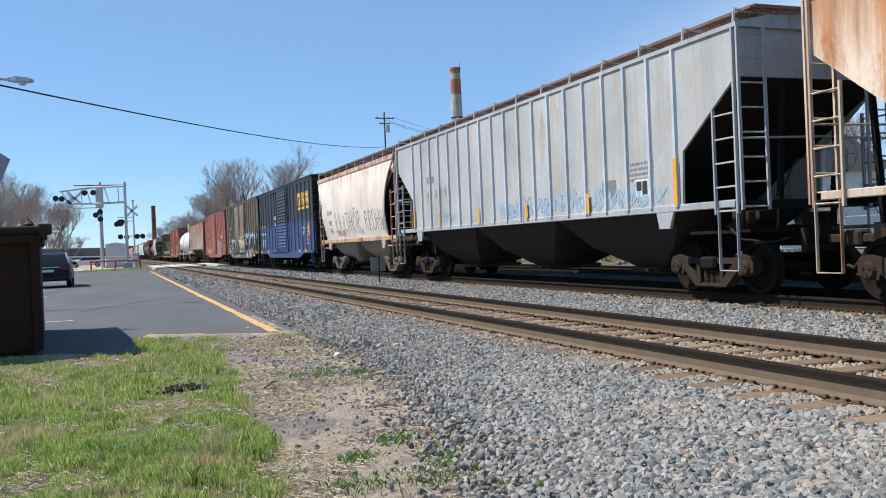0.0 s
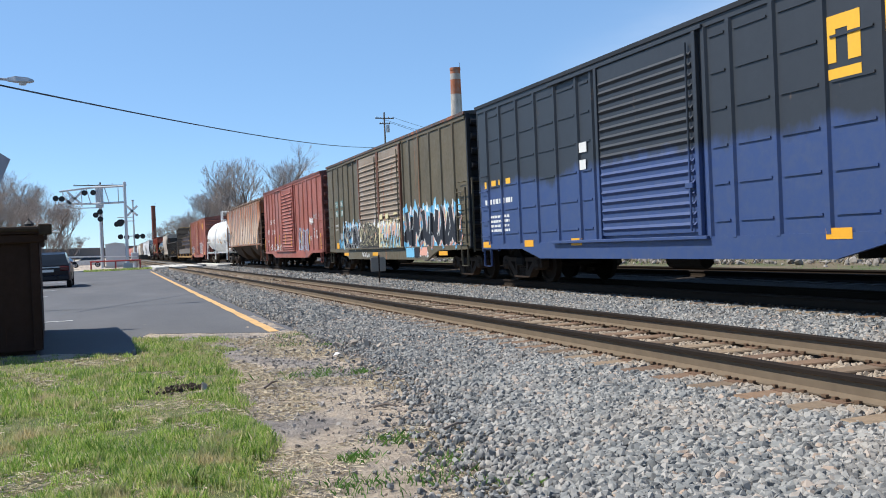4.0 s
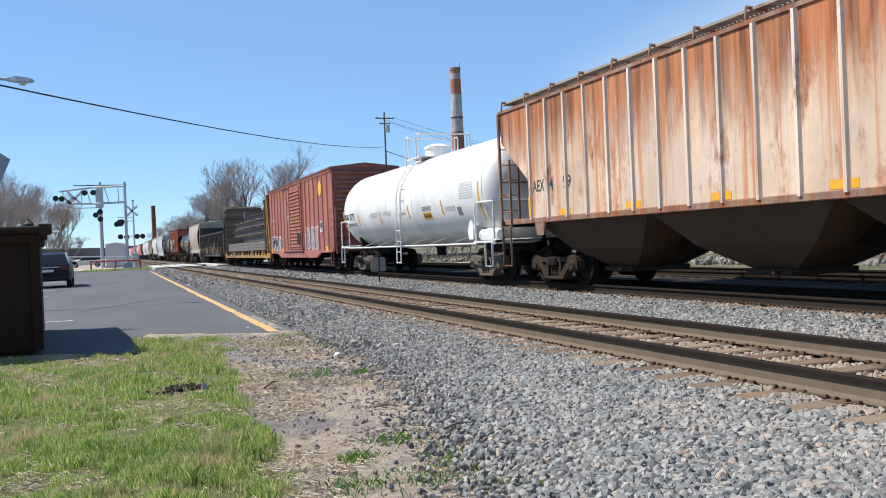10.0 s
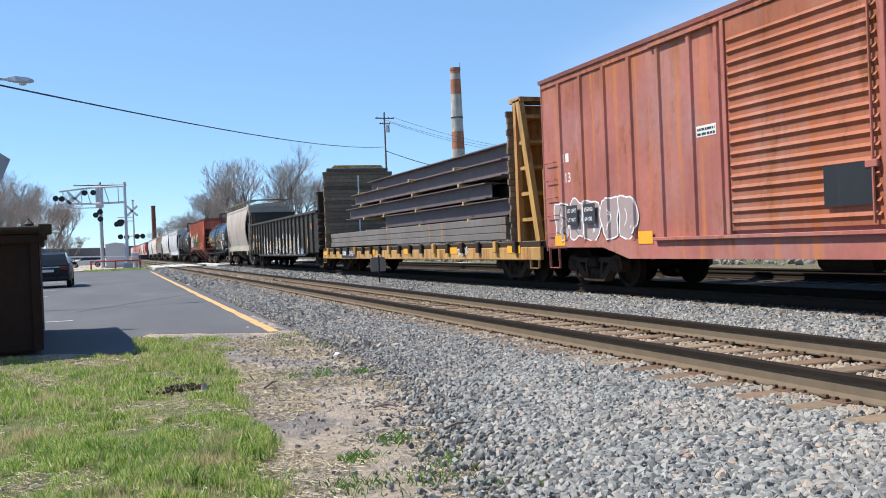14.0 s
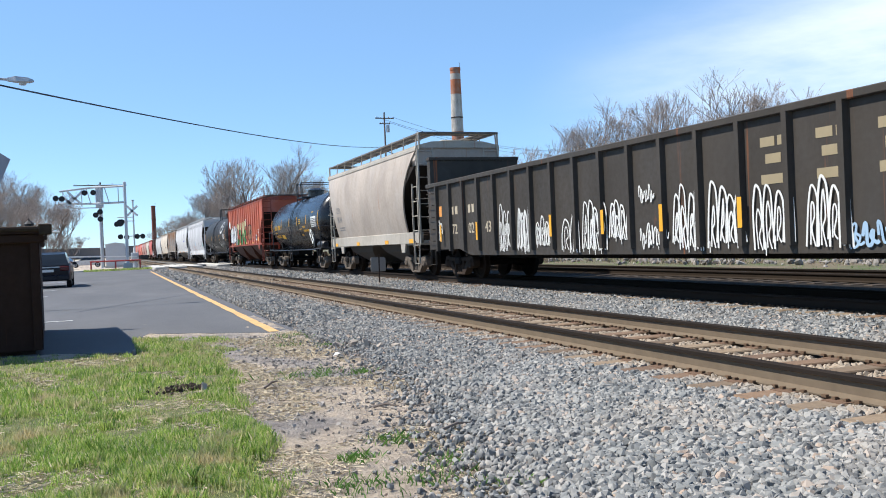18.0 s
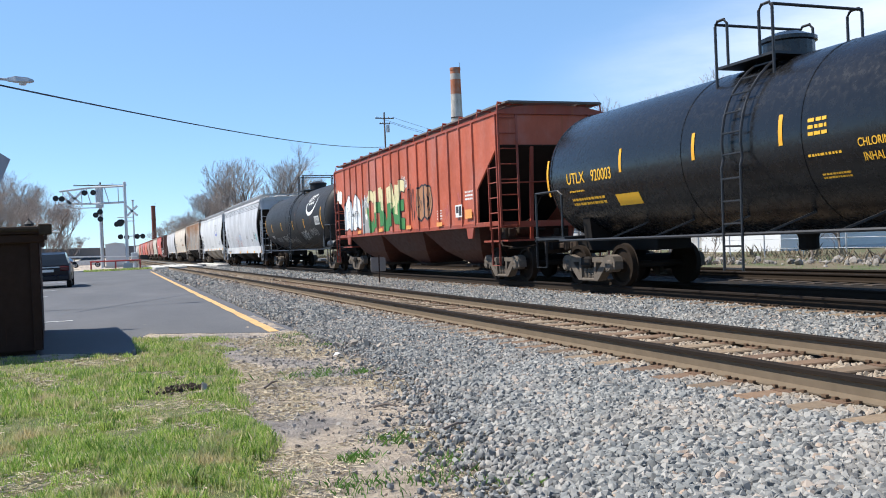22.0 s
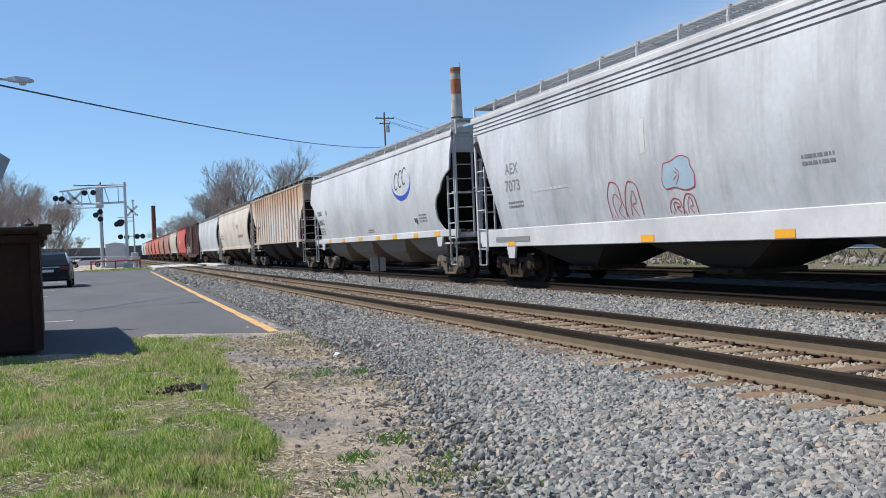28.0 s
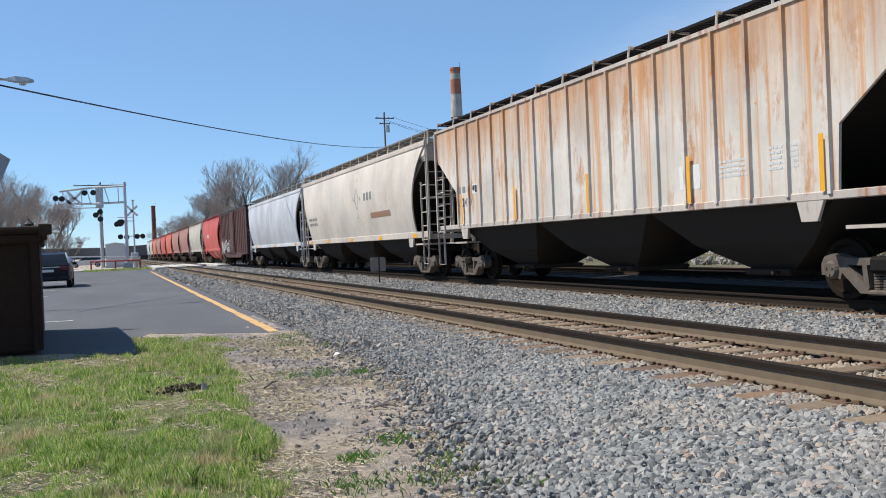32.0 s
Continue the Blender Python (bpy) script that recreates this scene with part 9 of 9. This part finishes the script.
# wood behind the train, along the far side
for y, x, k in ((205, 22, 0.9), (215, 26, 1.0), (208, 31, 1.25), (220, 36, 1.3), (212, 40, 1.35), (225, 43, 1.25), (235, 30, 1.25), (240, 24, 0.8), (250, 38, 1.3), (262, 26, 0.85), (275, 33, 1.1), (290, 24, 0.85), (310, 30, 1.1), (335, 24, 0.92), (360, 30, 1.0), (390, 25, 0.94), (420, 32, 1.1), (455, 26, 0.95), (490, 36, 1.25),
                (215, 48, 0.95), (222, 54, 1.0), (218, 60, 1.0), (230, 66, 1.0), (226, 74, 0.95), (196, 27, 0.75), (198, 34, 0.8), (194, 40, 0.8), (200, 20.5, 0.7)):
    spots.append((x + rt.uniform(-1, 1), y + rt.uniform(-3, 3), k))
# grove on the open side, left of the road
for x, y, k in ((-19, 150, 0.75), (-16, 158, 0.8), (-22, 160, 0.9), (-13, 166, 0.8), (-25, 170, 0.95), (-11, 172, 0.75), (-18, 176, 0.9), (-28, 182, 1.0), (-8.5, 178, 0.66), (-15, 186, 0.9), (-21, 190, 1.0), (-6.5, 196, 0.62), (-11, 200, 0.8), (-14, 152, 0.65), (-24, 155, 0.8), (-30, 165, 0.9), (-18, 205, 1.0), (-25, 210, 1.1)):
    spots.append((x, y, k))
# undergrowth below both woods
for j in range(26):
    spots.append((-30 + j * 1.0 + rt.uniform(-1, 1), 142 + 0.9 * j + rt.uniform(-4, 10), rt.uniform(0.42, 0.58)))
for j in range(30):
    spots.append((21 + rt.uniform(0, 16), 188 + 6.5 * j, rt.uniform(0.42, 0.59)))
# beyond the works yard, above the low cars
for x, y, k in ((56, 112, 0.85), (60, 108, 0.95), (65, 110, 1.05), (70, 106, 1.1), (75, 108, 1.15), (79, 104, 1.2), (84, 106, 1.2), (89, 103, 1.2), (52, 116, 0.75), (94, 104, 1.15), (101, 102, 1.1), (72, 116, 1.15), (82, 115, 1.2), (62, 118, 0.95), (110, 104, 1.1)):
    spots.append((x, y, k))
# scrub close behind the far track
for x, y, k in ((27, 60, 0.22), (29, 74, 0.28), (33, 88, 0.35), (26, 50, 0.2), (34, 104, 0.4), (36, 120, 0.5), (28, 96, 0.25), (31, 66, 0.25), (45, 40, 0.4), (26, 40, 0.18)):
    spots.append((x, y, k))
for j in range(34):
    spots.append((26.5 + rt.uniform(0, 9), 24 + j * 2.8 + rt.uniform(-1, 1), rt.uniform(0.14, 0.26)))
for i, (x, y, k) in enumerate(spots):
    k *= 1.55 if k > 0.6 else 1.0
    z = bed_z(x) - 0.02
    m = pose(x, y, z, 0, 0, rt.uniform(0, 360))
    if i < len(protos):
        t = protos[i]
        t.matrix_basis = m @ Matrix.Diagonal((k, k, k, 1))
    else:
        t = copy_thing(protos[i % len(protos)], m)
        t.scale = (k, k, k * rt.uniform(0.92, 1.1))
# low brush at the edge of the verge
n_brush = 26000
xy = np.stack([23 + 12 * rng.random(n_brush), 15 + 130 * rng.random(n_brush)], 1)
hh = (0.12 + 0.55 * rng.random(n_brush) ** 2) * np.clip(0.4 + np.array([wob(x, y, 0.25, 3) for x, y in xy]) * 1.6, 0.05, 1.4)
scatter_mesh("brush", [blades(xy, np.full(n_brush, -0.38), hh, 0.03, 0.9)], M["brush"], "dry brown brush and weeds along the verge", "brush")
xy = np.stack([19.5 + 8 * rng.random(7000), 15 + 90 * rng.random(7000)], 1)
scatter_mesh("verge_grass", [blades(xy, np.full(7000, -0.36), 0.03 + 0.07 * rng.random(7000), 0.04, 0.9)], M["weed"], "rough green grass beyond the far track", "grass")
# heaps of broken concrete beyond the far track
heap = np.concatenate([np.array([hx, hy]) + rng.normal(0, 1, (90, 2)) * np.array([0.9, 2.6]) for hx, hy in ((24.5, 33), (25.5, 47), (24.0, 62), (26.0, 78), (25.0, 24), (27.0, 96))])
lump = 0.03 + 0.13 * rng.random(len(heap)) ** 2
scatter_mesh("rubble", [blocky_stones(heap, np.full(len(heap), -0.33) + 0.12 * rng.random(len(heap)), lump)], M["stray"], "heaps of pale broken concrete among the weeds", "rubble", flat=True)
far_hill = tagged(part("tree_line", Shape().prism([(-700, 0), (-400, 14), (-250, 12), (-120, 13), (-60, 11), (0, 10), (60, 12), (160, 16), (300, 18), (600, 14), (900, 0)], "y", 900, 940), plain("hazy brown distant wood", (0.16, 0.145, 0.14), 1.0, 0, 0.2, 0.06, 0)), "low brown line of distant woods", "woods", kind="structure")

# ---- small things on the ground ----
tagged(part("paper_scrap", Shape().add([(2.36, 9.92, -0.2), (2.46, 9.87, -0.165), (2.53, 9.97, -0.2), (2.42, 10.02, -0.17), (2.44, 9.94, -0.185)], [(0, 1, 4), (1, 2, 4), (2, 3, 4), (3, 0, 4)]), M["white_paint"]), "crumpled white scrap of paper on the dirt", "litter")
for i, (x, y, r) in enumerate(((2.85, 10.9, 0.06), (3.0, 10.7, 0.07), (3.1, 10.5, 0.06), (2.7, 11.1, 0.05), (3.25, 10.35, 0.07), (2.95, 11.2, 0.05))):
    v, fc = stones(np.array([[x, y]]), np.array([-0.2]), np.array([r * 0.8]))
    tagged(part("rock", Shape().add(v[0], fc), plain("tan rock", (0.34, 0.295, 0.25), 0.9, 0, 0.25, 12, 0.3)), "tan brown lump of rock on the ballast edge", "rock", "larger rocks")
cxy = np.array([0.6, 8.5]) + rng.normal(0, 1, (260, 2)) * np.array([0.09, 0.07])
scatter_mesh("root_clod", [stones(cxy, np.full(260, -0.215) + 0.025 * rng.random(260), 0.006 + 0.014 * rng.random(260))], plain("dark moist soil", (0.075, 0.058, 0.045), 0.95, 0, 0.4, 20, 0.2), "dark clod of soil and dead roots on the grass", "soil clod", flat=True)
v, fc = stones(np.array([[0.78, 8.35]]), np.array([-0.2]), np.array([0.045]))
tagged(part("rock", Shape().add(v[0], fc), plain("pale rock", (0.4, 0.36, 0.32), 0.9, 0, 0.2, 12, 0.3)), "pale rock beside the clod on the grass", "rock", "larger rocks")
for x, y, a, ln in ((2.05, 5.6, 20, 0.3), (1.3, 8.2, 60, 0.35), (1.9, 6.7, -30, 0.2)):
    d = Vector((math.cos(radians(a)), math.sin(radians(a)), 0)) * ln
    tagged(part("stick", Shape().tube([Vector((x, y, -0.225)), Vector((x, y, -0.205)) + d * 0.5 + Vector((0.01, 0.02, 0)), Vector((x, y, -0.22)) + d], [0.012, 0.01, 0.005], 6), M["bark"]), "dry brown stick lying on the dirt", "stick", "sticks")


# ---- everything that moves ----
def motions():
    for entry in CARS:
        if len(entry) == 3:
            car, front, L = entry
            x, z = TRACK_MAIN, 0.0
        else:
            car, front, dx, z = entry
            x = TRACK_MAIN + dx
        walk(car, [(t, pose(x, front - SPEED * t, z)) for t in (0.0, 8.0, 16.0, 24.0, 32.0)])
    where = {entry[0]: entry[1] for entry in CARS}
    turn = SPEED / WHEEL_R
    for w, dy, y, car in WHEELS:
        start = where[car] + y
        t0, t1 = max(0.0, (start - 70) / SPEED), min(32.0, (start - 4) / SPEED)
        rows = [(0.0, pose(0, dy, WHEEL_R))]
        if t0 < 32 and t1 > 0 and t1 > t0:
            n = max(1, math.ceil((t1 - t0) * 15))
            for i in range(n + 1):
                t = t0 + (t1 - t0) * i / n
                if t > rows[-1][0] + 0.03:
                    rows.append((t, pose(0, dy, WHEEL_R, math.degrees(turn * (t - t0)) % 360)))
        if rows[-1][0] < 31.97:
            rows.append((32.0, rows[-1][1]))
        if len(rows) > 2 or rows[-1][0] > 31:
            walk(w, rows)


motions()
